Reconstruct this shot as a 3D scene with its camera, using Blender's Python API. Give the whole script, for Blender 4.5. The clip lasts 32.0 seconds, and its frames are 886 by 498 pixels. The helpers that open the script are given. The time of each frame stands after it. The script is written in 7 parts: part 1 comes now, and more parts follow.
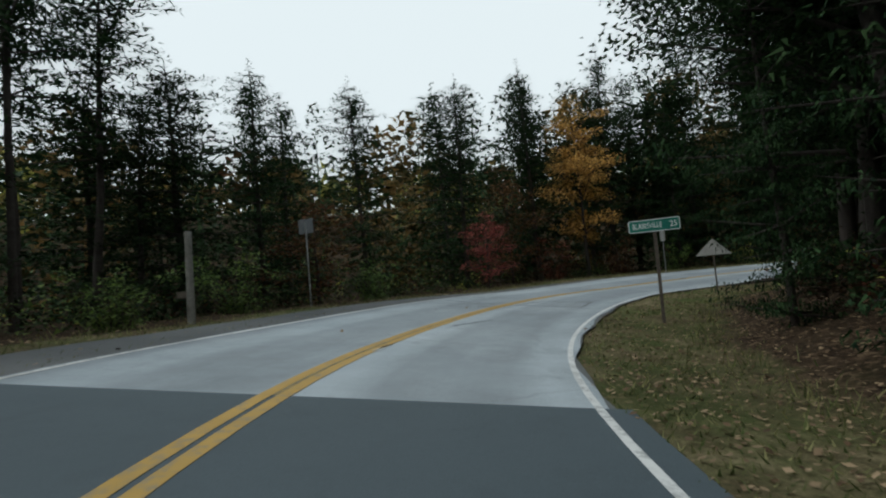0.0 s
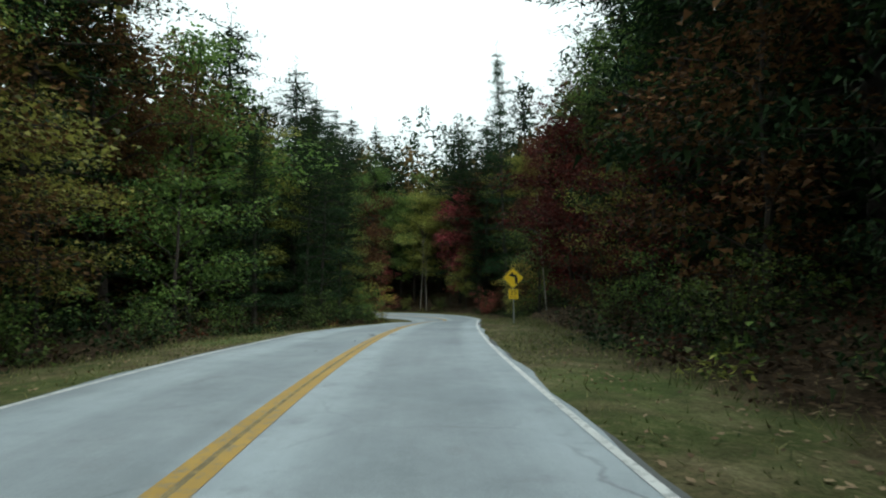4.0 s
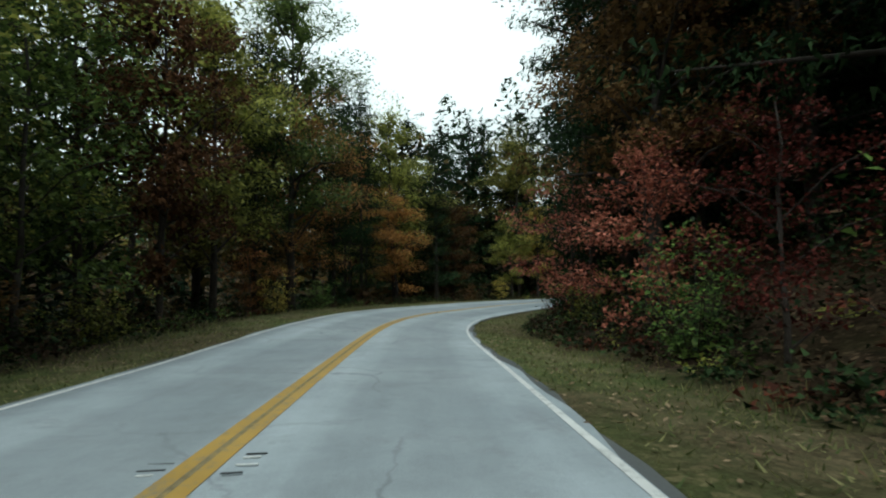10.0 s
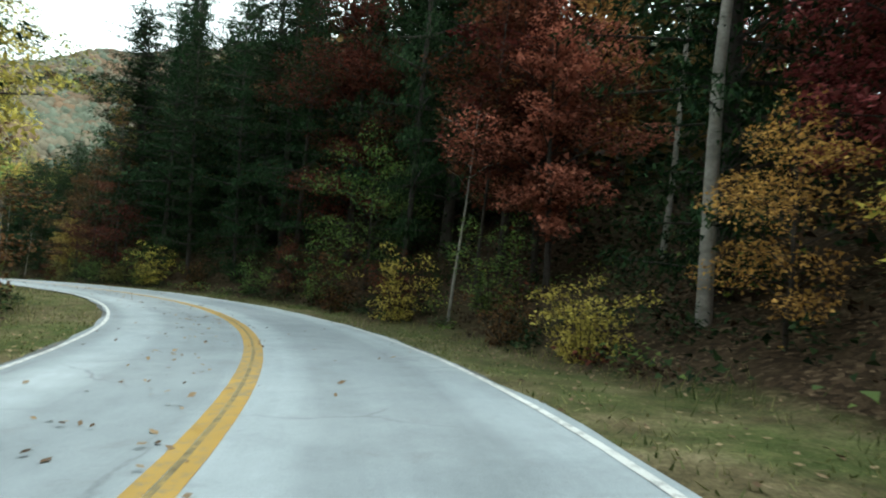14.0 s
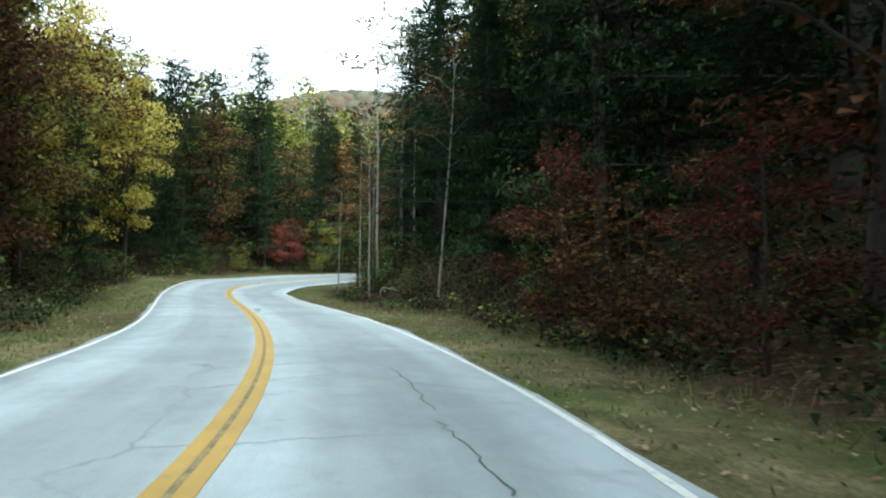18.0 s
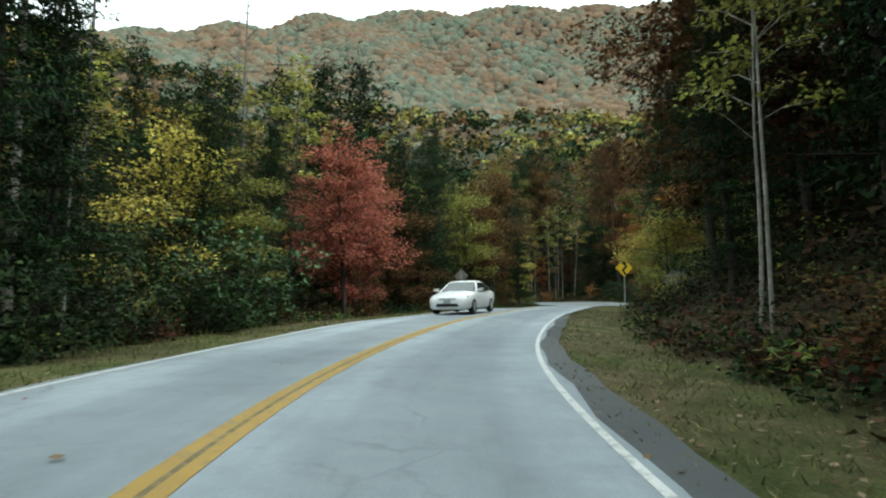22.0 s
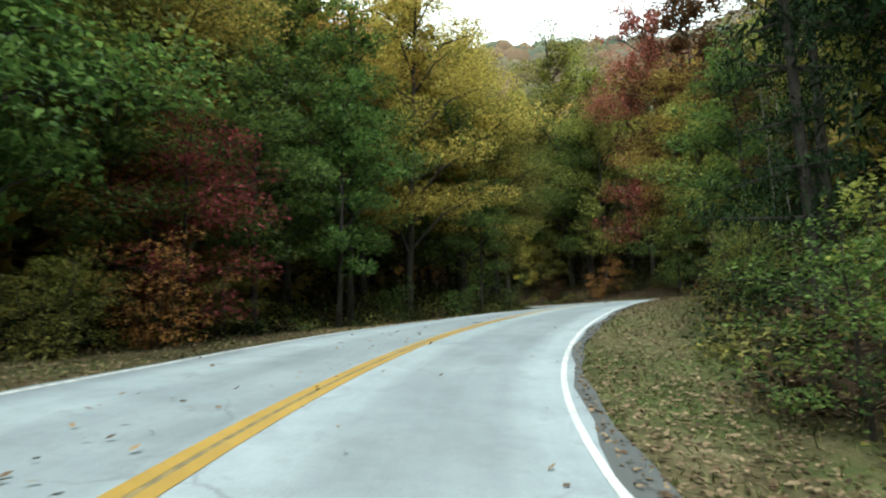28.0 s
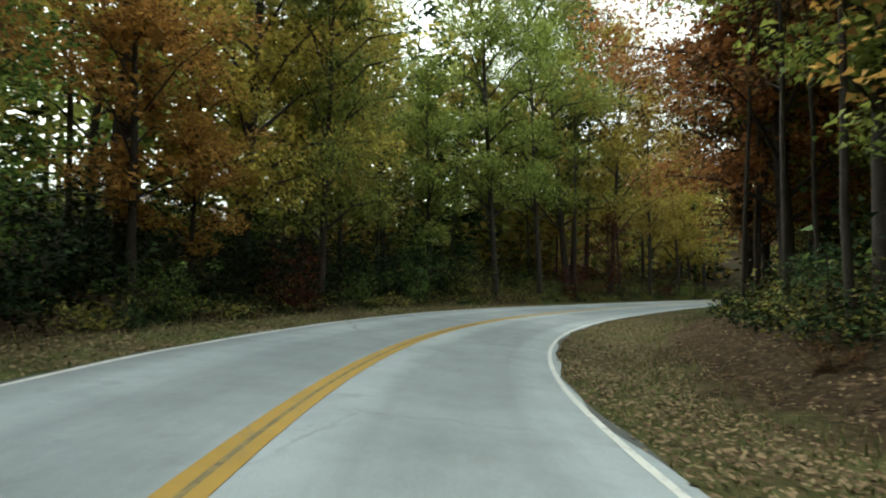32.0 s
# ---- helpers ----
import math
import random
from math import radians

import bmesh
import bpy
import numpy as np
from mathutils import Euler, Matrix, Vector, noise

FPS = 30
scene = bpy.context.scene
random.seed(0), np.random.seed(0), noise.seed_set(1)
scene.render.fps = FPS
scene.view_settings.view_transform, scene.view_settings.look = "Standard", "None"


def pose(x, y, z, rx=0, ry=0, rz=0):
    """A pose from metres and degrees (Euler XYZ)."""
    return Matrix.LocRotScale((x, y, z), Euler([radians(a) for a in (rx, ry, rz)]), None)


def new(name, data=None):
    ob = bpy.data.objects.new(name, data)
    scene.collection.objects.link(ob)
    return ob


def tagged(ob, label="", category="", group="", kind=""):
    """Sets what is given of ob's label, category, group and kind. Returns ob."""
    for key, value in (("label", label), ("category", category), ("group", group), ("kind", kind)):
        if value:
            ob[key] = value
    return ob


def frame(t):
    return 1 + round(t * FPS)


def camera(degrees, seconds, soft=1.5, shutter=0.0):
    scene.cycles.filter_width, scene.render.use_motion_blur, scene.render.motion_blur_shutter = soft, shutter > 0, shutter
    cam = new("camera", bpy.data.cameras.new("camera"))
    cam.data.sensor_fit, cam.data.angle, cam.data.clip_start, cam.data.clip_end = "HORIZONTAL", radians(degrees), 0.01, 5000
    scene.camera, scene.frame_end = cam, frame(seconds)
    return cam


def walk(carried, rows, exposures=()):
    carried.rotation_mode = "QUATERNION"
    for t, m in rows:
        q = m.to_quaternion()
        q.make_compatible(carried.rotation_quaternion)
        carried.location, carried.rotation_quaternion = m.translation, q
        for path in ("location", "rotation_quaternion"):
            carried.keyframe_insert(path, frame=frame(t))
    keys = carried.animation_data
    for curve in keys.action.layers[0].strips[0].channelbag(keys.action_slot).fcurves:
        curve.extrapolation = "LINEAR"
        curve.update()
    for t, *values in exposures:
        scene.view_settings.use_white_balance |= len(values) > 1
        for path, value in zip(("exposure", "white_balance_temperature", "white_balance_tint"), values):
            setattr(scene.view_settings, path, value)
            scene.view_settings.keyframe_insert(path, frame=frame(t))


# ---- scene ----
EXPOSURES = [(0.0, -0.9, 6050, 4), (1.0, -0.55, 5900, 1), (2.0, -0.4, 5950, -1), (2.5, -0.35, 5950, -1), (5.0, -0.05, 6050, -4), (6.0, 0.75, 5900, -4), (7.0, -0.55, 5900, -4), (8.0, -0.25, 5850, -4), (9.0, 0.15, 5900, -4), (10.0, -0.4, 5950, -4), (11.0, 0.1, 5900, -4), (12.0, 0.6, 5850, -4), (13.0, 0.5, 6000, -1), (14.0, 0.45, 6000, -4), (17.0, 0.5, 5950, -4), (18.0, 0.7, 5800, -4), (19.0, 0.2, 5800, -4), (20.0, 0.35, 5950, -4), (21.0, 0.55, 5950, -4), (22.0, 0.4, 6050, -4), (23.0, 0.22, 6050, -4), (24.0, 0.7, 5900, -4), (25.0, 0.7, 5750, -4), (28.0, 0.58, 6050, -4), (29.0, 0.25, 6050, -4), (30.0, 1.7, 6200, -4), (31.0, 0.35, 6250, -4), (32.0, 0.5, 6500, -4)]
cam = camera(75.24, 32.0, soft=2.1, shutter=0.03)

# seconds, then x, y, z and the three turns in degrees
PATH = [
    (0.0, 4.59, 14.33, 1.526, 93.46, 4.90, -25.47),
    (0.5, 12.31, 25.53, 1.694, 93.40, 3.73, -46.40),
    (1.0, 23.80, 32.38, 1.819, 94.02, 2.78, -74.95),
    (1.5, 36.97, 33.61, 1.919, 94.66, 1.99, -99.92),
    (2.0, 49.20, 29.79, 2.201, 95.75, 1.07, -122.15),
    (2.5, 60.00, 22.73, 2.580, 95.12, 0.36, -128.51),
    (3.0, 70.45, 15.11, 2.823, 94.81, -0.89, -128.92),
    (3.5, 80.69, 7.49, 2.992, 94.68, -0.64, -129.82),
    (4.0, 90.78, -0.38, 3.109, 94.04, 0.45, -133.28),
    (4.5, 100.60, -9.14, 3.055, 92.83, 0.90, -137.31),
    (5.0, 110.06, -18.90, 2.798, 91.24, -0.21, -140.86),
    (5.5, 119.77, -29.36, 2.202, 91.42, -2.60, -140.49),
    (6.0, 130.44, -39.62, 1.488, 91.92, -5.54, -131.36),
    (6.5, 144.30, -46.32, 1.254, 92.41, -4.68, -106.96),
    (7.0, 160.92, -46.46, 1.305, 94.87, -1.35, -81.89),
    (7.5, 176.40, -42.80, 1.763, 96.35, 1.95, -73.27),
    (8.0, 190.02, -37.87, 2.281, 95.84, 2.43, -72.42),
    (8.5, 202.79, -34.29, 2.771, 96.12, 2.72, -81.58),
    (9.0, 215.46, -32.83, 3.281, 96.04, 3.09, -92.42),
    (9.5, 228.10, -33.20, 3.750, 96.08, 3.69, -96.70),
    (10.0, 240.84, -34.28, 4.217, 95.49, 1.38, -97.88),
    (10.5, 253.89, -35.44, 4.460, 94.91, 1.90, -97.66),
    (11.0, 266.74, -38.09, 4.649, 94.63, 3.67, -108.48),
    (11.5, 278.12, -43.88, 5.004, 95.21, 1.59, -131.71),
    (12.0, 285.77, -54.68, 5.496, 95.88, 0.02, -159.65),
    (12.5, 289.00, -68.90, 5.874, 96.15, 0.92, -183.54),
    (13.0, 286.14, -84.77, 6.258, 94.34, -1.62, -209.50),
    (13.5, 279.36, -99.84, 5.994, 92.42, -5.14, -199.29),
    (14.0, 278.84, -115.53, 5.224, 90.44, -4.96, -170.32),
    (14.5, 284.48, -128.06, 4.296, 90.79, -3.25, -150.83),
    (15.0, 292.78, -137.63, 3.554, 90.58, -0.52, -133.25),
    (15.5, 302.25, -144.71, 2.857, 89.92, 0.07, -121.57),
    (16.0, 312.52, -150.33, 2.156, 89.43, 1.50, -117.42),
    (16.5, 322.77, -156.55, 1.289, 87.68, 3.47, -129.90),
    (17.0, 331.78, -165.64, 0.095, 87.92, 1.59, -145.25),
    (17.5, 340.68, -177.67, -1.375, 87.94, -1.02, -145.30),
    (18.0, 352.28, -190.45, -3.088, 88.59, -0.57, -129.86),
    (18.5, 368.39, -198.53, -4.393, 89.82, 0.17, -109.87),
    (19.0, 384.67, -203.74, -5.325, 90.34, 3.39, -115.47),
    (19.5, 397.45, -212.12, -6.044, 90.72, 2.42, -142.44),
    (20.0, 403.93, -224.05, -6.474, 92.16, 2.39, -161.21),
    (20.5, 408.38, -236.46, -6.777, 92.51, 1.75, -163.57),
    (21.0, 412.66, -249.43, -7.059, 92.83, 0.70, -164.81),
    (21.5, 417.05, -262.66, -7.179, 94.73, -0.07, -165.23),
    (22.0, 420.37, -276.09, -6.861, 95.25, 0.78, -175.95),
    (22.5, 420.33, -289.18, -6.478, 95.63, 1.06, -190.70),
    (23.0, 417.74, -302.09, -6.096, 94.30, 1.56, -197.75),
    (23.5, 414.11, -315.03, -6.014, 94.12, 0.01, -201.89),
    (24.0, 409.63, -328.02, -6.063, 94.42, -3.10, -199.62),
    (24.5, 407.41, -341.01, -6.131, 94.29, -4.61, -185.43),
    (25.0, 408.81, -352.17, -5.971, 93.23, -2.44, -162.11),
    (25.5, 416.52, -361.61, -5.798, 94.44, -0.44, -129.06),
    (26.0, 427.96, -365.88, -5.360, 95.62, -0.94, -102.48),
    (26.5, 440.15, -366.29, -4.583, 97.63, -1.58, -92.34),
    (27.0, 452.95, -365.07, -3.634, 97.26, -1.67, -84.38),
    (27.5, 466.66, -361.87, -2.901, 96.70, 0.23, -78.16),
    (28.0, 481.32, -359.59, -2.142, 97.81, 1.42, -92.23),
    (28.5, 497.18, -362.93, -0.796, 98.61, 0.41, -123.33),
    (29.0, 512.13, -371.08, 0.329, 96.34, -4.22, -117.53),
    (29.5, 528.37, -373.99, 0.814, 95.05, -4.81, -88.63),
    (30.0, 542.99, -367.38, 1.004, 95.83, -7.39, -52.77),
    (30.5, 551.40, -353.90, 1.471, 95.10, -6.08, -20.26),
    (31.0, 551.31, -337.32, 1.672, 93.68, -3.66, 11.48),
    (31.5, 543.00, -322.24, 1.708, 93.81, -1.96, 34.50),
    (32.0, 532.39, -309.10, 1.554, 92.86, -0.45, 33.70),
]
walk(cam, [(t, pose(*p)) for t, *p in PATH], exposures=EXPOSURES)

# ---- world and sun: a bright, hazy autumn sky with a veiled sun ----
world = bpy.data.worlds.new("sky")
scene.world = world
world.use_nodes = True
wn, wl = world.node_tree.nodes, world.node_tree.links
sky = wn.new("ShaderNodeTexSky")
sky.sky_type = "NISHITA"
sky.sun_disc = False
sky.sun_elevation, sky.sun_rotation = radians(52), radians(285)
sky.air_density, sky.dust_density, sky.ozone_density = 1.0, 6.0, 1.0
veil = wn.new("ShaderNodeMix")  # thin bright cloud over the whole sky
veil.data_type = "RGBA"
veil.inputs[0].default_value = 0.92
veil.inputs[7].default_value = (11.2, 11.5, 11.4, 1)
wl.new(sky.outputs[0], veil.inputs[6])
wl.new(veil.outputs[2], wn["Background"].inputs[0])
wn["Background"].inputs[1].default_value = 0.15
sun = new("sun", bpy.data.lights.new("sun", "SUN"))
sun.data.energy, sun.data.angle, sun.data.color = 2.0, radians(18), (1.0, 0.96, 0.9)
sun.rotation_euler = (radians(38), 0, radians(-105))


# ---- materials ----
def material(name, rough=0.9, metal=0.0, spec=0.3):
    m = bpy.data.materials.new(name)
    m.use_nodes = True
    b = m.node_tree.nodes["Principled BSDF"]
    b.inputs["Roughness"].default_value = rough
    b.inputs["Metallic"].default_value = metal
    b.inputs["Specular IOR Level"].default_value = spec
    return m, m.node_tree.nodes, m.node_tree.links, b


def noise_node(n, l, scale, detail=4.0, vec=None, rough=0.6):
    t = n.new("ShaderNodeTexNoise")
    t.inputs["Scale"].default_value, t.inputs["Detail"].default_value = scale, detail
    t.inputs["Roughness"].default_value = rough
    if vec:
        l.new(vec, t.inputs["Vector"])
    return t


def ramp(n, l, src, stops):
    r = n.new("ShaderNodeValToRGB")
    e = r.color_ramp.elements
    while len(e) < len(stops):
        e.new(0.5)
    for k, (p, c) in zip(e, stops):
        k.position, k.color = p, (*c, 1)
    l.new(src, r.inputs[0])
    return r.outputs[0]


def mix(n, l, fac, a, b, kind="MIX"):
    m = n.new("ShaderNodeMix")
    m.data_type, m.blend_type = "RGBA", kind
    for sock, v in ((m.inputs[0], fac), (m.inputs[6], a), (m.inputs[7], b)):
        if isinstance(v, (int, float)):
            sock.default_value = v
        elif isinstance(v, tuple):
            sock.default_value = (*v, 1)
        else:
            l.new(v, sock)
    return m.outputs[2]


def bump(n, l, src, b, strength=0.3, dist=0.02):
    k = n.new("ShaderNodeBump")
    k.inputs["Strength"].default_value, k.inputs["Distance"].default_value = strength, dist
    l.new(src, k.inputs["Height"])
    l.new(k.outputs[0], b.inputs["Normal"])


def coords(n):
    return n.new("ShaderNodeTexCoord").outputs["Object"]


def surface(name, stops, scale=2.0, fine=30.0, rough=0.9, metal=0.0, relief=0.3, dist=0.01, spec=0.3):
    """A colour that wanders over the stops at a coarse scale, with a fine grain on it."""
    m, n, l, b = material(name, rough, metal, spec)
    c = coords(n)
    coarse = noise_node(n, l, scale, 5, c)
    grain = noise_node(n, l, fine, 3, c)
    base = ramp(n, l, coarse.outputs[0], stops)
    l.new(mix(n, l, 0.35, base, ramp(n, l, grain.outputs[0], [(0.3, (0.25,) * 3), (0.7, (0.95,) * 3)]), "OVERLAY"), b.inputs["Base Color"])
    bump(n, l, grain.outputs[0], b, relief, dist)
    return m


def foliage(name, a, b2, dark, thin=0.35, gloss=0.12, bright=1.5):
    """Leaves: every leaf takes its own tone between a and b2, some of them dark; light shines through."""
    m, n, l, b = material(name, 0.62, 0, gloss)
    isl = n.new("ShaderNodeNewGeometry").outputs["Random Per Island"]
    ob = n.new("ShaderNodeObjectInfo").outputs["Random"]
    tone = ramp(n, l, isl, [(0.0, dark), (0.25, a), (0.8, b2), (1.0, tuple(min(1, v * bright) for v in b2))])
    hue = n.new("ShaderNodeHueSaturation")
    l.new(tone, hue.inputs["Color"])
    mr = n.new("ShaderNodeMapRange")
    mr.inputs[3].default_value, mr.inputs[4].default_value = 0.75, 1.2
    l.new(ob, mr.inputs[0])
    l.new(mr.outputs[0], hue.inputs["Value"])
    mh = n.new("ShaderNodeMapRange")
    mh.inputs[3].default_value, mh.inputs[4].default_value = 0.485, 0.515
    l.new(ob, mh.inputs[0])
    l.new(mh.outputs[0], hue.inputs["Hue"])
    l.new(hue.outputs[0], b.inputs["Base Color"])
    tr = n.new("ShaderNodeBsdfTranslucent")
    l.new(hue.outputs[0], tr.inputs[0])
    ms = n.new("ShaderNodeMixShader")
    ms.inputs[0].default_value = thin
    l.new(b.outputs[0], ms.inputs[1])
    l.new(tr.outputs[0], ms.inputs[2])
    l.new(ms.outputs[0], n["Material Output"].inputs[0])
    return m


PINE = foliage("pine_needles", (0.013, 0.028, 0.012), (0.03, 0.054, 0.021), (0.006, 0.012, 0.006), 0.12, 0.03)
GREEN = foliage("green_leaves", (0.065, 0.114, 0.029), (0.156, 0.221, 0.052), (0.017, 0.029, 0.009), 0.42, 0.3)
# a brightened copy of the green leaves, imitating stretches in stronger light
LIME = foliage("brightened_green_leaves", (0.169, 0.234, 0.052), (0.351, 0.403, 0.098), (0.046, 0.065, 0.018), 0.45, 0.35)
OLIVE = foliage("olive_leaves", (0.143, 0.156, 0.036), (0.312, 0.305, 0.068), (0.031, 0.035, 0.013), 0.42, 0.35)
YELLOW = foliage("yellow_leaves", (0.312, 0.247, 0.058), (0.546, 0.442, 0.111), (0.072, 0.061, 0.021), 0.42)
ORANGE = foliage("orange_leaves", (0.284, 0.142, 0.049), (0.499, 0.27, 0.088), (0.095, 0.049, 0.022), 0.42)
RED = foliage("red_leaves", (0.218, 0.06, 0.048), (0.38, 0.121, 0.098), (0.063, 0.016, 0.013))
MAROON = foliage("maroon_leaves", (0.065, 0.022, 0.015), (0.13, 0.04, 0.026), (0.022, 0.009, 0.007), 0.3, 0.06)
RUST = foliage("rust_leaves", (0.07, 0.037, 0.018), (0.14, 0.075, 0.032), (0.026, 0.017, 0.01), 0.32, 0.06)
LAUREL = foliage("evergreen_broad_leaves", (0.03, 0.06, 0.022), (0.06, 0.11, 0.04), (0.015, 0.028, 0.012), 0.1, 0.25)
# dark leaf tone that stands in for deep shade under the trees
SHADE_GREEN = foliage("shade_green_leaves", (0.013, 0.025, 0.01), (0.032, 0.052, 0.02), (0.006, 0.010, 0.004), 0.15, 0.05)
# brown leaves, darkened to imitate the shade on the banks
SHADE_BROWN = foliage("shade_brown_leaves", (0.026, 0.016, 0.01), (0.065, 0.04, 0.024), (0.012, 0.008, 0.006), 0.15, 0.04)
BARK = surface("bark", [(0.3, (0.022, 0.018, 0.015)), (0.7, (0.06, 0.05, 0.043))], 3, 25, relief=0.8, dist=0.03)
GREY_BARK = surface("weathered_grey_bark", [(0.3, (0.07, 0.064, 0.056)), (0.7, (0.15, 0.14, 0.125))], 2, 18, relief=0.6)
PALE_BARK = surface("pale_bark", [(0.3, (0.13, 0.118, 0.1)), (0.62, (0.3, 0.28, 0.25))], 2, 12, relief=0.4)
LITTER_LEAF = foliage("fallen_leaves", (0.135, 0.088, 0.052), (0.29, 0.215, 0.13), (0.05, 0.032, 0.02), 0.1, 0.1, 1.2)
RUSSET_LEAF = foliage("russet_fallen_leaves", (0.20, 0.07, 0.035), (0.34, 0.15, 0.07), (0.08, 0.035, 0.02), 0.1)
BLADE = foliage("grass_blades", (0.078, 0.105, 0.033), (0.2, 0.19, 0.085), (0.045, 0.056, 0.02), 0.3)


def asphalt(name, lo, hi, worn):
    m, n, l, b = material(name, 0.75, 0, 0.35)
    c = coords(n)
    big = noise_node(n, l, 0.25, 4, c)
    mid = noise_node(n, l, 2.2, 5, c)
    fine = noise_node(n, l, 90, 2, c)
    base = ramp(n, l, big.outputs[0], [(0.3, lo), (0.7, hi)])
    base = mix(n, l, ramp(n, l, mid.outputs[0], [(0.55, (0, 0, 0)), (0.75, (0.5,) * 3)]), base, worn)
    base = mix(n, l, 0.25, base, ramp(n, l, fine.outputs[0], [(0.3, (0.2,) * 3), (0.7, (0.9,) * 3)]), "OVERLAY")
    l.new(base, b.inputs["Base Color"])
    bump(n, l, fine.outputs[0], b, 0.25, 0.004)
    return m


def road_surface():
    """Pale worn asphalt: polished wheel tracks and long stains that run with the road."""
    m, n, l, b = material("weathered_asphalt", 0.7, 0, 0.35)
    c = coords(n)
    uv = n.new("ShaderNodeUVMap")
    uv.uv_map = "along"
    sep = n.new("ShaderNodeSeparateXYZ")
    l.new(uv.outputs[0], sep.inputs[0])
    big = noise_node(n, l, 0.22, 5, c)
    mid = noise_node(n, l, 1.6, 6, c, 0.7)
    fine = noise_node(n, l, 110, 2, c)
    streak = noise_node(n, l, 1.0, 5, uv.outputs[0], 0.65)
    base = ramp(n, l, big.outputs[0], [(0.3, (0.242, 0.28, 0.308)), (0.7, (0.326, 0.366, 0.394))])
    wave = n.new("ShaderNodeMath")
    wave.operation = "SINE"
    k = n.new("ShaderNodeMath")
    k.operation = "MULTIPLY_ADD"
    k.inputs[1].default_value, k.inputs[2].default_value = 2 * math.pi / (2.6 * 1.6), 2.3
    l.new(sep.outputs[1], k.inputs[0])
    l.new(k.outputs[0], wave.inputs[0])
    track = ramp(n, l, wave.outputs[0], [(0.1, (0.38,) * 3), (0.9, (0.58,) * 3)])
    base = mix(n, l, 0.7, base, track, "OVERLAY")
    base = mix(n, l, 0.35, base, ramp(n, l, streak.outputs[0], [(0.28, (0.34,) * 3), (0.5, (0.5,) * 3), (0.72, (0.66,) * 3)]), "OVERLAY")
    blot = noise_node(n, l, 0.7, 7, c, 0.72)
    base = mix(n, l, 0.55, base, ramp(n, l, blot.outputs[0], [(0.34, (0.36,) * 3), (0.5, (0.5,) * 3), (0.66, (0.6,) * 3)]), "OVERLAY")
    crack = n.new("ShaderNodeTexVoronoi")
    crack.feature = "DISTANCE_TO_EDGE"
    crack.inputs["Scale"].default_value = 0.5
    bent = noise_node(n, l, 1.8, 5, c)
    l.new(mix(n, l, 0.3, c, bent.outputs[1]), crack.inputs["Vector"])
    line = ramp(n, l, crack.outputs["Distance"], [(0.0, (0.55,) * 3), (0.012, (0, 0, 0))])
    where = ramp(n, l, big.outputs[0], [(0.5, (0, 0, 0)), (0.62, (1, 1, 1))])
    base = mix(n, l, mix(n, l, 1.0, line, where, "MULTIPLY"), base, (0.1, 0.105, 0.11))
    base = mix(n, l, ramp(n, l, mid.outputs[0], [(0.56, (0, 0, 0)), (0.72, (0.6,) * 3)]), base, (0.19, 0.205, 0.215))
    base = mix(n, l, 0.3, base, ramp(n, l, fine.outputs[0], [(0.3, (0.25,) * 3), (0.7, (0.8,) * 3)]), "OVERLAY")
    l.new(base, b.inputs["Base Color"])
    bump(n, l, fine.outputs[0], b, 0.25, 0.004)
    return m


ASPHALT = road_surface()
ASPHALT_NEW = asphalt("dark_asphalt", (0.05, 0.068, 0.079), (0.064, 0.085, 0.099), (0.044, 0.058, 0.067))


def paint(name, col, road, wear=0.58):
    m, n, l, b = material(name, 0.6, 0, 0.4)
    c = coords(n)
    w = noise_node(n, l, 6, 6, c, 0.75)
    g = noise_node(n, l, 1.2, 3, c)
    base = ramp(n, l, g.outputs[0], [(0.3, tuple(v * 0.8 for v in col)), (0.7, col)])
    far = noise_node(n, l, 0.06, 3, c)  # long stretches more worn than others
    both = n.new("ShaderNodeMath")
    both.operation = "MULTIPLY_ADD"
    both.inputs[1].default_value = 0.45
    l.new(far.outputs[0], both.inputs[0])
    l.new(w.outputs[0], both.inputs[2])
    l.new(mix(n, l, ramp(n, l, both.outputs[0], [(wear + 0.2, (0, 0, 0)), (wear + 0.33, (0.85,) * 3)]), base, road), b.inputs["Base Color"])
    return m


SHOULDER = asphalt("shoulder_asphalt", (0.06, 0.066, 0.07), (0.11, 0.115, 0.115), (0.06, 0.06, 0.06))
YELLOW_PAINT = paint("yellow_line_paint", (0.44, 0.275, 0.055), (0.2, 0.18, 0.13), 0.55)
WHITE_PAINT = paint("white_line_paint", (0.70, 0.71, 0.70), (0.30, 0.31, 0.31), 0.53)
SEAL = surface("crack_sealer", [(0.3, (0.05, 0.055, 0.06)), (0.7, (0.1, 0.105, 0.11))], 3, 40, 0.6)


JOINT = surface("grimy_joint", [(0.3, (0.12, 0.095, 0.05)), (0.5, (0.2, 0.165, 0.09)), (0.7, (0.32, 0.23, 0.075))], 7, 40, 0.8)
TAR = surface("fresh_tar", [(0.3, (0.018, 0.019, 0.021)), (0.7, (0.045, 0.047, 0.05))], 4, 40, 0.5)
WOODS = foliage("mixed_autumn_leaves", (0.09, 0.075, 0.025), (0.2, 0.13, 0.045), (0.03, 0.03, 0.012))


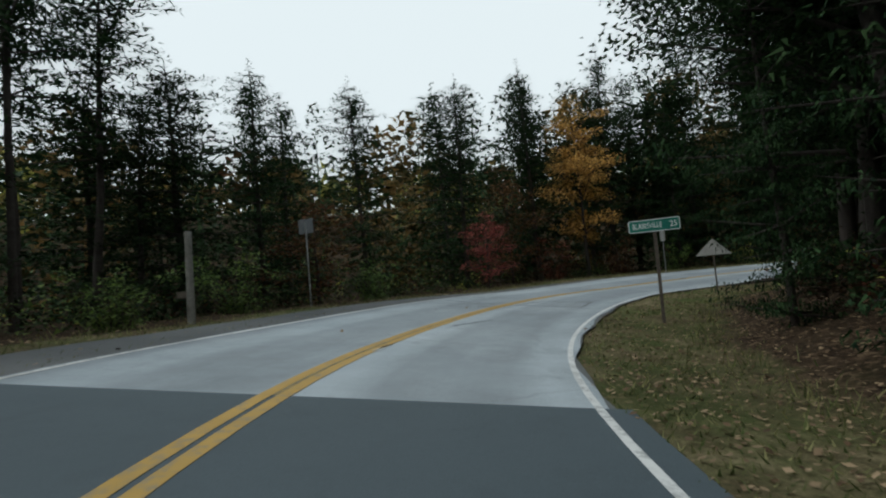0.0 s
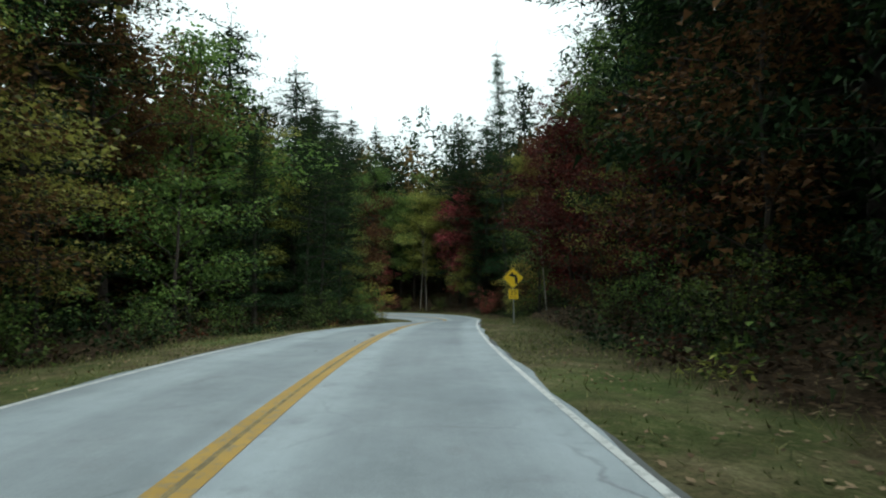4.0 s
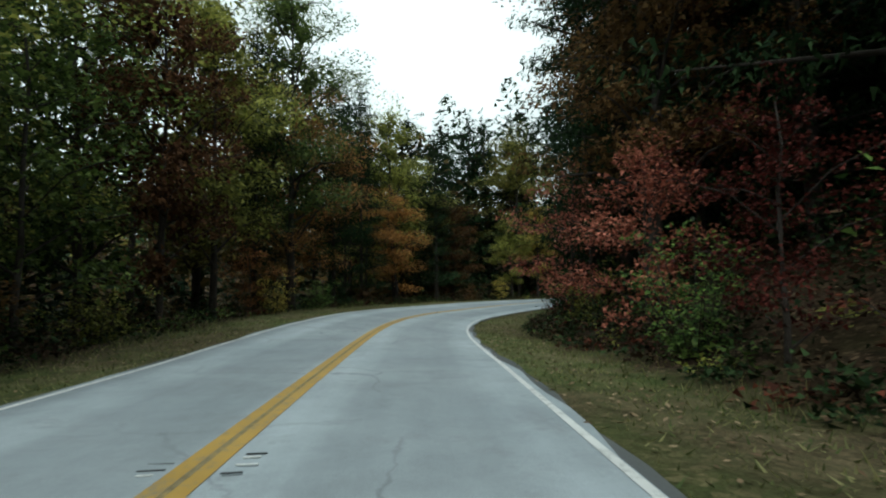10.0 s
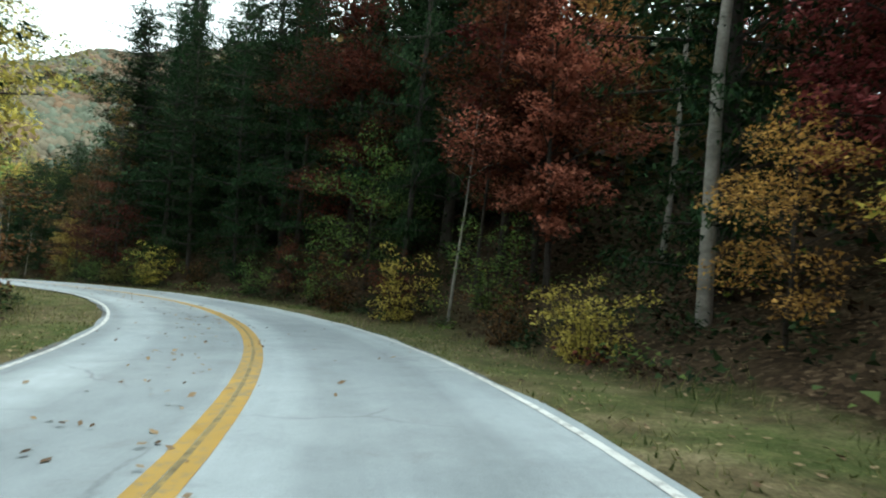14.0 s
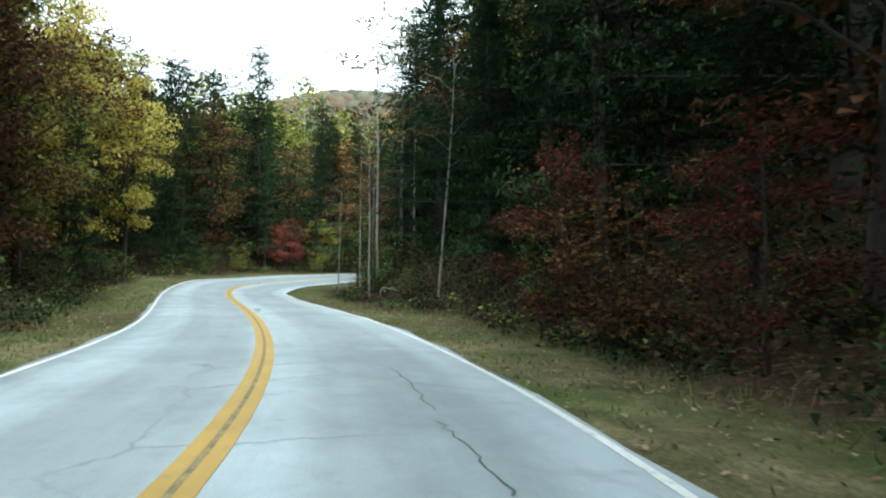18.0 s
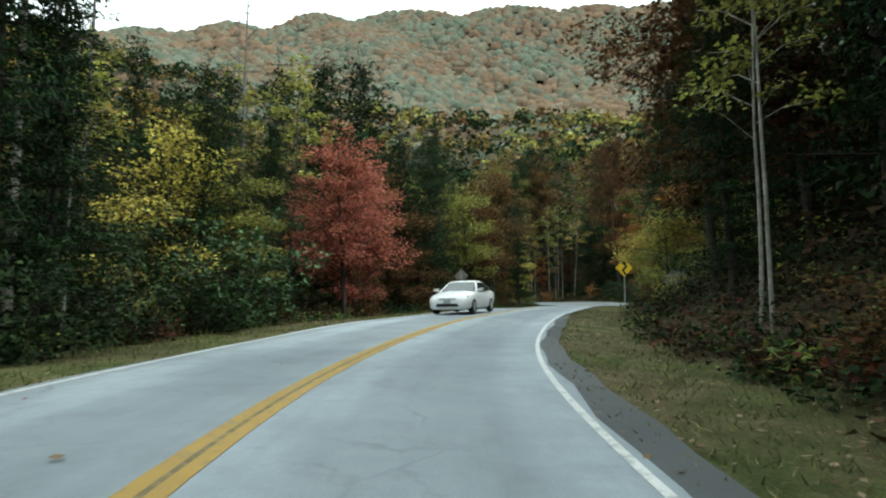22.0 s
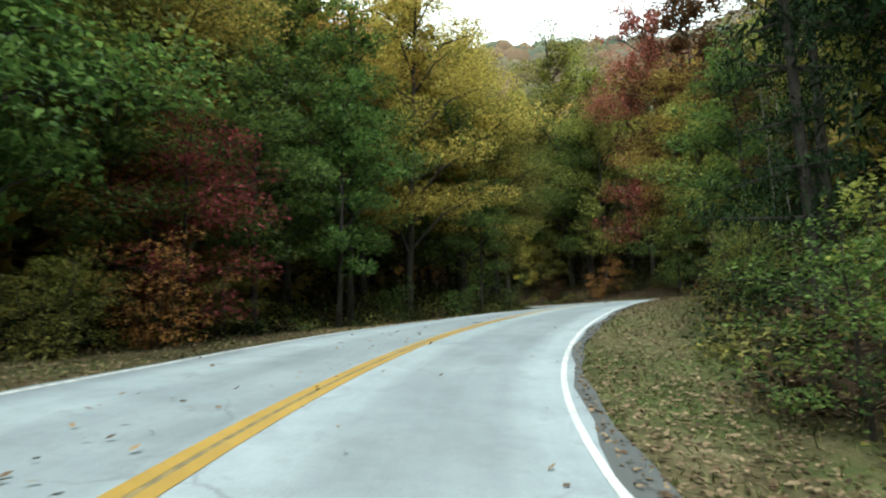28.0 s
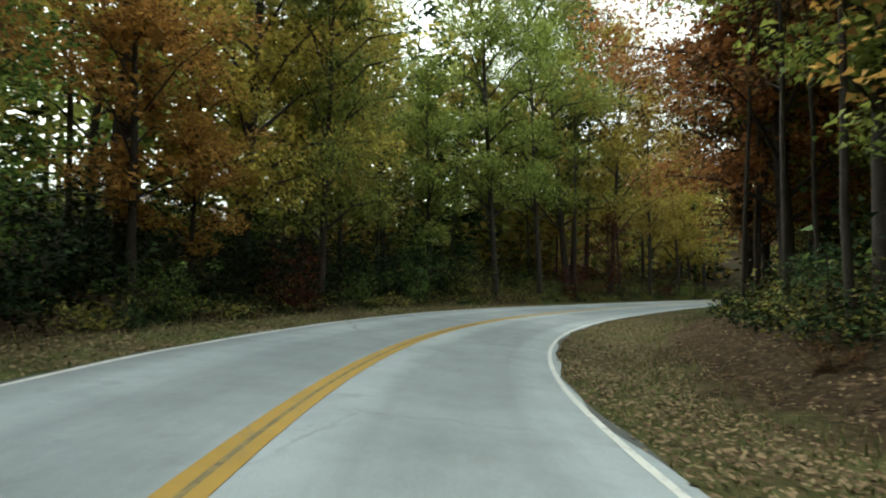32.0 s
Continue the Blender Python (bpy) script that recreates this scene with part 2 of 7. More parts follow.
def litter_colour(n, l, c):
    """Brown leaf litter: single leaves, pale and dark, over humus, with mossy patches."""
    leaf = n.new("ShaderNodeTexVoronoi")
    leaf.inputs["Scale"].default_value = 11.0
    l.new(c, leaf.inputs["Vector"])
    sep = n.new("ShaderNodeSeparateColor")
    l.new(leaf.outputs["Color"], sep.inputs[0])
    tone = ramp(n, l, sep.outputs[0], [(0.0, (0.017, 0.012, 0.009)), (0.45, (0.045, 0.03, 0.019)), (0.8, (0.09, 0.06, 0.037)), (1.0, (0.19, 0.135, 0.085))])
    big = noise_node(n, l, 0.15, 5, c)
    mid = noise_node(n, l, 1.4, 5, c)
    humus = ramp(n, l, mid.outputs[0], [(0.3, (0.014, 0.011, 0.008)), (0.7, (0.05, 0.036, 0.022))])
    base = mix(n, l, ramp(n, l, mid.outputs[0], [(0.4, (0.75,) * 3), (0.62, (0.2,) * 3)]), humus, tone)
    moss = ramp(n, l, mid.outputs[0], [(0.3, (0.016, 0.02, 0.008)), (0.7, (0.05, 0.05, 0.02))])
    return mix(n, l, ramp(n, l, big.outputs[0], [(0.52, (0, 0, 0)), (0.66, (0.5,) * 3)]), base, moss), leaf.outputs["Distance"]


def ground_material():
    m, n, l, b = material("woodland_ground", 0.95, 0, 0.05)
    c = coords(n)
    base, relief = litter_colour(n, l, c)
    l.new(base, b.inputs["Base Color"])
    bump(n, l, relief, b, 0.8, 0.05)
    return m


def verge_material():
    """Mown grass, green and straw-coloured in patches, that gives way to leaf litter at the wood's edge."""
    m, n, l, b = material("dry_grass_verge", 0.95, 0, 0.05)
    c = coords(n)
    uv = n.new("ShaderNodeUVMap")
    uv.uv_map = "along"
    sep = n.new("ShaderNodeSeparateXYZ")
    l.new(uv.outputs[0], sep.inputs[0])
    big = noise_node(n, l, 0.12, 4, c)
    patch = noise_node(n, l, 0.45, 5, c, 0.65)
    mid = noise_node(n, l, 1.6, 6, c, 0.7)
    fine = noise_node(n, l, 26, 4, c, 0.75)
    green = ramp(n, l, mid.outputs[0], [(0.3, (0.042, 0.062, 0.02)), (0.55, (0.086, 0.112, 0.037)), (0.75, (0.14, 0.155, 0.06))])
    straw = ramp(n, l, mid.outputs[0], [(0.3, (0.07, 0.06, 0.032)), (0.5, (0.135, 0.118, 0.062)), (0.7, (0.24, 0.205, 0.12))])
    grass = mix(n, l, ramp(n, l, patch.outputs[0], [(0.4, (0, 0, 0)), (0.6, (1, 1, 1))]), green, straw)
    litter, relief = litter_colour(n, l, c)
    spread = mix(n, l, ramp(n, l, big.outputs[0], [(0.42, (0.1,) * 3), (0.62, (0.6,) * 3)]), grass, litter)
    shift = n.new("ShaderNodeMath")  # the ragged border between verge and litter, in metres from the edge line
    shift.operation = "MULTIPLY_ADD"
    shift.inputs[1].default_value = 2.6
    l.new(patch.outputs[0], shift.inputs[0])
    l.new(sep.outputs[1], shift.inputs[2])
    edge = n.new("ShaderNodeMapRange")
    edge.inputs[1].default_value, edge.inputs[2].default_value = 3.5, 4.5
    l.new(shift.outputs[0], edge.inputs[0])
    base = mix(n, l, edge.outputs[0], spread, litter)
    l.new(mix(n, l, 0.6, base, ramp(n, l, fine.outputs[0], [(0.3, (0.12,) * 3), (0.7, (0.95,) * 3)]), "OVERLAY"), b.inputs["Base Color"])
    bump(n, l, fine.outputs[0], b, 0.6, 0.03)
    return m


GROUND = ground_material()
VERGE = verge_material()
def canopy(name, a, b2):
    """A far tree crown: a tone of its own for every crown, leafy grain and relief on it."""
    m, n, l, b = material(name, 0.95, 0, 0.0)
    isl = n.new("ShaderNodeNewGeometry").outputs["Random Per Island"]
    c = coords(n)
    leafy = noise_node(n, l, 0.9, 5, c, 0.75)
    tone = ramp(n, l, isl, [(0.0, a), (0.7, b2), (1.0, tuple(v * 1.12 for v in b2))])
    l.new(mix(n, l, 0.5, tone, ramp(n, l, leafy.outputs[0], [(0.35, (0.3,) * 3), (0.65, (0.66,) * 3)]), "OVERLAY"), b.inputs["Base Color"])
    bump(n, l, leafy.outputs[0], b, 0.35, 0.4)
    return m


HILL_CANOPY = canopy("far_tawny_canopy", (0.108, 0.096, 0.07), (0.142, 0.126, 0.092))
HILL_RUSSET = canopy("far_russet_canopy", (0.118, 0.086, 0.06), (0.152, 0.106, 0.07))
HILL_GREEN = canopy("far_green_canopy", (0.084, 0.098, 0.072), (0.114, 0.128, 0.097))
STEEL = surface("galvanised_steel", [(0.3, (0.30, 0.31, 0.32)), (0.7, (0.42, 0.43, 0.43))], 4, 40, 0.5, 0.7, 0.1)
SIGN_BACK = surface("bare_aluminium", [(0.3, (0.13, 0.14, 0.15)), (0.7, (0.19, 0.2, 0.21))], 3, 30, 0.6, 0.2, 0.1)
SIGN_YELLOW = surface("yellow_sheeting", [(0.3, (0.76, 0.49, 0.018)), (0.7, (0.86, 0.57, 0.025))], 2, 40, 0.45, 0, 0.05)
SIGN_BLACK = surface("black_legend", [(0.3, (0.012,) * 3), (0.7, (0.02,) * 3)], 2, 40, 0.5, 0, 0.05)
SIGN_GREEN = surface("green_sheeting", [(0.3, (0.005, 0.10, 0.075)), (0.7, (0.008, 0.14, 0.10))], 2, 40, 0.45, 0, 0.05)
SIGN_WHITE = surface("white_sheeting", [(0.3, (0.62, 0.64, 0.64)), (0.7, (0.74, 0.75, 0.75))], 2, 40, 0.45, 0, 0.05)
SIGN_BLUE = surface("blue_sheeting", [(0.3, (0.012, 0.02, 0.26)), (0.7, (0.02, 0.03, 0.34))], 2, 40, 0.45, 0, 0.05)
SIGN_WHITE_OLD = surface("dulled_white_paint", [(0.3, (0.2, 0.2, 0.19)), (0.7, (0.28, 0.275, 0.26))], 2, 20, 0.7)
SIGN_GREY = surface("pale_grey_board", [(0.3, (0.26, 0.285, 0.31)), (0.7, (0.34, 0.365, 0.39))], 2, 20, 0.7)
SIGN_TEAL = surface("teal_sheeting", [(0.3, (0.02, 0.22, 0.20)), (0.7, (0.03, 0.28, 0.25))], 2, 40, 0.45)
WOOD_GREY = surface("silvered_wood", [(0.3, (0.12, 0.115, 0.10)), (0.7, (0.24, 0.23, 0.21))], 4, 30, 0.9)
CAR_WHITE = surface("white_car_paint", [(0.3, (0.74, 0.75, 0.76)), (0.7, (0.80, 0.81, 0.82))], 1, 60, 0.25, 0, 0.0, 0.001, 0.6)
CAR_BLACK = surface("black_rubber", [(0.3, (0.012,) * 3), (0.7, (0.03,) * 3)], 6, 60, 0.8)
CAR_GLASS = surface("tinted_car_glass", [(0.3, (0.02, 0.03, 0.035)), (0.7, (0.035, 0.045, 0.05))], 1, 20, 0.06, 0, 0.0, 0.001, 0.9)
CAR_LAMP = surface("headlight_glass", [(0.3, (0.12, 0.13, 0.14)), (0.7, (0.3, 0.31, 0.32))], 9, 40, 0.15, 0.3, 0.0, 0.001, 0.8)
WOOD = surface("weathered_wood", [(0.3, (0.06, 0.05, 0.04)), (0.7, (0.13, 0.11, 0.09))], 3, 30, 0.9)
ROCK = surface("grey_rock", [(0.3, (0.06, 0.06, 0.056)), (0.7, (0.18, 0.175, 0.165))], 0.8, 9, 0.9, 0, 1.0, 0.08)

# ---- alignment of the road ----
# the road: curvature per km every 4 m, slope and crossfall in per mille every 8 m, from -16 m on
ROAD_START, ROAD_STEP, HEADING = -16, 4, -0.0000
CURVE_A = [-26.848, -25.279, -24.137, -23.481, -24.288, -27.172, -31.853, -34.107, -33.367, -30.912, -28.609, -28.168, -30.092, -31.102, -30.391, -30.065, -29.839, -27.639, -22.93, -15.871, -7.764, -1.699, -0.2, -1.369, -1.427, -0.37, 0.486, 0.059, -1.263, -2.881, -4.072, -4.774, -4.844, -4.57, -4.259, -4.532, -5.255, -5.129, -3.255, -0.566, 0.918, 0.266, -0.065, 2.783, 11.439, 23.769, 35.007, 40.218, 37.034, 30.916, 25.237, 20.416, 17.958, 15.501, 9.598, 5.045, 6.846, 9.605, 6.293, -0.036]
CURVE_B = [-4.808, -7.979, -10.349, -11.364, -12.604, -14.269, -15.2, -14.455, -11.69, -6.679, -2.608, -0.874, -0.904, -0.753, -0.753, -1.036, -0.954, -2.462, -8.021, -15.72, -23.065, -29.006, -33.852, -36.639, -36.593, -33.97, -31.24, -29.411, -27.492, -23.395, -18.808, -17.892, -23.478, -31.526, -31.844, -22.078, -7.586, 4.346, 14.165, 23.666, 32.462, 38.242, 38.224, 33.138, 26.238, 22.514, 24.142, 27.044, 25.677, 21.497, 18.19, 17.045, 15.751, 12.553, 6.501, -1.453, -10.356, -18.377, -23.844, -24.842]
CURVE_C = [-20.299, -13.047, -8.131, -5.375, -3.688, -1.651, 2.238, 9.143, 20.303, 31.193, 33.691, 27.416, 17.478, 11.781, 9.862, 7.708, 1.885, -6.931, -17.227, -25.391, -29.687, -31.408, -31.844, -29.485, -25.06, -19.876, -14.994, -10.143, -4.77, -0.8, -0.131, -1.033, -0.659, -0.249, -1.25, -1.933, -0.947, -2.382, -7.566, -14.103, -18.952, -20.714, -20.387, -19.092, -16.275, -11.627, -6.899, -4.46, -4.711, -4.787, -3.48, -2.034, 0.149, 5.976, 13.302, 17.831, 22.014, 31.437, 44.316, 52.754]
CURVE_D = [52.486, 47.627, 44.8, 44.561, 40.388, 30.962, 19.983, 11.982, 8.557, 9.001, 11.235, 13.15, 13.056, 10.402, 4.962, -2.591, -11.29, -18.509, -22.976, -25.942, -28.471, -30.803, -31.83, -26.005, -13.35, 0.046, 11.382, 19.927, 27.115, 32.816, 36.574, 37.825, 38.416, 39.569, 40.077, 39.065, 37.805, 36.735, 35.892, 37.033, 39.18, 39.103, 35.36, 31.322, 27.613, 22.862, 17.742, 12.954, 8.717, 3.778, -2.089, -7.999, -13.153, -17.303, -20.757, -23.383, -24.213, -22.983, -20.137, -16.186]
CURVE_E = [-12.2, -8.706, -6.09, -4.243, -3.078, -2.349, -1.951, -1.718, -1.593, -1.491, -1.404, -1.304, -1.206, -1.104, -1.013, -0.932]
CURVE = CURVE_A + CURVE_B + CURVE_C + CURVE_D + CURVE_E
SLOPE_A = [24.2, 27.3, 35.3, -1.2, 21, -7.4, 6.4, 9, 8.6, 25.7, 25.1, 14.6, 15.4, 12.5, 14.7, 9.9, 1, -12.2, -20.7, -36.3, -41.4, -58.5, -44, -12.4, -15.3, -1.6, 15.6, 37, 30.2, 36.6, 39.8, 38.9, 43.8, 35.4, 29, 34.4, 36.6, 22, 20.8, 24.5, 27.6, 21.1, 37.6, 23, 28.5, 11.9, 25.8, 16.2, -13.7, -14.1, -61.3, -45.4, -64.6, -66.5, -53.6, -58.3, -60, -56, -58.2, -72.4]
SLOPE_B = [-96.6, -107, -92, -126, -85.8, -88.3, -70.2, -64.4, -47.9, -38.4, -41.5, -52.7, -31.9, -28.1, -32.6, -17.7, -30, -8.5, 1.3, 27.3, 43.2, 18.7, 35.1, 15.1, 11.2, -12.5, 4.6, -16.9, 1.1, 19.6, 6.5, 31.3, 34, 54.3, 77.8, 77.4, 63.2, 50.1, 53.5, 55.2, 52.9, 92.6, 80.4, 49.2, 41.4, 20.9, 11.4, 8.6, 37.3, 28.1, 26.2, 2.1, 2.8, 6.8, 3.3, -11.9, -9.9, -21.7, -15.2, -14.7]
SLOPE_C = [-13, -9.9, -10.9, -12.9, -15.1, -17, -18.6, -19.7, -20.4]
SLOPE = SLOPE_A + SLOPE_B + SLOPE_C
CROSSFALL_A = [82, 92, 103, 112, 99, 67, 97, 80, 63, 36, 5, 3, -18, -32, -21, -11, -3, -2, -13, -33, -42, -26, -35, -41, -48, -47, -6, 10, 24, 48, 40, 65, 70, 59, 59, 29, 12, 5, 20, 67, 96, 97, 91, 61, 58, 40, 36, -14, -14, -25, -34, -52, -67, -18, 14, 30, 24, 32, 45, 63]
CROSSFALL_B = [71, 26, -9, -10, 4, 13, 26, 14, 46, 63, 128, 88, 85, 40, 17, -9, -18, -32, -17, 22, 23, 20, 25, -2, -5, -17, -2, -24, -43, -53, -44, 3, -4, 0, -7, -7, -2, 9, 61, 49, 79, 43, -19, -43, -40, -50, -95, -90, -100, -61, -100, -52, -48, -1, -9, 1, 27, 64, 63, 55]
CROSSFALL_C = [42, 24, 14, 9, 7, 5, 4, 3, 2]
CROSSFALL = CROSSFALL_A + CROSSFALL_B + CROSSFALL_C

_kn = ROAD_START + ROAD_STEP * np.arange(len(CURVE))
_gn = ROAD_START + 2 * ROAD_STEP * np.arange(len(SLOPE))
RS = np.arange(ROAD_START, _kn[-1], 1.0)
_k = np.interp(RS, _kn, np.array(CURVE) / 1000)
RPSI = HEADING + np.concatenate([[0], np.cumsum((_k[1:] + _k[:-1]) / 2)])
_pm = (RPSI[1:] + RPSI[:-1]) / 2
RX = np.concatenate([[0], np.cumsum(-np.sin(_pm))])
RY = np.concatenate([[0], np.cumsum(np.cos(_pm))])
_g = np.interp(RS, _gn, np.array(SLOPE) / 1000)
RZ = np.concatenate([[0], np.cumsum((_g[1:] + _g[:-1]) / 2)])
RB = np.interp(RS, _gn, np.array(CROSSFALL) / 1000)
LANE = 3.1


def bank_right(s):
    """The slope of the ground beyond the verge, right of the road (rise per metre)."""
    return np.interp(s, [-20, 20, 60, 90, 120, 160, 250, 330, 400, 520, 640, 720, 800, 900],
                     [0.15, 0.3, 0.3, 0.12, 0.25, 0.5, 0.45, 0.4, 0.5, 0.5, 0.45, 0.6, 0.5, 0.4])


def bank_left(s):
    return np.interp(s, [-20, 60, 150, 240, 300, 400, 470, 520, 560, 620, 720, 800, 900],
                     [0.02, 0.0, 0.05, 0.1, -0.1, -0.1, 0.1, 0.3, 0.3, -0.05, -0.1, 0.05, 0.2])


def profile(s, d):
    """The height of the ground over the road's middle line at offset d (left of it positive)."""
    e = np.abs(d) - LANE
    sl = np.where(d > 0, bank_left(s), bank_right(s))
    b = np.interp(s, RS, RB)
    out = np.clip(e - 2.3, 0, None)
    rise = sl * (np.sqrt(out * out + 1.0) - 1.0)
    rise = np.where(out > 30, sl * 29, rise)
    return b * np.clip(d, -6, 6) - 0.035 * np.clip(e, 0, 3) - 0.03 + rise


def at(s, d, up=0.0):
    """The place on the ground at s metres along the road and d metres left of its middle."""
    f = lambda a: float(np.interp(s, RS, a))
    p = f(RPSI)
    z = f(RZ) + (float(profile(np.array(s), np.array(d))) if abs(d) > LANE else f(RB) * d)
    return Vector((f(RX) - d * math.cos(p), f(RY) - d * math.sin(p), z + up))


def nearest(x, y):
    """For many points: the nearest place of the road, s and d."""
    s = np.empty(len(x))
    d = np.empty(len(x))
    q = np.arange(0, len(RS), 3)
    for i in range(0, len(x), 4000):
        a, b = x[i:i + 4000, None] - RX[q], y[i:i + 4000, None] - RY[q]
        j = q[(a * a + b * b).argmin(1)]
        dx, dy = x[i:i + 4000] - RX[j], y[i:i + 4000] - RY[j]
        along = -dx * np.sin(RPSI[j]) + dy * np.cos(RPSI[j])
        s[i:i + 4000] = RS[j] + np.clip(along, -2, 2)
        side = -dx * np.cos(RPSI[j]) - dy * np.sin(RPSI[j])
        d[i:i + 4000] = np.sign(side) * np.hypot(dx, dy)
    return s, d


# ---- mesh helpers ----
def mesh_of(name, verts, faces, mats, index=None, smooth=False):
    me = bpy.data.meshes.new(name)
    me.from_pydata([tuple(v) for v in verts], [], [tuple(f) for f in faces])
    for m in mats:
        me.materials.append(m)
    if index is not None:
        me.polygons.foreach_set("material_index", np.array(index, dtype=np.int32))
    if smooth:
        me.polygons.foreach_set("use_smooth", np.ones(len(me.polygons), dtype=bool))
    me.update()
    return me


def part(name, bm, mat, parent, label=""):
    me = bpy.data.meshes.new(name)
    bm.to_mesh(me)
    bm.free()
    me.materials.append(mat)
    ob = new(name, me)
    ob.parent = parent
    if label:
        tagged(ob, label)
    return ob


def strip(s0, s1, d0, d1, up, step=1.0, thick=0.0):
    """Vertices and faces of a ribbon along the road between two offsets."""
    ss = np.linspace(s0, s1, int((s1 - s0) / step) + 2)
    f = lambda a: np.interp(ss, RS, a)
    p, b = f(RPSI), f(RB)
    v = []
    for d in (d1, d0):
        v.append(np.stack([f(RX) - d * np.cos(p), f(RY) - d * np.sin(p), f(RZ) + b * d + up], 1))
    n = len(ss)
    faces = [(i, n + i, n + i + 1, i + 1) for i in range(n - 1)]
    return np.concatenate(v), faces


def ribbon(name, mat, s0, s1, d0, d1, up, label, category, step=1.0, parent=None):
    v, f = strip(s0, s1, d0, d1, up, step)
    ob = new(name, mesh_of(name, v, f, [mat]))
    if parent:
        ob.parent = parent
        tagged(ob, label)
        return ob
    return tagged(ob, label, category, kind="structure")


S0, S1 = float(RS[0]) + 1, float(RS[-1]) - 1
SEAM = 5.2

# ---- road ----
# width of the dark shoulder beside the edge line: metres along, metres wide
SHOULDER_RIGHT = [(-5, 0.15), (30, 0.2), (45, 0.3), (56, 0.3), (60, 0.6), (62, 0.5), (64, 0.12), (250, 0.15), (300, 0.25), (325, 0.3), (335, 0.55), (352, 0.5), (365, 0.45), (385, 0.15), (396, 0.08), (458, 0.15), (468, 0.5), (490, 0.5), (500, 0.12), (612, 0.15), (626, 0.6), (642, 0.5), (650, 0.2), (700, 0.12), (770, 0.2), (779, 0.4), (797, 0.3), (830, 0.15), (880, 0.15)]
SHOULDER_LEFT = [(-5, 1.5), (20, 1.3), (36, 0.5), (60, 0.2), (400, 0.15), (900, 0.15)]


def build_road():
    offs = [-LANE - 0.12, -LANE, -1.5, 0.0, 1.5, LANE, LANE + 0.12]
    ss = np.arange(SEAM, S1, 1.0)
    f = lambda a: np.interp(ss, RS, a)
    p, b = f(RPSI), f(RB)
    v, faces = [], []
    for d in offs:
        edge = np.where(abs(d) > LANE, 0.05 * np.sin(ss * 1.7 + d) + 0.05 * np.sin(ss * 0.6), 0) * np.sign(d)
        v.append(np.stack([f(RX) - (d + edge) * np.cos(p), f(RY) - (d + edge) * np.sin(p), f(RZ) + b * d - 0.0], 1))
    n = len(ss)
    for k in range(len(offs) - 1):
        faces += [(k * n + i, k * n + i + 1, (k + 1) * n + i + 1, (k + 1) * n + i) for i in range(n - 1)]
    faces = [f_[::-1] for f_ in faces]
    me = mesh_of("road", np.concatenate(v), faces, [ASPHALT])
    uv = me.uv_layers.new(name="along")
    flat = np.array([(s_ * 0.12, o * 1.6) for o in offs for s_ in ss])
    idx = np.empty(len(me.loops), dtype=np.int32)
    me.loops.foreach_get("vertex_index", idx)
    uv.data.foreach_set("uv", flat[idx].astype(np.float32).ravel())
    ob = new("road", me)
    tagged(ob, "pale weathered two-lane asphalt mountain road with worn wheel tracks", "road", kind="structure")
    ribbon("road_dark", ASPHALT_NEW, S0, SEAM, -LANE - 0.3, LANE + 0.3, 0.002, "newer dark asphalt ending at a straight joint", "road")
    for sgn in (1, -1):
        ss = np.arange(S0, S1, 1.0)
        f = lambda a: np.interp(ss, RS, a)
        p, b = f(RPSI), f(RB)
        table = SHOULDER_LEFT if sgn > 0 else SHOULDER_RIGHT
        wide = np.clip(np.interp(ss, *zip(*table)) + 0.05 * np.sin(ss * 0.53) + 0.04 * np.sin(ss * 1.9), 0.06, None)
        v = []
        for d in (np.full(len(ss), LANE - 0.1), LANE + wide):
            v.append(np.stack([f(RX) - sgn * d * np.cos(p), f(RY) - sgn * d * np.sin(p), f(RZ) + b * sgn * d - 0.006 - 0.006 * (d < LANE)], 1))
        n = len(ss)
        faces = [(i, i + 1, n + i + 1, n + i) if sgn < 0 else (i, n + i, n + i + 1, i + 1) for i in range(n - 1)]
        tagged(new("shoulder", mesh_of("shoulder", np.concatenate(v), faces, [SHOULDER])), "narrow dark broken asphalt shoulder beside the edge line", "shoulder", kind="structure")
    for a, c in ((0.028, 0.165), (-0.165, -0.028)):
        ribbon("yellow_line", YELLOW_PAINT, S0, S1, a, c, 0.006, "worn yellow centre line painted on the asphalt", "road marking")
    ribbon("centre_joint", JOINT, SEAM, S1, -0.028, 0.028, 0.004, "dark open joint between the two yellow lines", "road marking")
    for sgn in (1, -1):
        a, c = sorted((sgn * (LANE - 0.043), sgn * (LANE + 0.043)))
        ribbon("white_line", WHITE_PAINT, S0, S1, a, c, 0.006, "white edge line painted along the asphalt", "road marking")


build_road()


# ---- ground ----
def axis(a, b, step):
    mid = list(np.arange(a, b, step))
    lo, hi, g = [], [], step
    x0, x1 = a, mid[-1]
    for _ in range(18):
        g *= 1.45
        x0 -= g
        x1 += g
        lo.append(x0)
        hi.append(x1)
    return np.array(lo[::-1] + mid + hi)


# the crest of the mountain round the valley (x, y, height) and the spread of its slopes
CREST = [(150, -860, 246), (360, -850, 240), (560, -830, 234), (720, -700, 158), (850, -540, 78), (930, -400, 55), (960, -250, 45)]
SLOPE_WIDTH = 235.0
KNOLL = (637.0, -372.0, 78.0, 36.0)  # a nearer wooded hill: x, y, spread, height


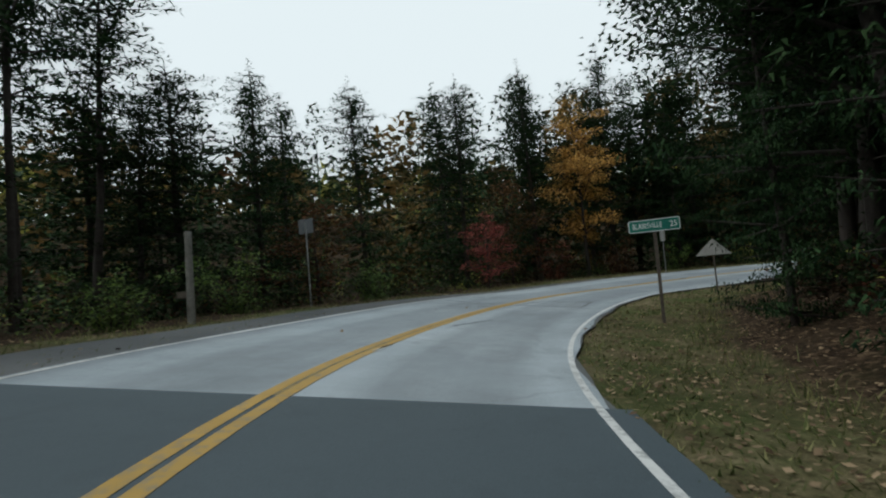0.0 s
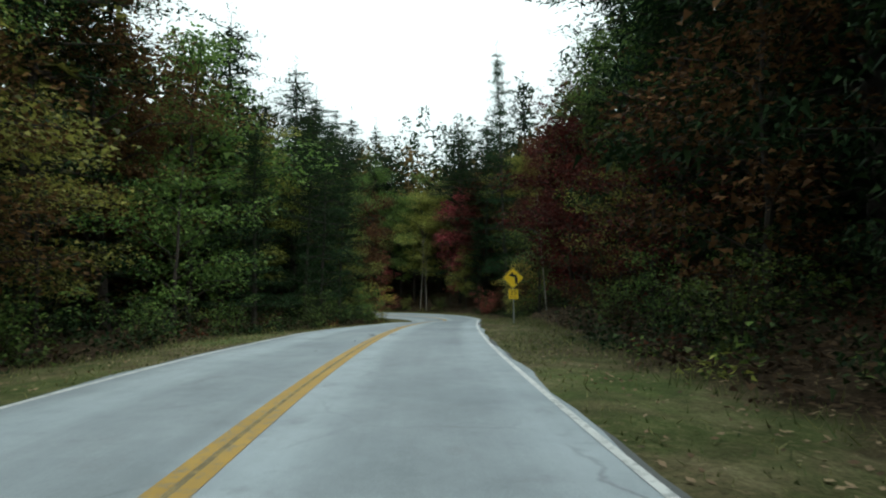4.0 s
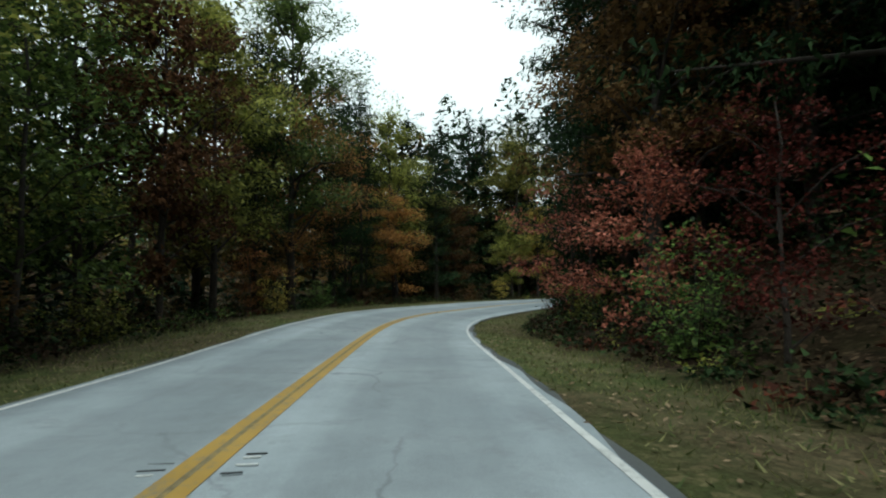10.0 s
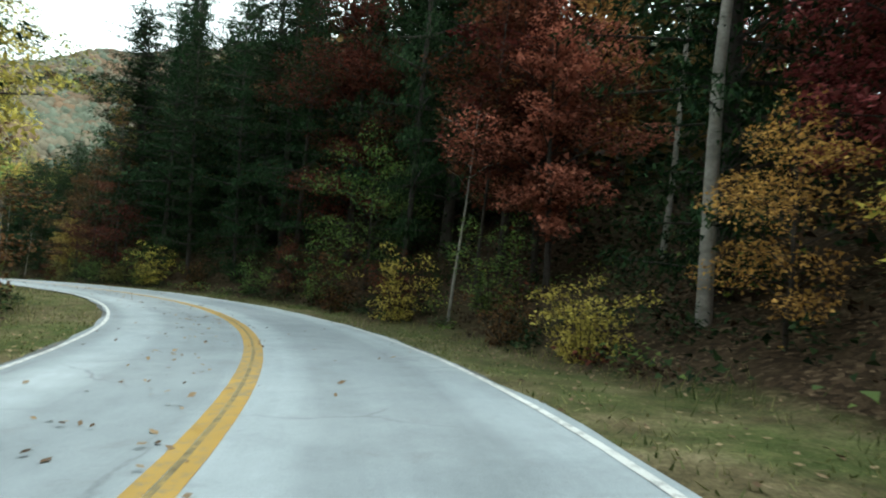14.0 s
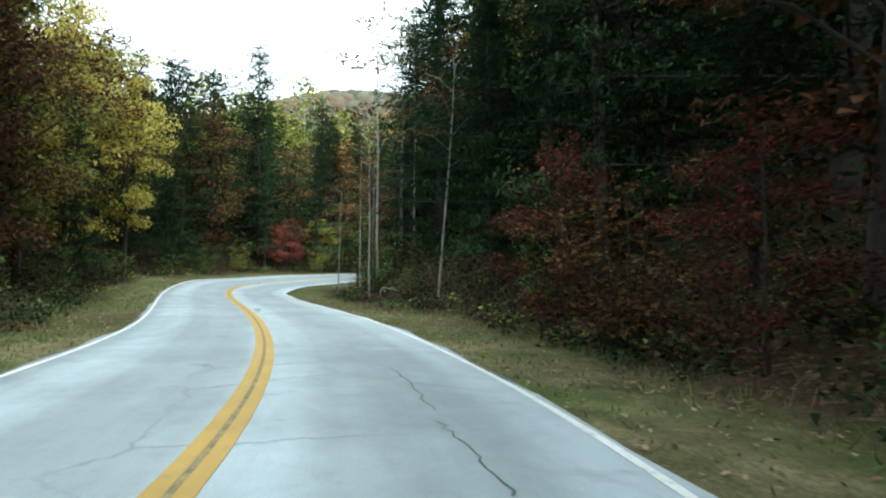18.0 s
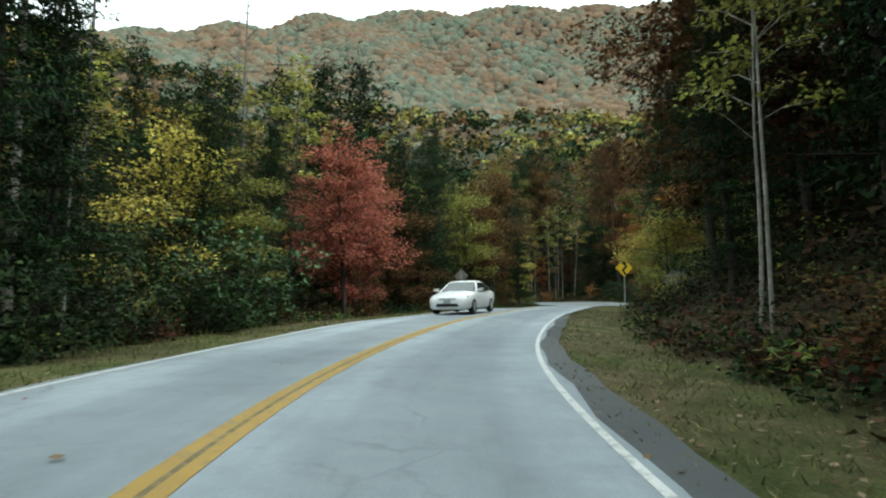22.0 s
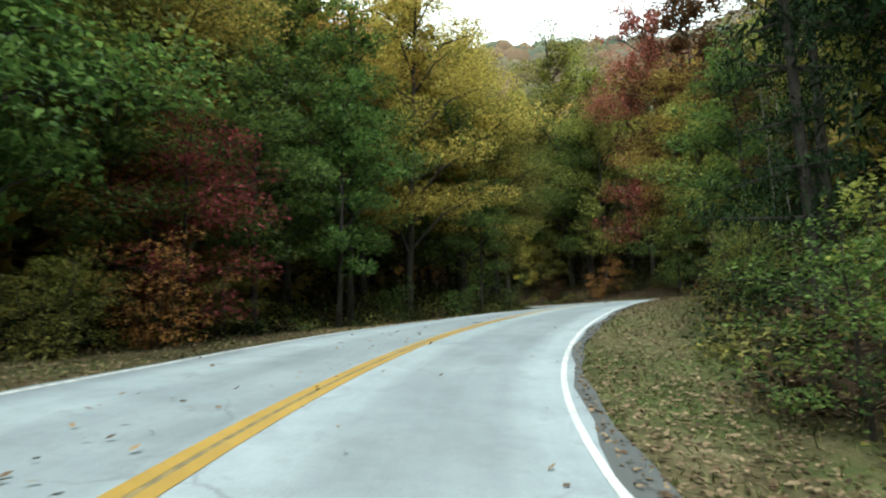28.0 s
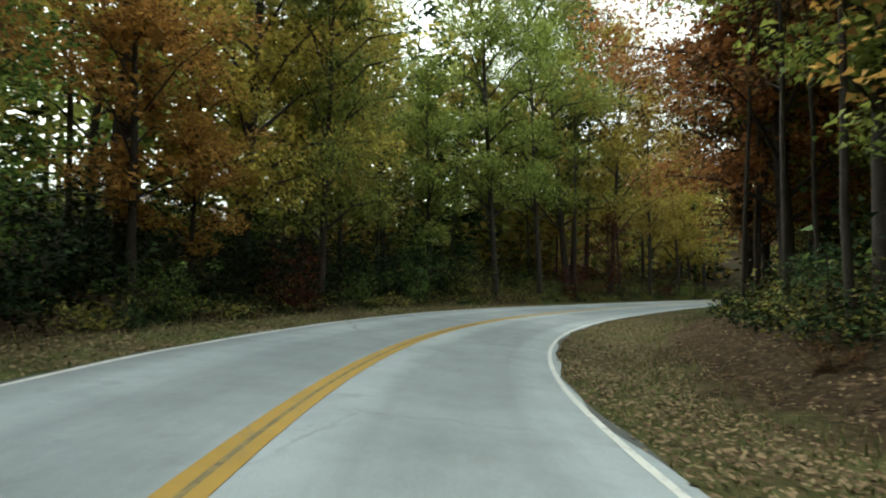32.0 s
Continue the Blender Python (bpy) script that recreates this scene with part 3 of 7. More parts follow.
def hill_height(x, y):
    z = np.zeros_like(x)
    for (ax, ay, ah), (bx, by, bh) in zip(CREST, CREST[1:]):
        ux, uy = bx - ax, by - ay
        t = np.clip(((x - ax) * ux + (y - ay) * uy) / (ux * ux + uy * uy), 0, 1)
        q = np.hypot(x - ax - t * ux, y - ay - t * uy)
        h = ah + (bh - ah) * t
        z = np.maximum(z, h * np.exp(-(q / SLOPE_WIDTH) ** 2))
    return z * (1 + 0.035 * np.sin(x * 0.021) * np.sin(y * 0.017 + 1) + 0.02 * np.sin(x * 0.07 + y * 0.05))


def ground_height(x, y):
    s, d = nearest(x, y)
    e = np.abs(d) - LANE
    z = np.interp(s, RS, RZ) + profile(s, d)
    z = z - 0.45 * np.clip((7.0 - e) / 3.0, 0, 1)
    lump = 0.25 * np.sin(x * 0.31 + 1.3) * np.sin(y * 0.27) * np.clip((e - 6) / 8, 0, 1)
    far = np.clip((e - 60) / 80, 0, 1)
    rim = np.clip((e - 48) / 50, 0, 1)
    knoll = KNOLL[3] * np.exp(-((x - KNOLL[0]) ** 2 + (y - KNOLL[1]) ** 2) / KNOLL[2] ** 2) * np.clip((e - 22) / 40, 0, 1)
    return z + lump + knoll + 17 * rim * rim * (3 - 2 * rim) + far * hill_height(x, y)


def build_ground():
    gx, gy = axis(RX.min() - 45, RX.max() + 45, 3.0), axis(RY.min() - 45, RY.max() + 45, 3.0)
    X, Y = np.meshgrid(gx, gy)
    x, y = X.ravel(), Y.ravel()
    z = ground_height(x, y)
    w, h = len(gx), len(gy)
    i = (np.arange(h - 1)[:, None] * w + np.arange(w - 1)).ravel()
    faces = np.stack([i, i + 1, i + w + 1, i + w], 1)
    ob = new("ground", mesh_of("ground", np.stack([x, y, z], 1).tolist(), faces.tolist(), [GROUND], smooth=True))
    tagged(ob, "leaf-strewn woodland ground rising and falling beside the road", "ground", kind="structure")
    rng = np.random.default_rng(3)
    for side in (1, -1):
        ds = np.array([2.9, 3.2, 3.7, 4.4, 5.0, 5.6, 6.4, 8.0, 9.6])
        ss = np.arange(S0, S1, 1.0)
        f = lambda a: np.interp(ss, RS, a)
        p = f(RPSI)
        v = []
        for d in ds:
            dd = side * (d + (0.35 * np.sin(ss * 0.21) + 0.25 * np.sin(ss * 0.9 + side)) * (d == 5.6))
            zz = f(RZ) + profile(ss, dd + 0 * ss) + rng.normal(0, 0.02, len(ss)) * (d > 3.4) - (0.10 if d < 3.0 else 0) - (0.012 if d == 3.2 else 0)
            v.append(np.stack([f(RX) - dd * np.cos(p), f(RY) - dd * np.sin(p), zz], 1))
        n = len(ss)
        faces = []
        for k in range(len(ds) - 1):
            faces += [(k * n + i, k * n + i + 1, (k + 1) * n + i + 1, (k + 1) * n + i) for i in range(n - 1)]
        if side > 0:
            faces = [q[::-1] for q in faces]
        ob = new("verge", mesh_of("verge", np.concatenate(v), faces, [VERGE], smooth=True))
        uv = ob.data.uv_layers.new(name="along")
        flat = np.array([(s_ * 0.1, d - LANE) for d in ds for s_ in ss])
        idx = np.empty(len(ob.data.loops), dtype=np.int32)
        ob.data.loops.foreach_get("vertex_index", idx)
        uv.data.foreach_set("uv", flat[idx].astype(np.float32).ravel())
        tagged(ob, "mown verge of dry grass scattered with fallen leaves", "verge", kind="structure")


build_ground()


def clearing():
    """Grass that widens the verge round the board on the right."""
    ss, ds = np.arange(70, 103, 1.0), np.array([4.1, 4.5, 5.2, 6.0, 7.0, 8.0, 9.2, 10.4, 11.6])
    S, D = np.meshgrid(ss, ds)
    wide = np.clip(np.minimum(S - 70, 102 - S) / 8, 0, 1)
    edge = D < 4.3
    D = -(4.1 + (D - 4.1) * (0.05 + 0.95 * wide))
    f = lambda a: np.interp(S, RS, a)
    z = f(RZ) + profile(S, D) + np.where(edge, -0.15, 0.06) + 0.02 * np.sin(S * 1.3) * np.sin(D * 2.1)
    v = np.stack([f(RX) - D * np.cos(f(RPSI)), f(RY) - D * np.sin(f(RPSI)), z], 2).reshape(-1, 3)
    n = len(ss)
    faces = [(k * n + i, k * n + i + 1, (k + 1) * n + i + 1, (k + 1) * n + i) for k in range(len(ds) - 1) for i in range(n - 1)]
    ob = new("grass_clearing", mesh_of("grass_clearing", v, faces, [VERGE], smooth=True))
    ob.data.uv_layers.new(name="along")
    tagged(ob, "sloping clearing of dry grass beside the road", "verge", kind="structure")


clearing()


# ---- trees ----
def tube(v, f, a, b, ra, rb, n=5):
    """A tapered limb from a to b, added to v and f."""
    a, b = Vector(a), Vector(b)
    q = (b - a).to_track_quat("Z", "Y")
    k = len(v)
    for c, r in ((a, ra), (b, rb)):
        for i in range(n):
            t = 2 * math.pi * i / n
            v.append(tuple(c + q @ Vector((r * math.cos(t), r * math.sin(t), 0))))
    for i in range(n):
        j = (i + 1) % n
        f.append((k + i, k + j, k + n + j, k + n + i))


def bent_trunk(rnd, v, f, h, r0, r1, lean=0.3, n=6, steps=6):
    pts = [Vector((0, 0, -0.3))]
    dx, dy = rnd.uniform(-lean, lean), rnd.uniform(-lean, lean)
    for i in range(1, steps + 1):
        u = i / steps
        pts.append(Vector((dx * u + rnd.uniform(-.06, .06), dy * u + rnd.uniform(-.06, .06), h * u)))
    for i in range(steps):
        tube(v, f, pts[i], pts[i + 1], r0 + (r1 - r0) * i / steps, r0 + (r1 - r0) * (i + 1) / steps, n)
    return pts


def sprays(rng, centre, axes, size, flat=0.6, droop=0.0, slim=0.55, folded=False):
    """Small leaf blades (diamonds, slightly folded) at the centres; axes: outward directions."""
    n = len(centre)
    out = axes / np.maximum(np.linalg.norm(axes, axis=1)[:, None], 1e-6)
    d = out + rng.normal(0, 0.7, (n, 3))
    d[:, 2] = d[:, 2] * (1 - flat) - droop
    d /= np.linalg.norm(d, axis=1)[:, None]
    side = np.cross(d, rng.normal(0, 1, (n, 3)) * (0.5, 0.5, 0.25) + (0, 0, 1))
    side /= np.maximum(np.linalg.norm(side, axis=1)[:, None], 1e-6)
    L = rng.uniform(0.6, 1.3, n)[:, None] * size
    up = np.cross(side, d)
    p0, p2 = centre - d * L * 0.5, centre + d * L * 0.5
    p1 = centre + side * L * slim * 0.5 + up * L * 0.08
    p3 = centre - side * L * slim * 0.5 + up * L * 0.08
    if folded:
        return np.stack([p0, p1, p2, p3], 1).reshape(-1, 3), np.arange(4 * n).reshape(n, 4)
    return np.stack([p1 - d * L * 0.3, p2, p3 - d * L * 0.3], 1).reshape(-1, 3), np.arange(3 * n).reshape(n, 3)


def crown_mesh(name, rng, clumps, radii, leaves, size, mat, flat=0.6, droop=0.0, slim=0.7, folded=False, core=0, core_size=1.0, core_slim=0.75):
    """clumps: centres of leafy masses; radii: their half sizes (m x 3)."""
    w = radii.prod(1) ** 0.67
    pick = rng.choice(len(clumps), leaves, p=w / w.sum())
    u = rng.normal(0, 1, (leaves, 3))
    u /= np.linalg.norm(u, axis=1)[:, None]
    r = rng.uniform(0.25, 1.0, leaves)[:, None] ** 0.5
    off = u * r * radii[pick]
    c = clumps[pick] + off
    axes = off + (clumps[pick] - clumps.mean(0)) * 0.4
    v, f = sprays(rng, c, axes, size, flat, droop, slim, folded)
    if core:  # coarse inner leaf masses close to the trunk, added to block light and sky
        near = rng.choice(len(clumps), core)
        top = clumps[:, 2].max()
        ci = clumps[near] * (0.42, 0.42, 1) + rng.normal(0, 0.3, (core, 3))
        keep = ci[:, 2] < top * 0.93
        v2, f2 = sprays(rng, ci[keep], rng.normal(0, 1, (keep.sum(), 3)), core_size, 0.2, 0.0, core_slim, folded)
        v, f = np.concatenate([v, v2]), np.concatenate([f, f2 + len(v)])
    return mesh_of(name, v.tolist(), f.tolist(), [mat])


def broadleaf(seed, h, spread, base, leaves, size, limbs=11, pale=False, core=0):
    """Meshes of a broad-leaved tree: trunk with limbs, and the crown's leaves."""
    rnd, rng = random.Random(seed), np.random.default_rng(seed)
    v, f = [], []
    r0 = (0.0058 if base > 0.4 else 0.012) * h
    pts = bent_trunk(rnd, v, f, h * 0.88, r0, 0.02, (0.035 if base > 0.4 else 0.06) * h)
    cl, rad = [], []
    for i in range(limbs):
        u = base + (0.93 - base) * (i + rnd.random() * 0.7) / limbs
        k = min(int(u * 6), 5)
        p = pts[k].lerp(pts[k + 1], u * 6 - k) if u < 1 else pts[-1]
        a = i * 2.4 + rnd.uniform(-0.5, 0.5)
        reach = spread * (1.0 - 0.55 * abs((u - base) / (1 - base) - 0.35) * 1.4) * rnd.uniform(0.7, 1.15)
        tip = p + Vector((math.cos(a) * reach, math.sin(a) * reach, reach * rnd.uniform(0.25, 0.7)))
        midp = p.lerp(tip, 0.5) + Vector((0, 0, 0.12 * reach))
        tube(v, f, p, midp, r0 * 0.38 * (1 - u * 0.6), r0 * 0.2, 4)
        tube(v, f, midp, tip, r0 * 0.2, 0.012, 4)
        for q in range(3):
            t = midp.lerp(tip, rnd.uniform(0.0, 1.1)) + Vector((rnd.uniform(-.4, .4), rnd.uniform(-.4, .4), rnd.uniform(-.2, .4))) * reach * 0.5
            cl.append(t)
            s = reach * rnd.uniform(0.28, 0.5)
            rad.append((s, s, s * rnd.uniform(0.3, 0.55)))
    cl.append(pts[-1])
    rad.append((spread * 0.35, spread * 0.35, spread * 0.4))
    trunk = mesh_of("trunk", v, f, [PALE_BARK if pale else BARK], smooth=True)
    crown = crown_mesh("crown", rng, np.array([tuple(c) for c in cl]), np.array(rad), leaves, size, GREEN, core=core, core_size=min(0.02 * h + 0.06, 0.34) if h > 8 else 0.16)
    return trunk, crown


def conifer(seed, h, spread, base, leaves, size):
    """Meshes of a pine or hemlock: whorls of drooping boughs on a straight trunk."""
    rnd, rng = random.Random(seed), np.random.default_rng(seed)
    v, f = [], []
    r0 = (0.009 if base > 0.3 else 0.012) * h
    pts = bent_trunk(rnd, v, f, h, r0, 0.015, 0.02 * h)
    cl, rad = [], []
    z = base * h
    while z < h * 0.97:
        u = (z / h - base) / (1 - base)
        reach = spread * (1 - u) ** 0.5 * rnd.choice((0.62, 0.85, 0.95, 1.05, 1.15)) * rnd.uniform(0.85, 1.1) + 0.3
        m = 5 if u < 0.7 else 4
        a0 = rnd.random() * 6.28
        for i in range(m):
            a = a0 + 6.283 * i / m + rnd.uniform(-0.3, 0.3)
            rr = reach * rnd.uniform(0.6, 1.15)
            p = Vector((pts[-1].x * z / h, pts[-1].y * z / h, z))
            tip = p + Vector((math.cos(a) * rr, math.sin(a) * rr, rr * rnd.uniform(-0.12, 0.22)))
            tube(v, f, p, tip, 0.035 + 0.012 * rr, 0.01, 3)
            for t in (0.35, 0.62, 0.88, 1.05):
                if rnd.random() < 0.9:
                    cl.append(p.lerp(tip, t) + Vector((0, 0, rnd.uniform(-.1, .15))))
                    w = rr * rnd.uniform(0.16, 0.27) + 0.12
                    rad.append((w, w, w * 0.36))
        z += (0.045 + 0.02 * rnd.random()) * h * (1.1 - 0.55 * u)
    cl.append(Vector((pts[-1].x, pts[-1].y, h)))
    rad.append((0.25, 0.25, 0.7))
    trunk = mesh_of("trunk", v, f, [BARK], smooth=True)
    crown = crown_mesh("crown", rng, np.array([tuple(c) for c in cl]), np.array(rad), leaves, size, PINE, 0.5, 0.12, 0.26, core=int(leaves * 0.6), core_size=0.9 * size, core_slim=0.34)
    return trunk, crown


def bush(seed, h, spread, leaves, size, mat, stems=6):
    rnd, rng = random.Random(seed), np.random.default_rng(seed)
    v, f, cl, rad = [], [], [], []
    for i in range(stems):
        a, r = i * 2.4, spread * rnd.uniform(0.2, 1.15)
        p = Vector((math.cos(a) * 0.15, math.sin(a) * 0.15, -0.15))
        tip = Vector((math.cos(a) * r, math.sin(a) * r, h * rnd.uniform(0.45, 1.0)))
        tube(v, f, p, tip, 0.016, 0.006, 4)
        for t in (0.22, 0.45, 0.7, 1.0):
            cl.append(p.lerp(tip, t) + Vector((rnd.uniform(-.2, .2), rnd.uniform(-.2, .2), 0)))
            w = spread * rnd.uniform(0.13, 0.3)
            rad.append((w, w, w * 0.6))
    trunk = mesh_of("stem", v, f, [BARK], smooth=True)
    crown = crown_mesh("foliage", rng, np.array([tuple(c) for c in cl]), np.array(rad), leaves, size, mat, slim=0.75)
    return trunk, crown


KINDS = {
    "pine": [conifer(11, 19, 3.8, 0.04, 10500, 0.28), conifer(12, 17, 3.6, 0.03, 10000, 0.27), conifer(13, 21, 3.4, 0.12, 10500, 0.28)],
    "tall_pine": [conifer(21, 23, 3.0, 0.5, 2800, 0.42), conifer(22, 22, 2.8, 0.42, 2800, 0.42)],
    "broadleaf": [broadleaf(31, 13, 3.6, 0.10, 8200, 0.2, 20, core=2400), broadleaf(32, 15, 3.8, 0.14, 8600, 0.21, 21, core=2600), broadleaf(33, 11, 3.2, 0.08, 7600, 0.18, 19, core=2200), broadleaf(34, 16, 3.4, 0.18, 8200, 0.2, 20, core=2400)],
    "thin_tree": [broadleaf(41, 14, 2.2, 0.45, 900, 0.26, 10), broadleaf(42, 16, 2.0, 0.52, 800, 0.26, 9)],
    "pale_tree": [broadleaf(51, 16, 2.4, 0.45, 800, 0.26, 10, True), broadleaf(52, 14, 2.0, 0.5, 700, 0.25, 9, True)],
    "understory": [broadleaf(61, 5.5, 2.1, 0.06, 3800, 0.12, 15, core=700), broadleaf(62, 6.5, 2.3, 0.08, 3900, 0.13, 15, core=700)],
    "shrub": [bush(71, 2.2, 1.4, 2000, 0.105, GREEN, 13), bush(72, 1.6, 1.3, 1900, 0.1, GREEN, 12), bush(73, 3.0, 1.6, 2200, 0.115, GREEN, 13)],
    "laurel": [bush(81, 2.8, 2.1, 2200, 0.15, LAUREL, 10), bush(82, 2.2, 1.9, 2000, 0.14, LAUREL, 10)],
}
# old broad-leaved trees, higher and wider, with leaves no larger than the others
OLD_TREES = [broadleaf(35, 23, 5.6, 0.12, 21000, 0.19, 32, core=6000), broadleaf(36, 24, 5.2, 0.16, 21000, 0.19, 32, core=6000)]


def bare_tree(seed, h):
    """A dead forest tree: a straight trunk with short broken branches and no leaves."""
    rnd = random.Random(seed)
    v, f = [], []
    pts = bent_trunk(rnd, v, f, h, 0.0085 * h, 0.03, 0.03 * h)
    stem = mesh_of("trunk", v, f, [GREY_BARK], smooth=True)
    v, f = [], []
    for i in range(26):
        u = rnd.uniform(0.3, 0.97)
        k = min(int(u * 6), 5)
        p = pts[k].lerp(pts[k + 1], u * 6 - k)
        a, r = rnd.uniform(0, 6.28), rnd.uniform(0.5, 2.2) * (1.25 - u)
        q = p + Vector((math.cos(a) * r, math.sin(a) * r, r * rnd.uniform(-0.1, 0.6)))
        tube(v, f, p, q, 0.035, 0.012, 4)
        tube(v, f, p.lerp(q, 0.6), q + Vector((rnd.uniform(-.4, .4), rnd.uniform(-.4, .4), rnd.uniform(0.1, 0.5))), 0.016, 0.006, 3)
    return stem, mesh_of("branches", v, f, [GREY_BARK], smooth=True)


BARE = [bare_tree(91, 20), bare_tree(92, 22), bare_tree(93, 18)]


def plant_bare(s, d, h):
    """Sets one leafless tree."""
    i = len(PLANTED) % 3
    p = at(s, d)
    p.z = float(ground_height(np.array([p.x]), np.array([p.y]))[0]) if abs(d) > LANE + 6 else p.z
    root = new("bare_tree")
    root.matrix_basis = Matrix.LocRotScale(p - Vector((0, 0, 0.1)), Euler((rand.uniform(-.03, .03), rand.uniform(-.03, .03), rand.uniform(0, 6.28))), Vector((1, 1, 1)) * (h / (20, 22, 18)[i]))
    for nm, me in zip(("trunk", "branches"), BARE[i]):
        new(nm, me).parent = root
    tagged(root, "tall leafless grey tree standing dead in the forest", "tree", group="bare trees")
    PLANTED.append((p.x, p.y))


DISTANT = {  # the same forms with fewer, coarser leaves, for the rows behind
    "pine": [conifer(11, 19, 3.8, 0.05, 3300, 0.5), conifer(12, 17, 3.6, 0.03, 3300, 0.5), conifer(13, 21, 3.4, 0.12, 3300, 0.5)],
    "broadleaf": [broadleaf(31, 13, 3.6, 0.10, 2500, 0.34, 16, core=500), broadleaf(32, 15, 3.8, 0.14, 2500, 0.36, 17, core=500), broadleaf(33, 11, 3.2, 0.08, 2400, 0.3, 15, core=500), broadleaf(34, 16, 3.4, 0.2, 2500, 0.34, 16, core=500)],
}
COLOURS = {
    "pine": PINE, "green": GREEN, "lime": LIME, "olive": OLIVE, "yellow": YELLOW, "orange": ORANGE, "red": RED, "maroon": MAROON, "rust": RUST, "laurel": LAUREL, "thicket": SHADE_GREEN,
}
NAMES = {"pine": "pine_tree", "tall_pine": "tall_pine_tree", "thin_tree": "slender_tree", "pale_tree": "pale_barked_tree", "laurel": "laurel_bush"}
# the two dark-leaved names are fill-ins for near-black forest, no known species
BROAD_NAMES = {"green": "beech_tree", "lime": "bright_green_tree", "olive": "poplar_tree", "yellow": "hickory_tree", "orange": "sassafras_tree", "red": "maple_tree", "maroon": "sourwood_tree", "rust": "oak_tree", "laurel": "dark_leaf_tree", "thicket": "dark_leaf_tree"}
HUE_WORDS = {"pine": "dark green", "green": "green", "lime": "light green", "olive": "olive and yellow-green", "yellow": "bright yellow", "orange": "orange", "red": "scarlet",
             "maroon": "dull maroon", "rust": "rusty brown", "laurel": "glossy dark green", "thicket": "shade-darkened green"}
FORM_WORDS = {"pine": "{} conifer with drooping boughs in the roadside forest", "tall_pine": "tall {} pine with a bare lower trunk in the forest",
              "broadleaf": "broad-leaved forest tree with {} autumn leaves", "thin_tree": "slender forest tree with sparse {} leaves",
              "pale_tree": "pale-barked slender tree with few {} leaves", "understory": "small understory tree with {} leaves beside the road",
              "shrub": "low roadside shrub with {} leaves", "laurel": "dense {} evergreen bush at the foot of the bank"}


def hue_shrub(hue):
    return {"green": "green_shrub", "olive": "green_shrub", "yellow": "yellow_shrub"}.get(hue, "green_shrub" if hue == "lime" else "russet_shrub")


# tree height caps, fitted to the sky the camera sees: metres along, metres high
VIEW_CAP_LEFT = [(14.8, 60), (15.4, 9.5), (17, 10.8), (20, 12.5), (27, 13), (30, 14.5), (34, 16), (40, 18), (47, 19), (50, 60), (88, 60), (90, 23), (97, 18), (110, 23), (130, 19.5), (155, 21), (180, 25.5), (184, 60),
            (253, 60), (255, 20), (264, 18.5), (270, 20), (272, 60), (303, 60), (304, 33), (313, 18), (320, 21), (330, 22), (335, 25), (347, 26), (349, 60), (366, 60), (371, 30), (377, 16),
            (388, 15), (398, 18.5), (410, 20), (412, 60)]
VIEW_CAP_LEFT_B = [(503, 60), (504, 17), (515, 18), (517, 60), (552, 60), (553, 19), (565, 22), (567, 60), (631, 60), (632, 18), (646, 14.3), (650, 15.5), (656, 19), (668, 25), (672, 60)]
VIEW_CAP_RIGHT = [(389, 60), (390, 18), (397, 15), (404, 16), (406, 18), (416, 20), (417, 60), (522, 60), (523, 22.5), (538, 19), (548, 22), (562, 23.5), (564, 60)]


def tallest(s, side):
    """The height cap for a tree there, fitted to the camera's skyline."""
    return float(np.interp(s, *zip(*(VIEW_CAP_LEFT + VIEW_CAP_LEFT_B if side > 0 else VIEW_CAP_RIGHT)))) * 0.96


PLANTED = []
rand = random.Random(5)


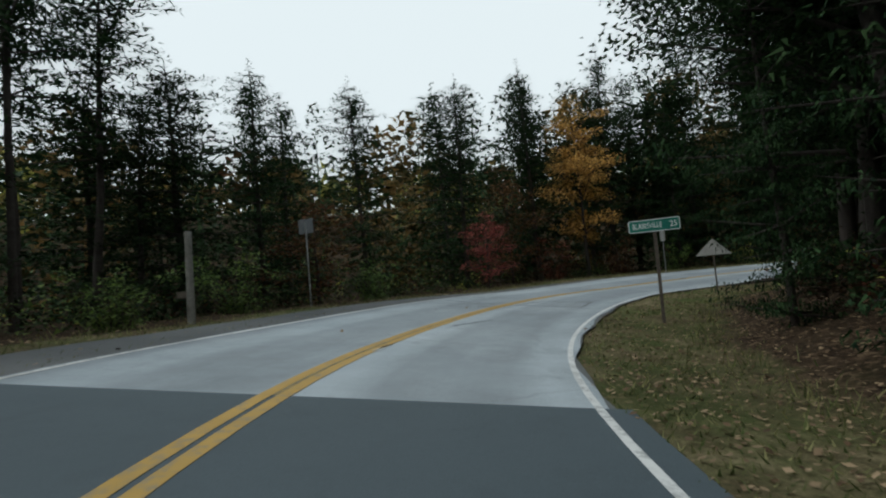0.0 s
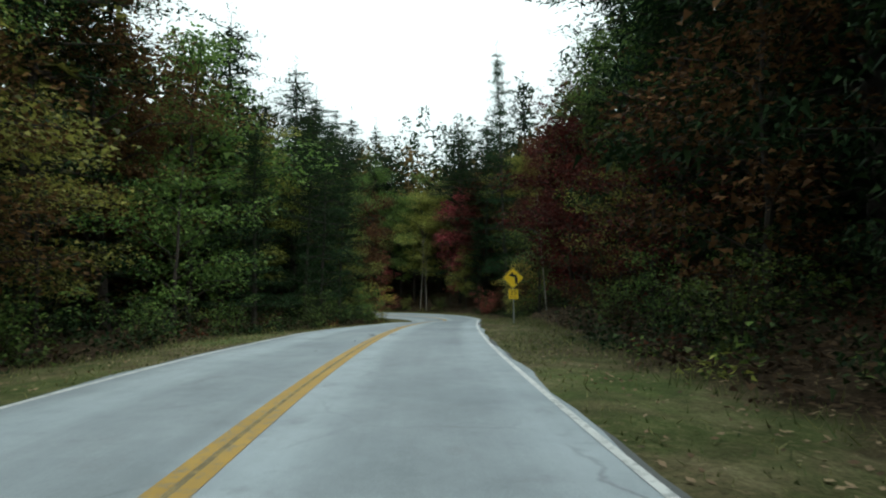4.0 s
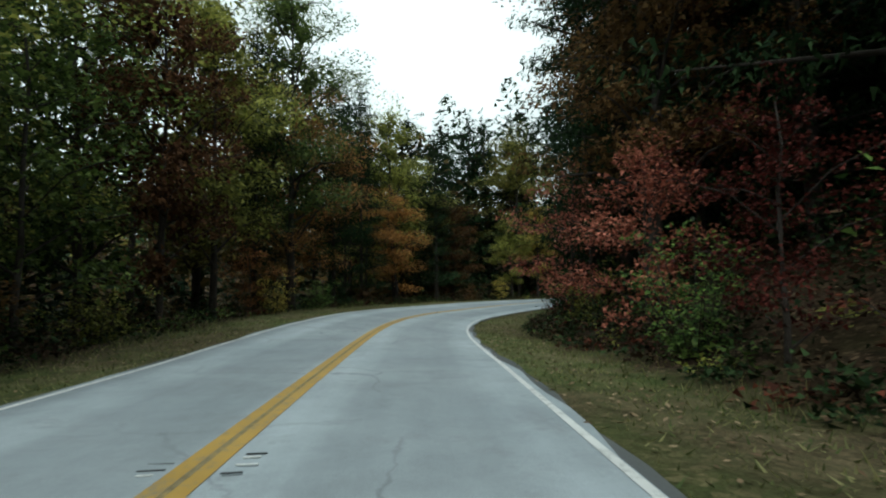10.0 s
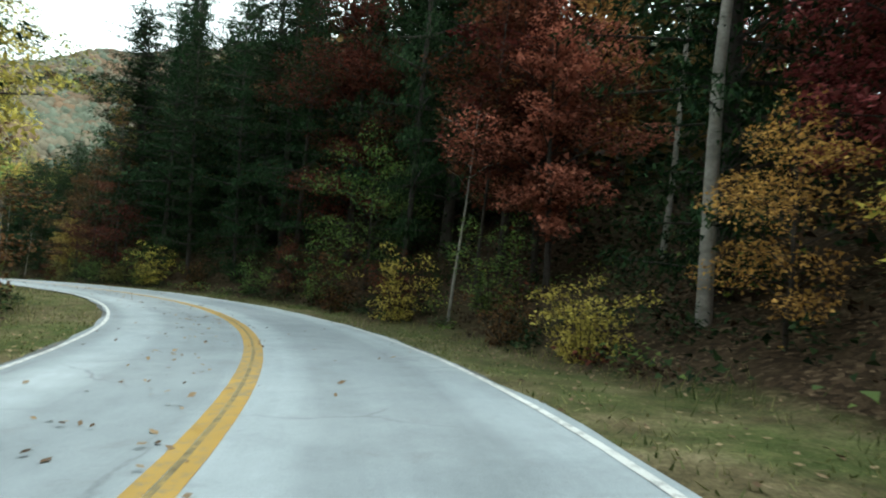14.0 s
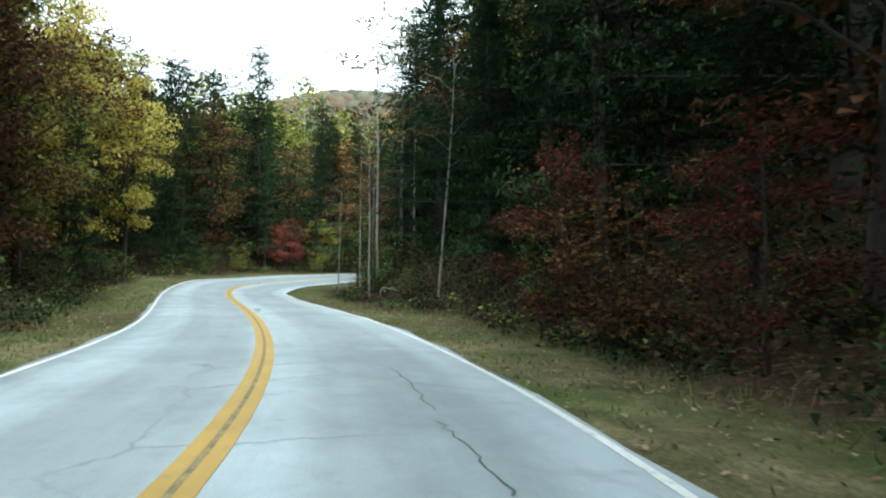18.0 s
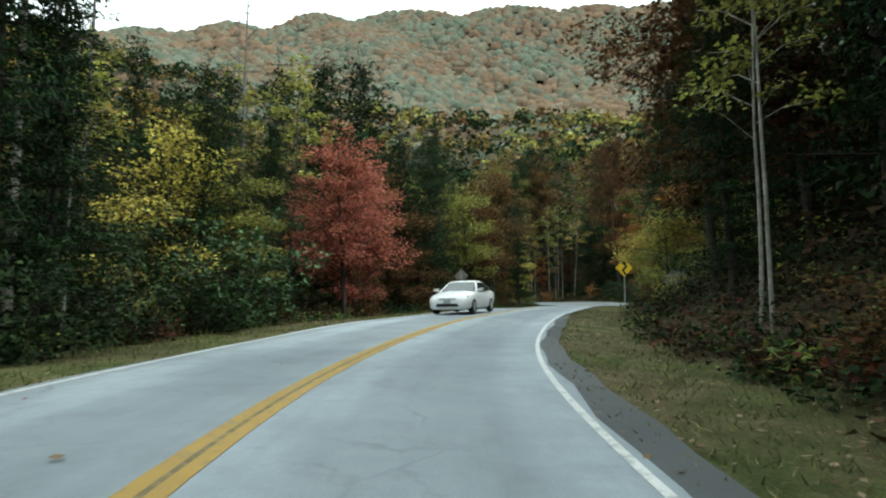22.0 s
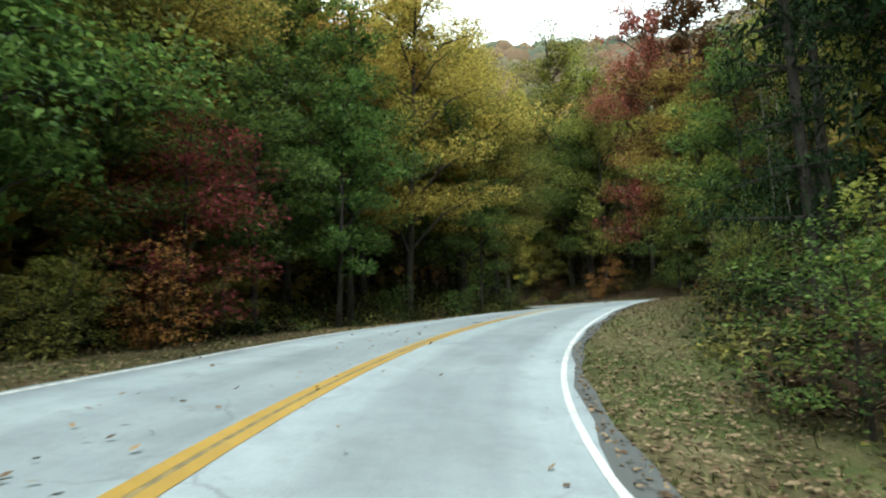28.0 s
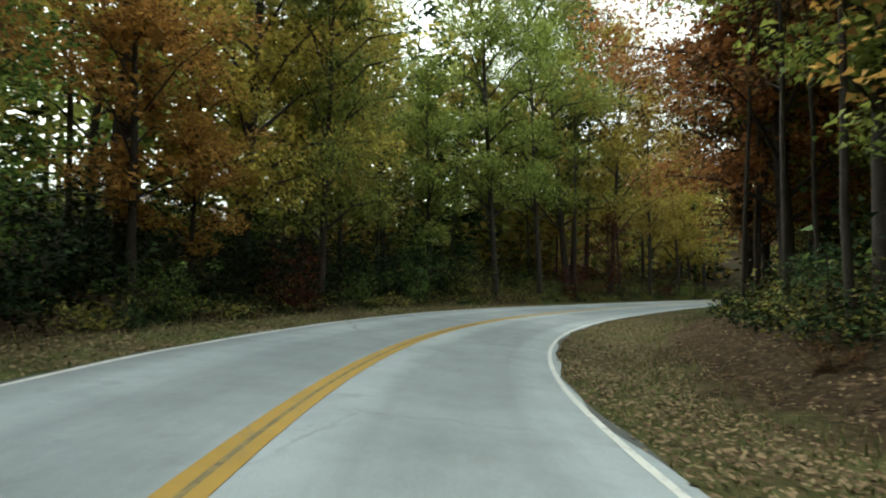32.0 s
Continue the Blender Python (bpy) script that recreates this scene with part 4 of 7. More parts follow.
def plant(kind, hue, s, d, height=None, which=None, turn=None, wide=None, keep=True):
    """Sets one tree or bush at s metres along the road and d metres left of its middle."""
    forms = KINDS[kind]
    i = rand.randrange(len(forms)) if which is None else which
    if kind == "shrub" and height and height > 2.4:
        i = 2
    trunk, crown = (DISTANT[kind] if kind in DISTANT and abs(d) > LANE + 12.0 else forms)[i]
    own = {"pine": (19, 17, 21), "tall_pine": (23, 22), "broadleaf": (13, 15, 11, 16), "thin_tree": (14, 16), "pale_tree": (16, 14),
           "understory": (5.5, 6.5), "shrub": (2.2, 1.6, 3.0), "laurel": (2.8, 2.2)}[kind][i]
    old = kind == "broadleaf" and abs(d) <= LANE + 12.0 and height and height > 17.5
    if old:
        i %= 2
        (trunk, crown), own = OLD_TREES[i], (23, 24)[i]
    sc = (height / own) if height else rand.uniform(0.85, 1.15)
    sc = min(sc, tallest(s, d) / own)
    w = (sc if sc > 0.55 else 0.6 * sc + 0.22) * (wide or rand.uniform(0.9, 1.1)) * (1.15 if kind == "pine" else 1)
    p = at(s, d)
    e = abs(d) - LANE
    reach = {"pine": 3.8, "tall_pine": 3.0, "broadleaf": 4.4, "thin_tree": 2.6, "pale_tree": 2.6, "understory": 2.7, "shrub": 1.6, "laurel": 2.3}[kind]
    if old:
        reach = 5.6
    w = min(w, max(e - (2.4 if kind == "pine" else 0.6), 1.2) / reach)
    if e > 6:
        p.z = float(ground_height(np.array([p.x]), np.array([p.y]))[0])
    place = Matrix.LocRotScale(p - Vector((0, 0, 0.08)), Euler((rand.uniform(-.03, .03), rand.uniform(-.03, .03), rand.uniform(0, 6.28) if turn is None else turn)), (w, w, sc))
    PLANTED.append((p.x, p.y))
    if not keep:
        return
    root = new("hemlock_tree" if kind == "pine" and i == 1 else NAMES.get(kind) or (BROAD_NAMES[hue] if kind == "broadleaf" else "small_" + BROAD_NAMES[hue] if kind == "understory" else hue_shrub(hue)))
    root.matrix_basis = place
    for nm, me in (("stem" if kind in ("shrub", "laurel") else "trunk", trunk), ("foliage" if kind in ("shrub", "laurel") else "crown", crown)):
        ob = new(nm, me)
        ob.parent = root
        if nm in ("crown", "foliage"):
            ob.material_slots[0].link = "OBJECT"
            ob.material_slots[0].material = COLOURS[hue]
    tagged(root, FORM_WORDS[kind].format(HUE_WORDS[hue]), "bush" if kind in ("shrub", "laurel") else "tree",
           group={"shrub": "roadside shrubs", "laurel": "evergreen bushes"}.get(kind, "forest trees"))


def too_near(x, y, gap):
    dd = np.hypot(RX - x, RY - y).min()
    return dd < gap


# mixes of kinds and hues by stretch: from s on, left and right
MIXES = [
    (-20, "pine3 tall_pine1 broadleaf:rust1", "pine6 broadleaf:maroon1"),
    (70, "pine3 broadleaf:olive2 broadleaf:rust1 broadleaf:green2", "pine5 broadleaf:green1 broadleaf:rust1"),
    (150, "broadleaf:olive2 pine3 broadleaf:rust1 broadleaf:green1", "pine3 broadleaf:maroon2 broadleaf:olive1 broadleaf:green2"),
    (230, "broadleaf:rust1 broadleaf:olive2 pine3 broadleaf:yellow1", "pine5 broadleaf:maroon1 broadleaf:rust1 broadleaf:green1"),
    (280, "pine4 broadleaf:green2 broadleaf:olive3 tall_pine1 broadleaf:lime1", "pine5 broadleaf:rust1"),
    (335, "pine9 broadleaf:maroon1", "pine9 broadleaf:rust1"),
    (400, "pine3 broadleaf:green1 broadleaf:yellow1", "pine5 broadleaf:maroon1 thin_tree:rust1"),
    (460, "pine3 broadleaf:olive1 tall_pine1 broadleaf:rust1", "pine5 broadleaf:maroon1 broadleaf:rust1 thin_tree:olive1"),
    (560, "pine7 thin_tree:rust1 broadleaf:olive1 tall_pine1", "pine2 broadleaf:rust1 broadleaf:green1 thin_tree:rust1"),
    (650, "pine3 broadleaf:rust1 thin_tree:olive2 broadleaf:green1", "pine4 broadleaf:rust1 broadleaf:green1"),
    (740, "broadleaf:olive2 broadleaf:yellow1 broadleaf:green2", "broadleaf:olive2 pine1 thin_tree:olive2 broadleaf:rust1 pale_tree:olive1"),
    (800, "broadleaf:olive2 broadleaf:green2 broadleaf:yellow1 broadleaf:orange1", "thin_tree:olive4 broadleaf:green2 broadleaf:olive2 broadleaf:yellow1"),
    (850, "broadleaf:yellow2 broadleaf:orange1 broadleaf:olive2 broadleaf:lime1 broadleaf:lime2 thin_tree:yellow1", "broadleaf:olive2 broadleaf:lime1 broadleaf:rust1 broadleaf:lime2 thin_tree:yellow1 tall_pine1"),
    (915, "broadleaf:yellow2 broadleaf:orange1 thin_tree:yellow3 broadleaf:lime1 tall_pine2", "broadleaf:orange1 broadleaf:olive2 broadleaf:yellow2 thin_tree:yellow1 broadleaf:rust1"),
]


def parse(mixture):
    out = []
    for w in mixture.split():
        n = int(w[-1])
        k, _, hue = w[:-1].partition(":")
        out += [(k, hue or "pine")] * n
    return out


# factors on the forest's height, fitted to the camera's skyline: metres along the road, left, right
STATURE = [(-20, 0.6, 1.2), (16, 0.62, 1.2), (34, 1.25, 1.3), (60, 1.2, 1.2), (120, 1.25, 1.3), (290, 1.3, 1.3), (315, 1.65, 1.45), (385, 1.65, 1.45), (400, 1.3, 1.3), (470, 1.15, 1.2), (560, 1.05, 1.2), (600, 1.05, 1.2), (618, 0.85, 1.2), (640, 0.75, 1.05), (700, 0.75, 0.95), (740, 1.1, 1.2), (765, 1.35, 1.4), (790, 1.6, 1.6), (825, 1.5, 1.5), (845, 1.25, 1.25), (905, 1.35, 1.3), (940, 1.6, 1.6), (990, 1.6, 1.6)]


def stature(s, side):
    a = np.array(STATURE)
    return float(np.interp(s, a[:, 0], a[:, 1 if side > 0 else 2]))


ROWS = ((5.0, 5.6, 0.55), (8.6, 5.4, 0.95), (13.2, 6.5, 1.0))


def free(x, y, gap):
    a = np.array(PLANTED)
    return np.hypot(a[:, 0] - x, a[:, 1] - y).min() > gap


def in_clearing(s):
    """The stretch with a wide grassy clearing on the right."""
    return (s > 75) & (s < 98)


def glade(kind, hue, s, side):
    """Gaps in the rows of trees."""
    return (side > 0 and s < 45 and kind == "broadleaf") or (740 < s < 800 and kind == "pale_tree") or (side > 0 and 930 < s < 962 and kind == "tall_pine") or (side < 0 and 915 < s < 935 and hue in ("yellow", "olive", "maroon") and kind != "thin_tree")


def bare_bank(s):
    """Stretches where the bank on the right shows its leaf litter."""
    return (s < 48) | ((s > 130) & (s < 152)) | ((s > 332) & (s < 384)) | ((s > 466) & (s < 506)) | ((s > 536) & (s < 560)) | ((s > 812) & (s < 838)) | (s > 908)


def forest():
    for col, side in ((1, 1), (2, -1)):
        for e, gap, hs in ROWS:
            s = S0 + rand.random() * gap
            while s < S1:
                mixture = parse([m for m in MIXES if m[0] <= s][-1][col])
                kind, hue = rand.choice(mixture)
                d = side * (LANE + e + rand.uniform(-1.0, 1.4))
                p = at(s, d)
                thin_out = s > 900 and e > 6 and rand.random() < 0.3
                if side < 0 and in_clearing(s) and e < 10:
                    d -= 10.5 - e
                    p = at(s, d)
                if not thin_out and not too_near(p.x, p.y, LANE + 4.0) and free(p.x, p.y, 2.6):
                    if e < 6 and kind in ("pine", "tall_pine", "broadleaf") and rand.random() < 0.55:
                        kind = "understory"
                        hue = rand.choice(["green", "olive", "rust", "maroon", hue if hue != "pine" else "green"])
                        if side < 0 and 335 < s < 600:  # dark hues put in for the shade on this bank
                            hue = rand.choice(["maroon", "rust", "green", "maroon"])
                        if side < 0 and (s < 60 or 280 < s < 366 or 672 < s < 690) and rand.random() < 0.75:  # young hemlocks, put in for the deep shade here
                            kind, hue = "pine", "pine"
                    if side < 0 and 868 < s < 905 and hue in ("yellow", "rust", "lime", "maroon"):  # still green there
                        hue = "green"
                    if side > 0 and 804 < s < 810 and hue == "olive":
                        hue = "yellow"
                    if side > 0 and 283 < s < 330 and hue in ("maroon", "rust"):
                        hue = "green"
                    if side > 0 and 335 < s < 380 and hue in ("olive", "green"):
                        hue = "maroon"
                    own_height = {"pine": 19, "tall_pine": 22, "broadleaf": 14, "thin_tree": 15, "pale_tree": 15, "understory": 6}[kind]
                    plant(kind, hue, s, d, own_height * (0.5 if e < 6 and kind == "pine" else 1) * stature(s, side) * rand.uniform(0.85, 1.15), wide=max(rand.uniform(0.9, 1.1), 1.05 / stature(s, side)),
                          keep=not glade(kind, hue, s, side))
                s += gap * rand.uniform(0.75, 1.3)
        s = S0
        while s < S1:
            d = side * (LANE + rand.uniform(3.3, 4.6))
            p = at(s, d)
            if not too_near(p.x, p.y, LANE + 3.1) and free(p.x, p.y, 1.3) and not (side < 0 and in_clearing(s)):
                plant("shrub", rand.choice(["green", "olive", "green", "rust", "green", "green", "maroon"]), s, d, keep=side > 0 or not bare_bank(s))
            s += rand.uniform(3.0, 6.5)


# trees and bushes that stand out along the road: kind, hue, metres along, metres left, height
plant("broadleaf", "yellow", 538.8, 8.5, 16.3)
plant("pine", "pine", 346.0, 11.1, 24.0)
plant("pine", "pine", 349.0, 12.7, 24.0)
plant("pine", "pine", 352.0, 13.6, 25.0)
plant("pine", "pine", 355.0, 14.0, 25.0)
plant("pine", "pine", 358.0, 13.9, 26.0)
plant("pine", "pine", 362.0, 13.5, 26.0)
plant("pine", "pine", 272.0, 12.5, 20.0)
plant("pine", "pine", 279.0, 15.5, 22.0)
plant("pine", "pine", 553.0, 14.7, 24.0)
plant("pine", "pine", 556.0, 15.3, 24.0)
plant("pine", "pine", 560.0, 16.8, 25.0)
plant("pine", "pine", 564.0, 15.9, 25.0)
plant("broadleaf", "orange", 36.1, 9.0, 12.9)
plant("understory", "red", 27.7, 7.5, 4.2)
plant("tall_pine", "pine", 12.6, 13.0, 17.0)
plant("tall_pine", "pine", 11.8, 11.6, 15.5)
plant("tall_pine", "pine", 14.2, 12.6, 13.5, wide=1.5)
plant("pine", "pine", 15.0, 12.0, 8.2)
plant("pine", "pine", 23.4, 11.0, 11.3)
plant("pine", "pine", 29.3, 11.0, 13.0)
plant("pine", "pine", 19.2, 12.0, 10.7)
plant("pine", "pine", 34.2, 11.0, 15.1)
plant("broadleaf", "rust", 62.6, 8.5, 10.4)
plant("pine", "pine", 74.3, 9.0, 14.2)
plant("pine", "pine", 99.5, -8.0, 24.5)
plant("pine", "pine", 172.4, -9.0, 31.0)
plant("pine", "pine", 97.8, -10.0, 17.3)
plant("broadleaf", "olive", 116.0, 8.0, 17.9)
plant("broadleaf", "green", 96.4, 8.0, 19.0)
plant("understory", "red", 97.9, 8.0, 7.5)
plant("shrub", "red", 105.0, 6.5, 3.2)
plant("broadleaf", "green", 196.2, -9.0, 25.0)
plant("broadleaf", "maroon", 142.1, -8.5, 11.8)
plant("understory", "maroon", 130.8, -7.5, 3.6)
plant("broadleaf", "rust", 168.0, 7.5, 14.9)
plant("pine", "pine", 170.0, 11.0, 20.3)
plant("pine", "pine", 184.9, -14.0, 22.7)
plant("understory", "yellow", 164.3, -7.0, 5.9)
plant("broadleaf", "yellow", 158.6, -7.0, 5.5)
plant("pale_tree", "olive", 146.3, -7.5, 9.0)
plant("broadleaf", "red", 180.5, -8.5, 16.3)
plant("pine", "pine", 176.4, -8.0, 11.4)
plant("shrub", "red", 171.7, -6.0, 3.2)
plant("broadleaf", "olive", 186.4, -8.5, 18.4)
plant("broadleaf", "olive", 176.0, 8.0, 10.1)
plant("understory", "yellow", 175.0, 7.0, 5.3)
plant("pine", "pine", 199.4, -8.0, 14.9)
plant("understory", "red", 195.8, -7.0, 7.5)
plant("shrub", "red", 192.5, -6.0, 3.0)
plant("pale_tree", "olive", 186.0, -7.0, 12.6)
plant("thin_tree", "maroon", 180.4, -7.0, 9.0)
plant("understory", "red", 169.9, -6.2, 2.2)
plant("understory", "maroon", 170.3, -7.0, 2.9)
plant("broadleaf", "olive", 178.1, -7.5, 8.3)
plant("broadleaf", "red", 193.1, -7.5, 9.1)
plant("understory", "red", 190.0, -6.2, 2.7)
plant("pale_tree", "olive", 184.4, -6.5, 9.0)
plant("understory", "rust", 241.2, -7.0, 7.5)
plant("understory", "olive", 199.0, -6.2, 4.1)
plant("pine", "pine", 213.0, -9.0, 18.1)
plant("broadleaf", "rust", 219.0, 8.0, 10.0)
plant("broadleaf", "orange", 260.1, 9.0, 19.4)
plant("broadleaf", "olive", 230.2, 8.0, 15.6)
plant("understory", "maroon", 235.0, -7.0, 7.5)
plant("broadleaf", "maroon", 225.0, -8.0, 12.4)
plant("broadleaf", "maroon", 216.9, -8.0, 12.7)
plant("understory", "olive", 208.1, -6.5, 4.4)
plant("broadleaf", "olive", 202.3, -6.5, 5.5)
plant("broadleaf", "thicket", 251.6, 9.0, 14.4)
plant("understory", "red", 259.9, 8.5, 7.5)
plant("broadleaf", "rust", 236.7, -7.5, 12.3)
plant("broadleaf", "rust", 248.0, -8.5, 21.0)
plant("broadleaf", "orange", 239.0, 7.0, 14.0)
plant("understory", "red", 255.8, 8.0, 7.5)
plant("shrub", "yellow", 257.8, 6.0, 3.0)
plant("broadleaf", "olive", 283.0, 10.0, 23.4)
plant("broadleaf", "rust", 249.0, 7.5, 12.0)
plant("broadleaf", "green", 253.3, 9.0, 12.0)
plant("shrub", "yellow", 254.7, 6.0, 3.0)
plant("shrub", "yellow", 252.1, 6.0, 2.1)
plant("understory", "red", 251.3, 7.0, 4.2)
plant("pine", "pine", 299.0, -9.0, 28.1)
plant("broadleaf", "orange", 311.3, 10.0, 17.6)
plant("understory", "olive", 255.7, -6.5, 4.2)
plant("pine", "pine", 303.0, -8.5, 28.2)
plant("broadleaf", "olive", 302.3, 8.0, 17.2)
plant("understory", "red", 277.6, 6.5, 6.9)
plant("understory", "yellow", 271.4, 6.0, 5.6)
plant("broadleaf", "maroon", 261.6, -7.0, 5.5)
plant("broadleaf", "rust", 297.6, 7.5, 14.8)
plant("broadleaf", "olive", 284.6, 7.0, 10.4)
plant("pine", "pine", 306.0, -8.5, 24.6)
plant("understory", "maroon", 285.8, -6.8, 4.4)
plant("broadleaf", "rust", 326.5, 11.0, 11.6)
plant("understory", "red", 299.9, -7.0, 6.4)
plant("understory", "red", 291.3, -7.0, 5.1)
plant("pine", "pine", 315.6, 8.0, 17.0)
plant("pine", "pine", 305.8, 8.0, 15.4)
plant("pine", "pine", 309.0, -9.0, 13.7)
plant("pine", "pine", 323.6, 9.0, 16.0)
plant("understory", "orange", 303.8, 7.0, 3.9)
plant("pine", "pine", 313.0, 8.0, 17.0)
plant("shrub", "yellow", 304.1, 6.0, 2.1)
plant("tall_pine", "pine", 319.6, 12.0, 17.6)
plant("tall_pine", "pine", 315.4, 12.0, 15.9)
plant("tall_pine", "pine", 309.7, 11.0, 14.0)
plant("pine", "pine", 313.0, -8.2, 12.0)
plant("broadleaf", "orange", 319.2, 8.0, 9.6)
plant("broadleaf", "yellow", 333.5, 9.0, 11.2)
plant("tall_pine", "pine", 316.2, 10.0, 14.0)
plant("understory", "olive", 322.0, -6.9, 4.4)
plant("broadleaf", "olive", 330.3, 8.0, 9.2)
plant("pine", "pine", 341.7, 9.0, 15.5)
plant("pine", "pine", 337.2, 9.0, 13.4)
plant("understory", "yellow", 328.0, 6.5, 2.2)
plant("broadleaf", "maroon", 354.5, 9.0, 11.6)
plant("broadleaf", "maroon", 348.8, 7.5, 10.5)
plant("pine", "pine", 361.3, 8.5, 17.9)
plant("pine", "pine", 418.3, -8.0, 31.0)
plant("broadleaf", "thicket", 366.6, 8.5, 13.2)
plant("pine", "pine", 364.4, 7.5, 11.8)
plant("pine", "pine", 405.8, -9.0, 31.0)
plant("broadleaf", "orange", 371.1, 9.0, 10.8)
plant("pine", "pine", 360.0, -8.0, 15.0)
plant("pine", "pine", 384.5, -8.0, 17.9)
plant("understory", "olive", 393.7, -6.5, 7.5)
plant("pale_tree", "yellow", 410.1, -12.0, 17.9)
plant("broadleaf", "orange", 417.6, -17.0, 16.1)
plant("broadleaf", "rust", 422.0, -18.0, 18.8)
plant("broadleaf", "orange", 392.0, 8.0, 12.7)
plant("broadleaf", "red", 407.2, -14.0, 11.0)
plant("pine", "pine", 409.8, -18.0, 17.9)
plant("broadleaf", "yellow", 405.7, -18.0, 14.7)
plant("shrub", "yellow", 400.7, -7.0, 2.7)
plant("pine", "pine", 388.8, -9.0, 13.8)
plant("pine", "pine", 394.6, -10.0, 11.9)
plant("understory", "olive", 370.4, -5.8, 3.0)
plant("understory", "orange", 389.3, -7.5, 3.8)
plant("broadleaf", "red", 402.9, -10.0, 8.2)
plant("broadleaf", "maroon", 413.1, -10.0, 11.6)
plant("shrub", "yellow", 398.8, -6.2, 2.6)
plant("shrub", "yellow", 406.6, -6.2, 1.7)
plant("understory", "orange", 388.2, -7.0, 3.9)
plant("understory", "yellow", 390.5, -7.0, 3.1)
plant("pale_tree", "yellow", 405.3, -8.1, 19.0, which=0, wide=1.7)
plant("thin_tree", "maroon", 413.4, -7.8, 13.0)
plant("pale_tree", "rust", 413.2, -6.7, 9.0)
plant("broadleaf", "red", 411.4, -9.0, 10.1)
plant("understory", "orange", 403.2, -7.5, 3.9)
plant("shrub", "yellow", 415.4, -6.0, 2.9)
plant("shrub", "yellow", 405.8, -6.0, 1.5)
plant("shrub", "rust", 408.8, -6.0, 1.5)
plant("pine", "pine", 438.8, -8.0, 20.4)
plant("broadleaf", "olive", 485.9, 8.0, 25.0)
plant("broadleaf", "rust", 467.1, 7.0, 23.2)
plant("broadleaf", "yellow", 419.5, 8.2, 17.0)
plant("broadleaf", "olive", 426.0, 8.4, 18.0)
plant("pine", "pine", 505.0, 10.0, 31.0)
plant("pine", "pine", 433.6, -8.0, 20.0)
plant("pine", "pine", 428.0, -8.4, 21.0)
plant("pine", "pine", 444.0, -9.0, 22.0)
plant("pine", "pine", 424.0, -12.5, 23.0)
plant("understory", "maroon", 426.0, -6.8, 3.5)
plant("shrub", "rust", 420.1, -6.0, 3.2)
plant("shrub", "yellow", 440.7, -6.5, 3.2)
plant("broadleaf", "yellow", 481.7, 7.5, 11.2)
plant("broadleaf", "orange", 488.3, 8.5, 12.3)
plant("pine", "pine", 578.7, 9.0, 18.0)
plant("broadleaf", "olive", 473.0, 7.0, 8.5)
plant("pine", "pine", 519.2, -9.0, 20.0)
plant("broadleaf", "rust", 500.1, -7.5, 20.8)
plant("broadleaf", "yellow", 471.3, -7.0, 7.6)
plant("pale_tree", "olive", 545.1, -12.0, 20.0)
plant("pine", "pine", 524.6, -10.0, 23.5)
plant("pine", "pine", 516.0, -8.5, 19.0)
plant("broadleaf", "yellow", 499.1, 7.5, 9.2)
plant("pale_tree", "rust", 485.9, -7.5, 9.0)
plant("pine", "pine", 491.9, 8.0, 11.6)
plant("pale_tree", "rust", 496.1, -7.2, 9.2)
plant("pale_tree", "rust", 495.4, -7.0, 9.0)
plant("broadleaf", "rust", 509.3, -8.0, 11.1)
plant("pine", "pine", 562.2, 7.0, 18.0)
plant("broadleaf", "yellow", 543.6, 7.0, 16.3)
plant("pine", "pine", 565.2, 11.0, 26.3)
plant("understory", "red", 569.4, 10.0, 5.8)
plant("pale_tree", "rust", 523.7, -7.0, 11.8)
plant("pale_tree", "rust", 535.0, -8.0, 17.3)
plant("understory", "maroon", 515.6, -7.0, 4.7)
plant("understory", "maroon", 509.4, -6.5, 3.9)
plant("pine", "pine", 554.0, 9.0, 20.6)
plant("pine", "pine", 521.2, -8.0, 11.4)
plant("pine", "pine", 546.4, 8.0, 14.5)
plant("understory", "red", 567.6, 9.0, 5.7)
plant("understory", "yellow", 572.6, 9.0, 6.2)
plant("pale_tree", "rust", 537.8, -7.5, 10.4)
plant("pale_tree", "rust", 531.1, -6.5, 9.0)
plant("understory", "red", 566.7, 8.5, 5.0)
plant("broadleaf", "orange", 577.3, 11.0, 17.5)
plant("pine", "pine", 574.7, 9.0, 18.0)
plant("pale_tree", "rust", 545.7, -6.5, 9.0)
plant("pine", "pine", 551.1, 8.0, 8.7)
plant("broadleaf", "orange", 607.7, 12.0, 16.8)
plant("broadleaf", "red", 564.1, 7.0, 5.5)
plant("pine", "pine", 570.6, 8.0, 18.0)
plant("understory", "red", 593.2, 7.5, 7.5)
plant("pine", "pine", 588.2, 9.0, 18.6)
plant("broadleaf", "olive", 622.9, 9.0, 18.8)
plant("broadleaf", "olive", 574.9, -7.0, 6.9)
plant("pine", "pine", 617.0, -8.0, 26.0)
plant("pine", "pine", 594.1, 7.0, 9.4)
plant("pine", "pine", 605.3, 8.0, 11.6)
plant("tall_pine", "pine", 618.8, 13.0, 25.4)
plant("tall_pine", "pine", 598.6, 12.0, 18.1)
plant("broadleaf", "rust", 625.2, 9.0, 18.0)
plant("understory", "yellow", 582.8, -6.5, 2.5)
plant("broadleaf", "rust", 622.0, -8.0, 15.8)
plant("understory", "orange", 580.0, -7.0, 2.7)
plant("understory", "red", 653.4, 9.0, 7.5)
plant("broadleaf", "rust", 614.7, 7.5, 14.2)
plant("pine", "pine", 632.6, 8.0, 18.6)
plant("understory", "yellow", 605.9, -7.4, 6.2, wide=0.75)
plant("broadleaf", "maroon", 612.9, -8.0, 15.1)
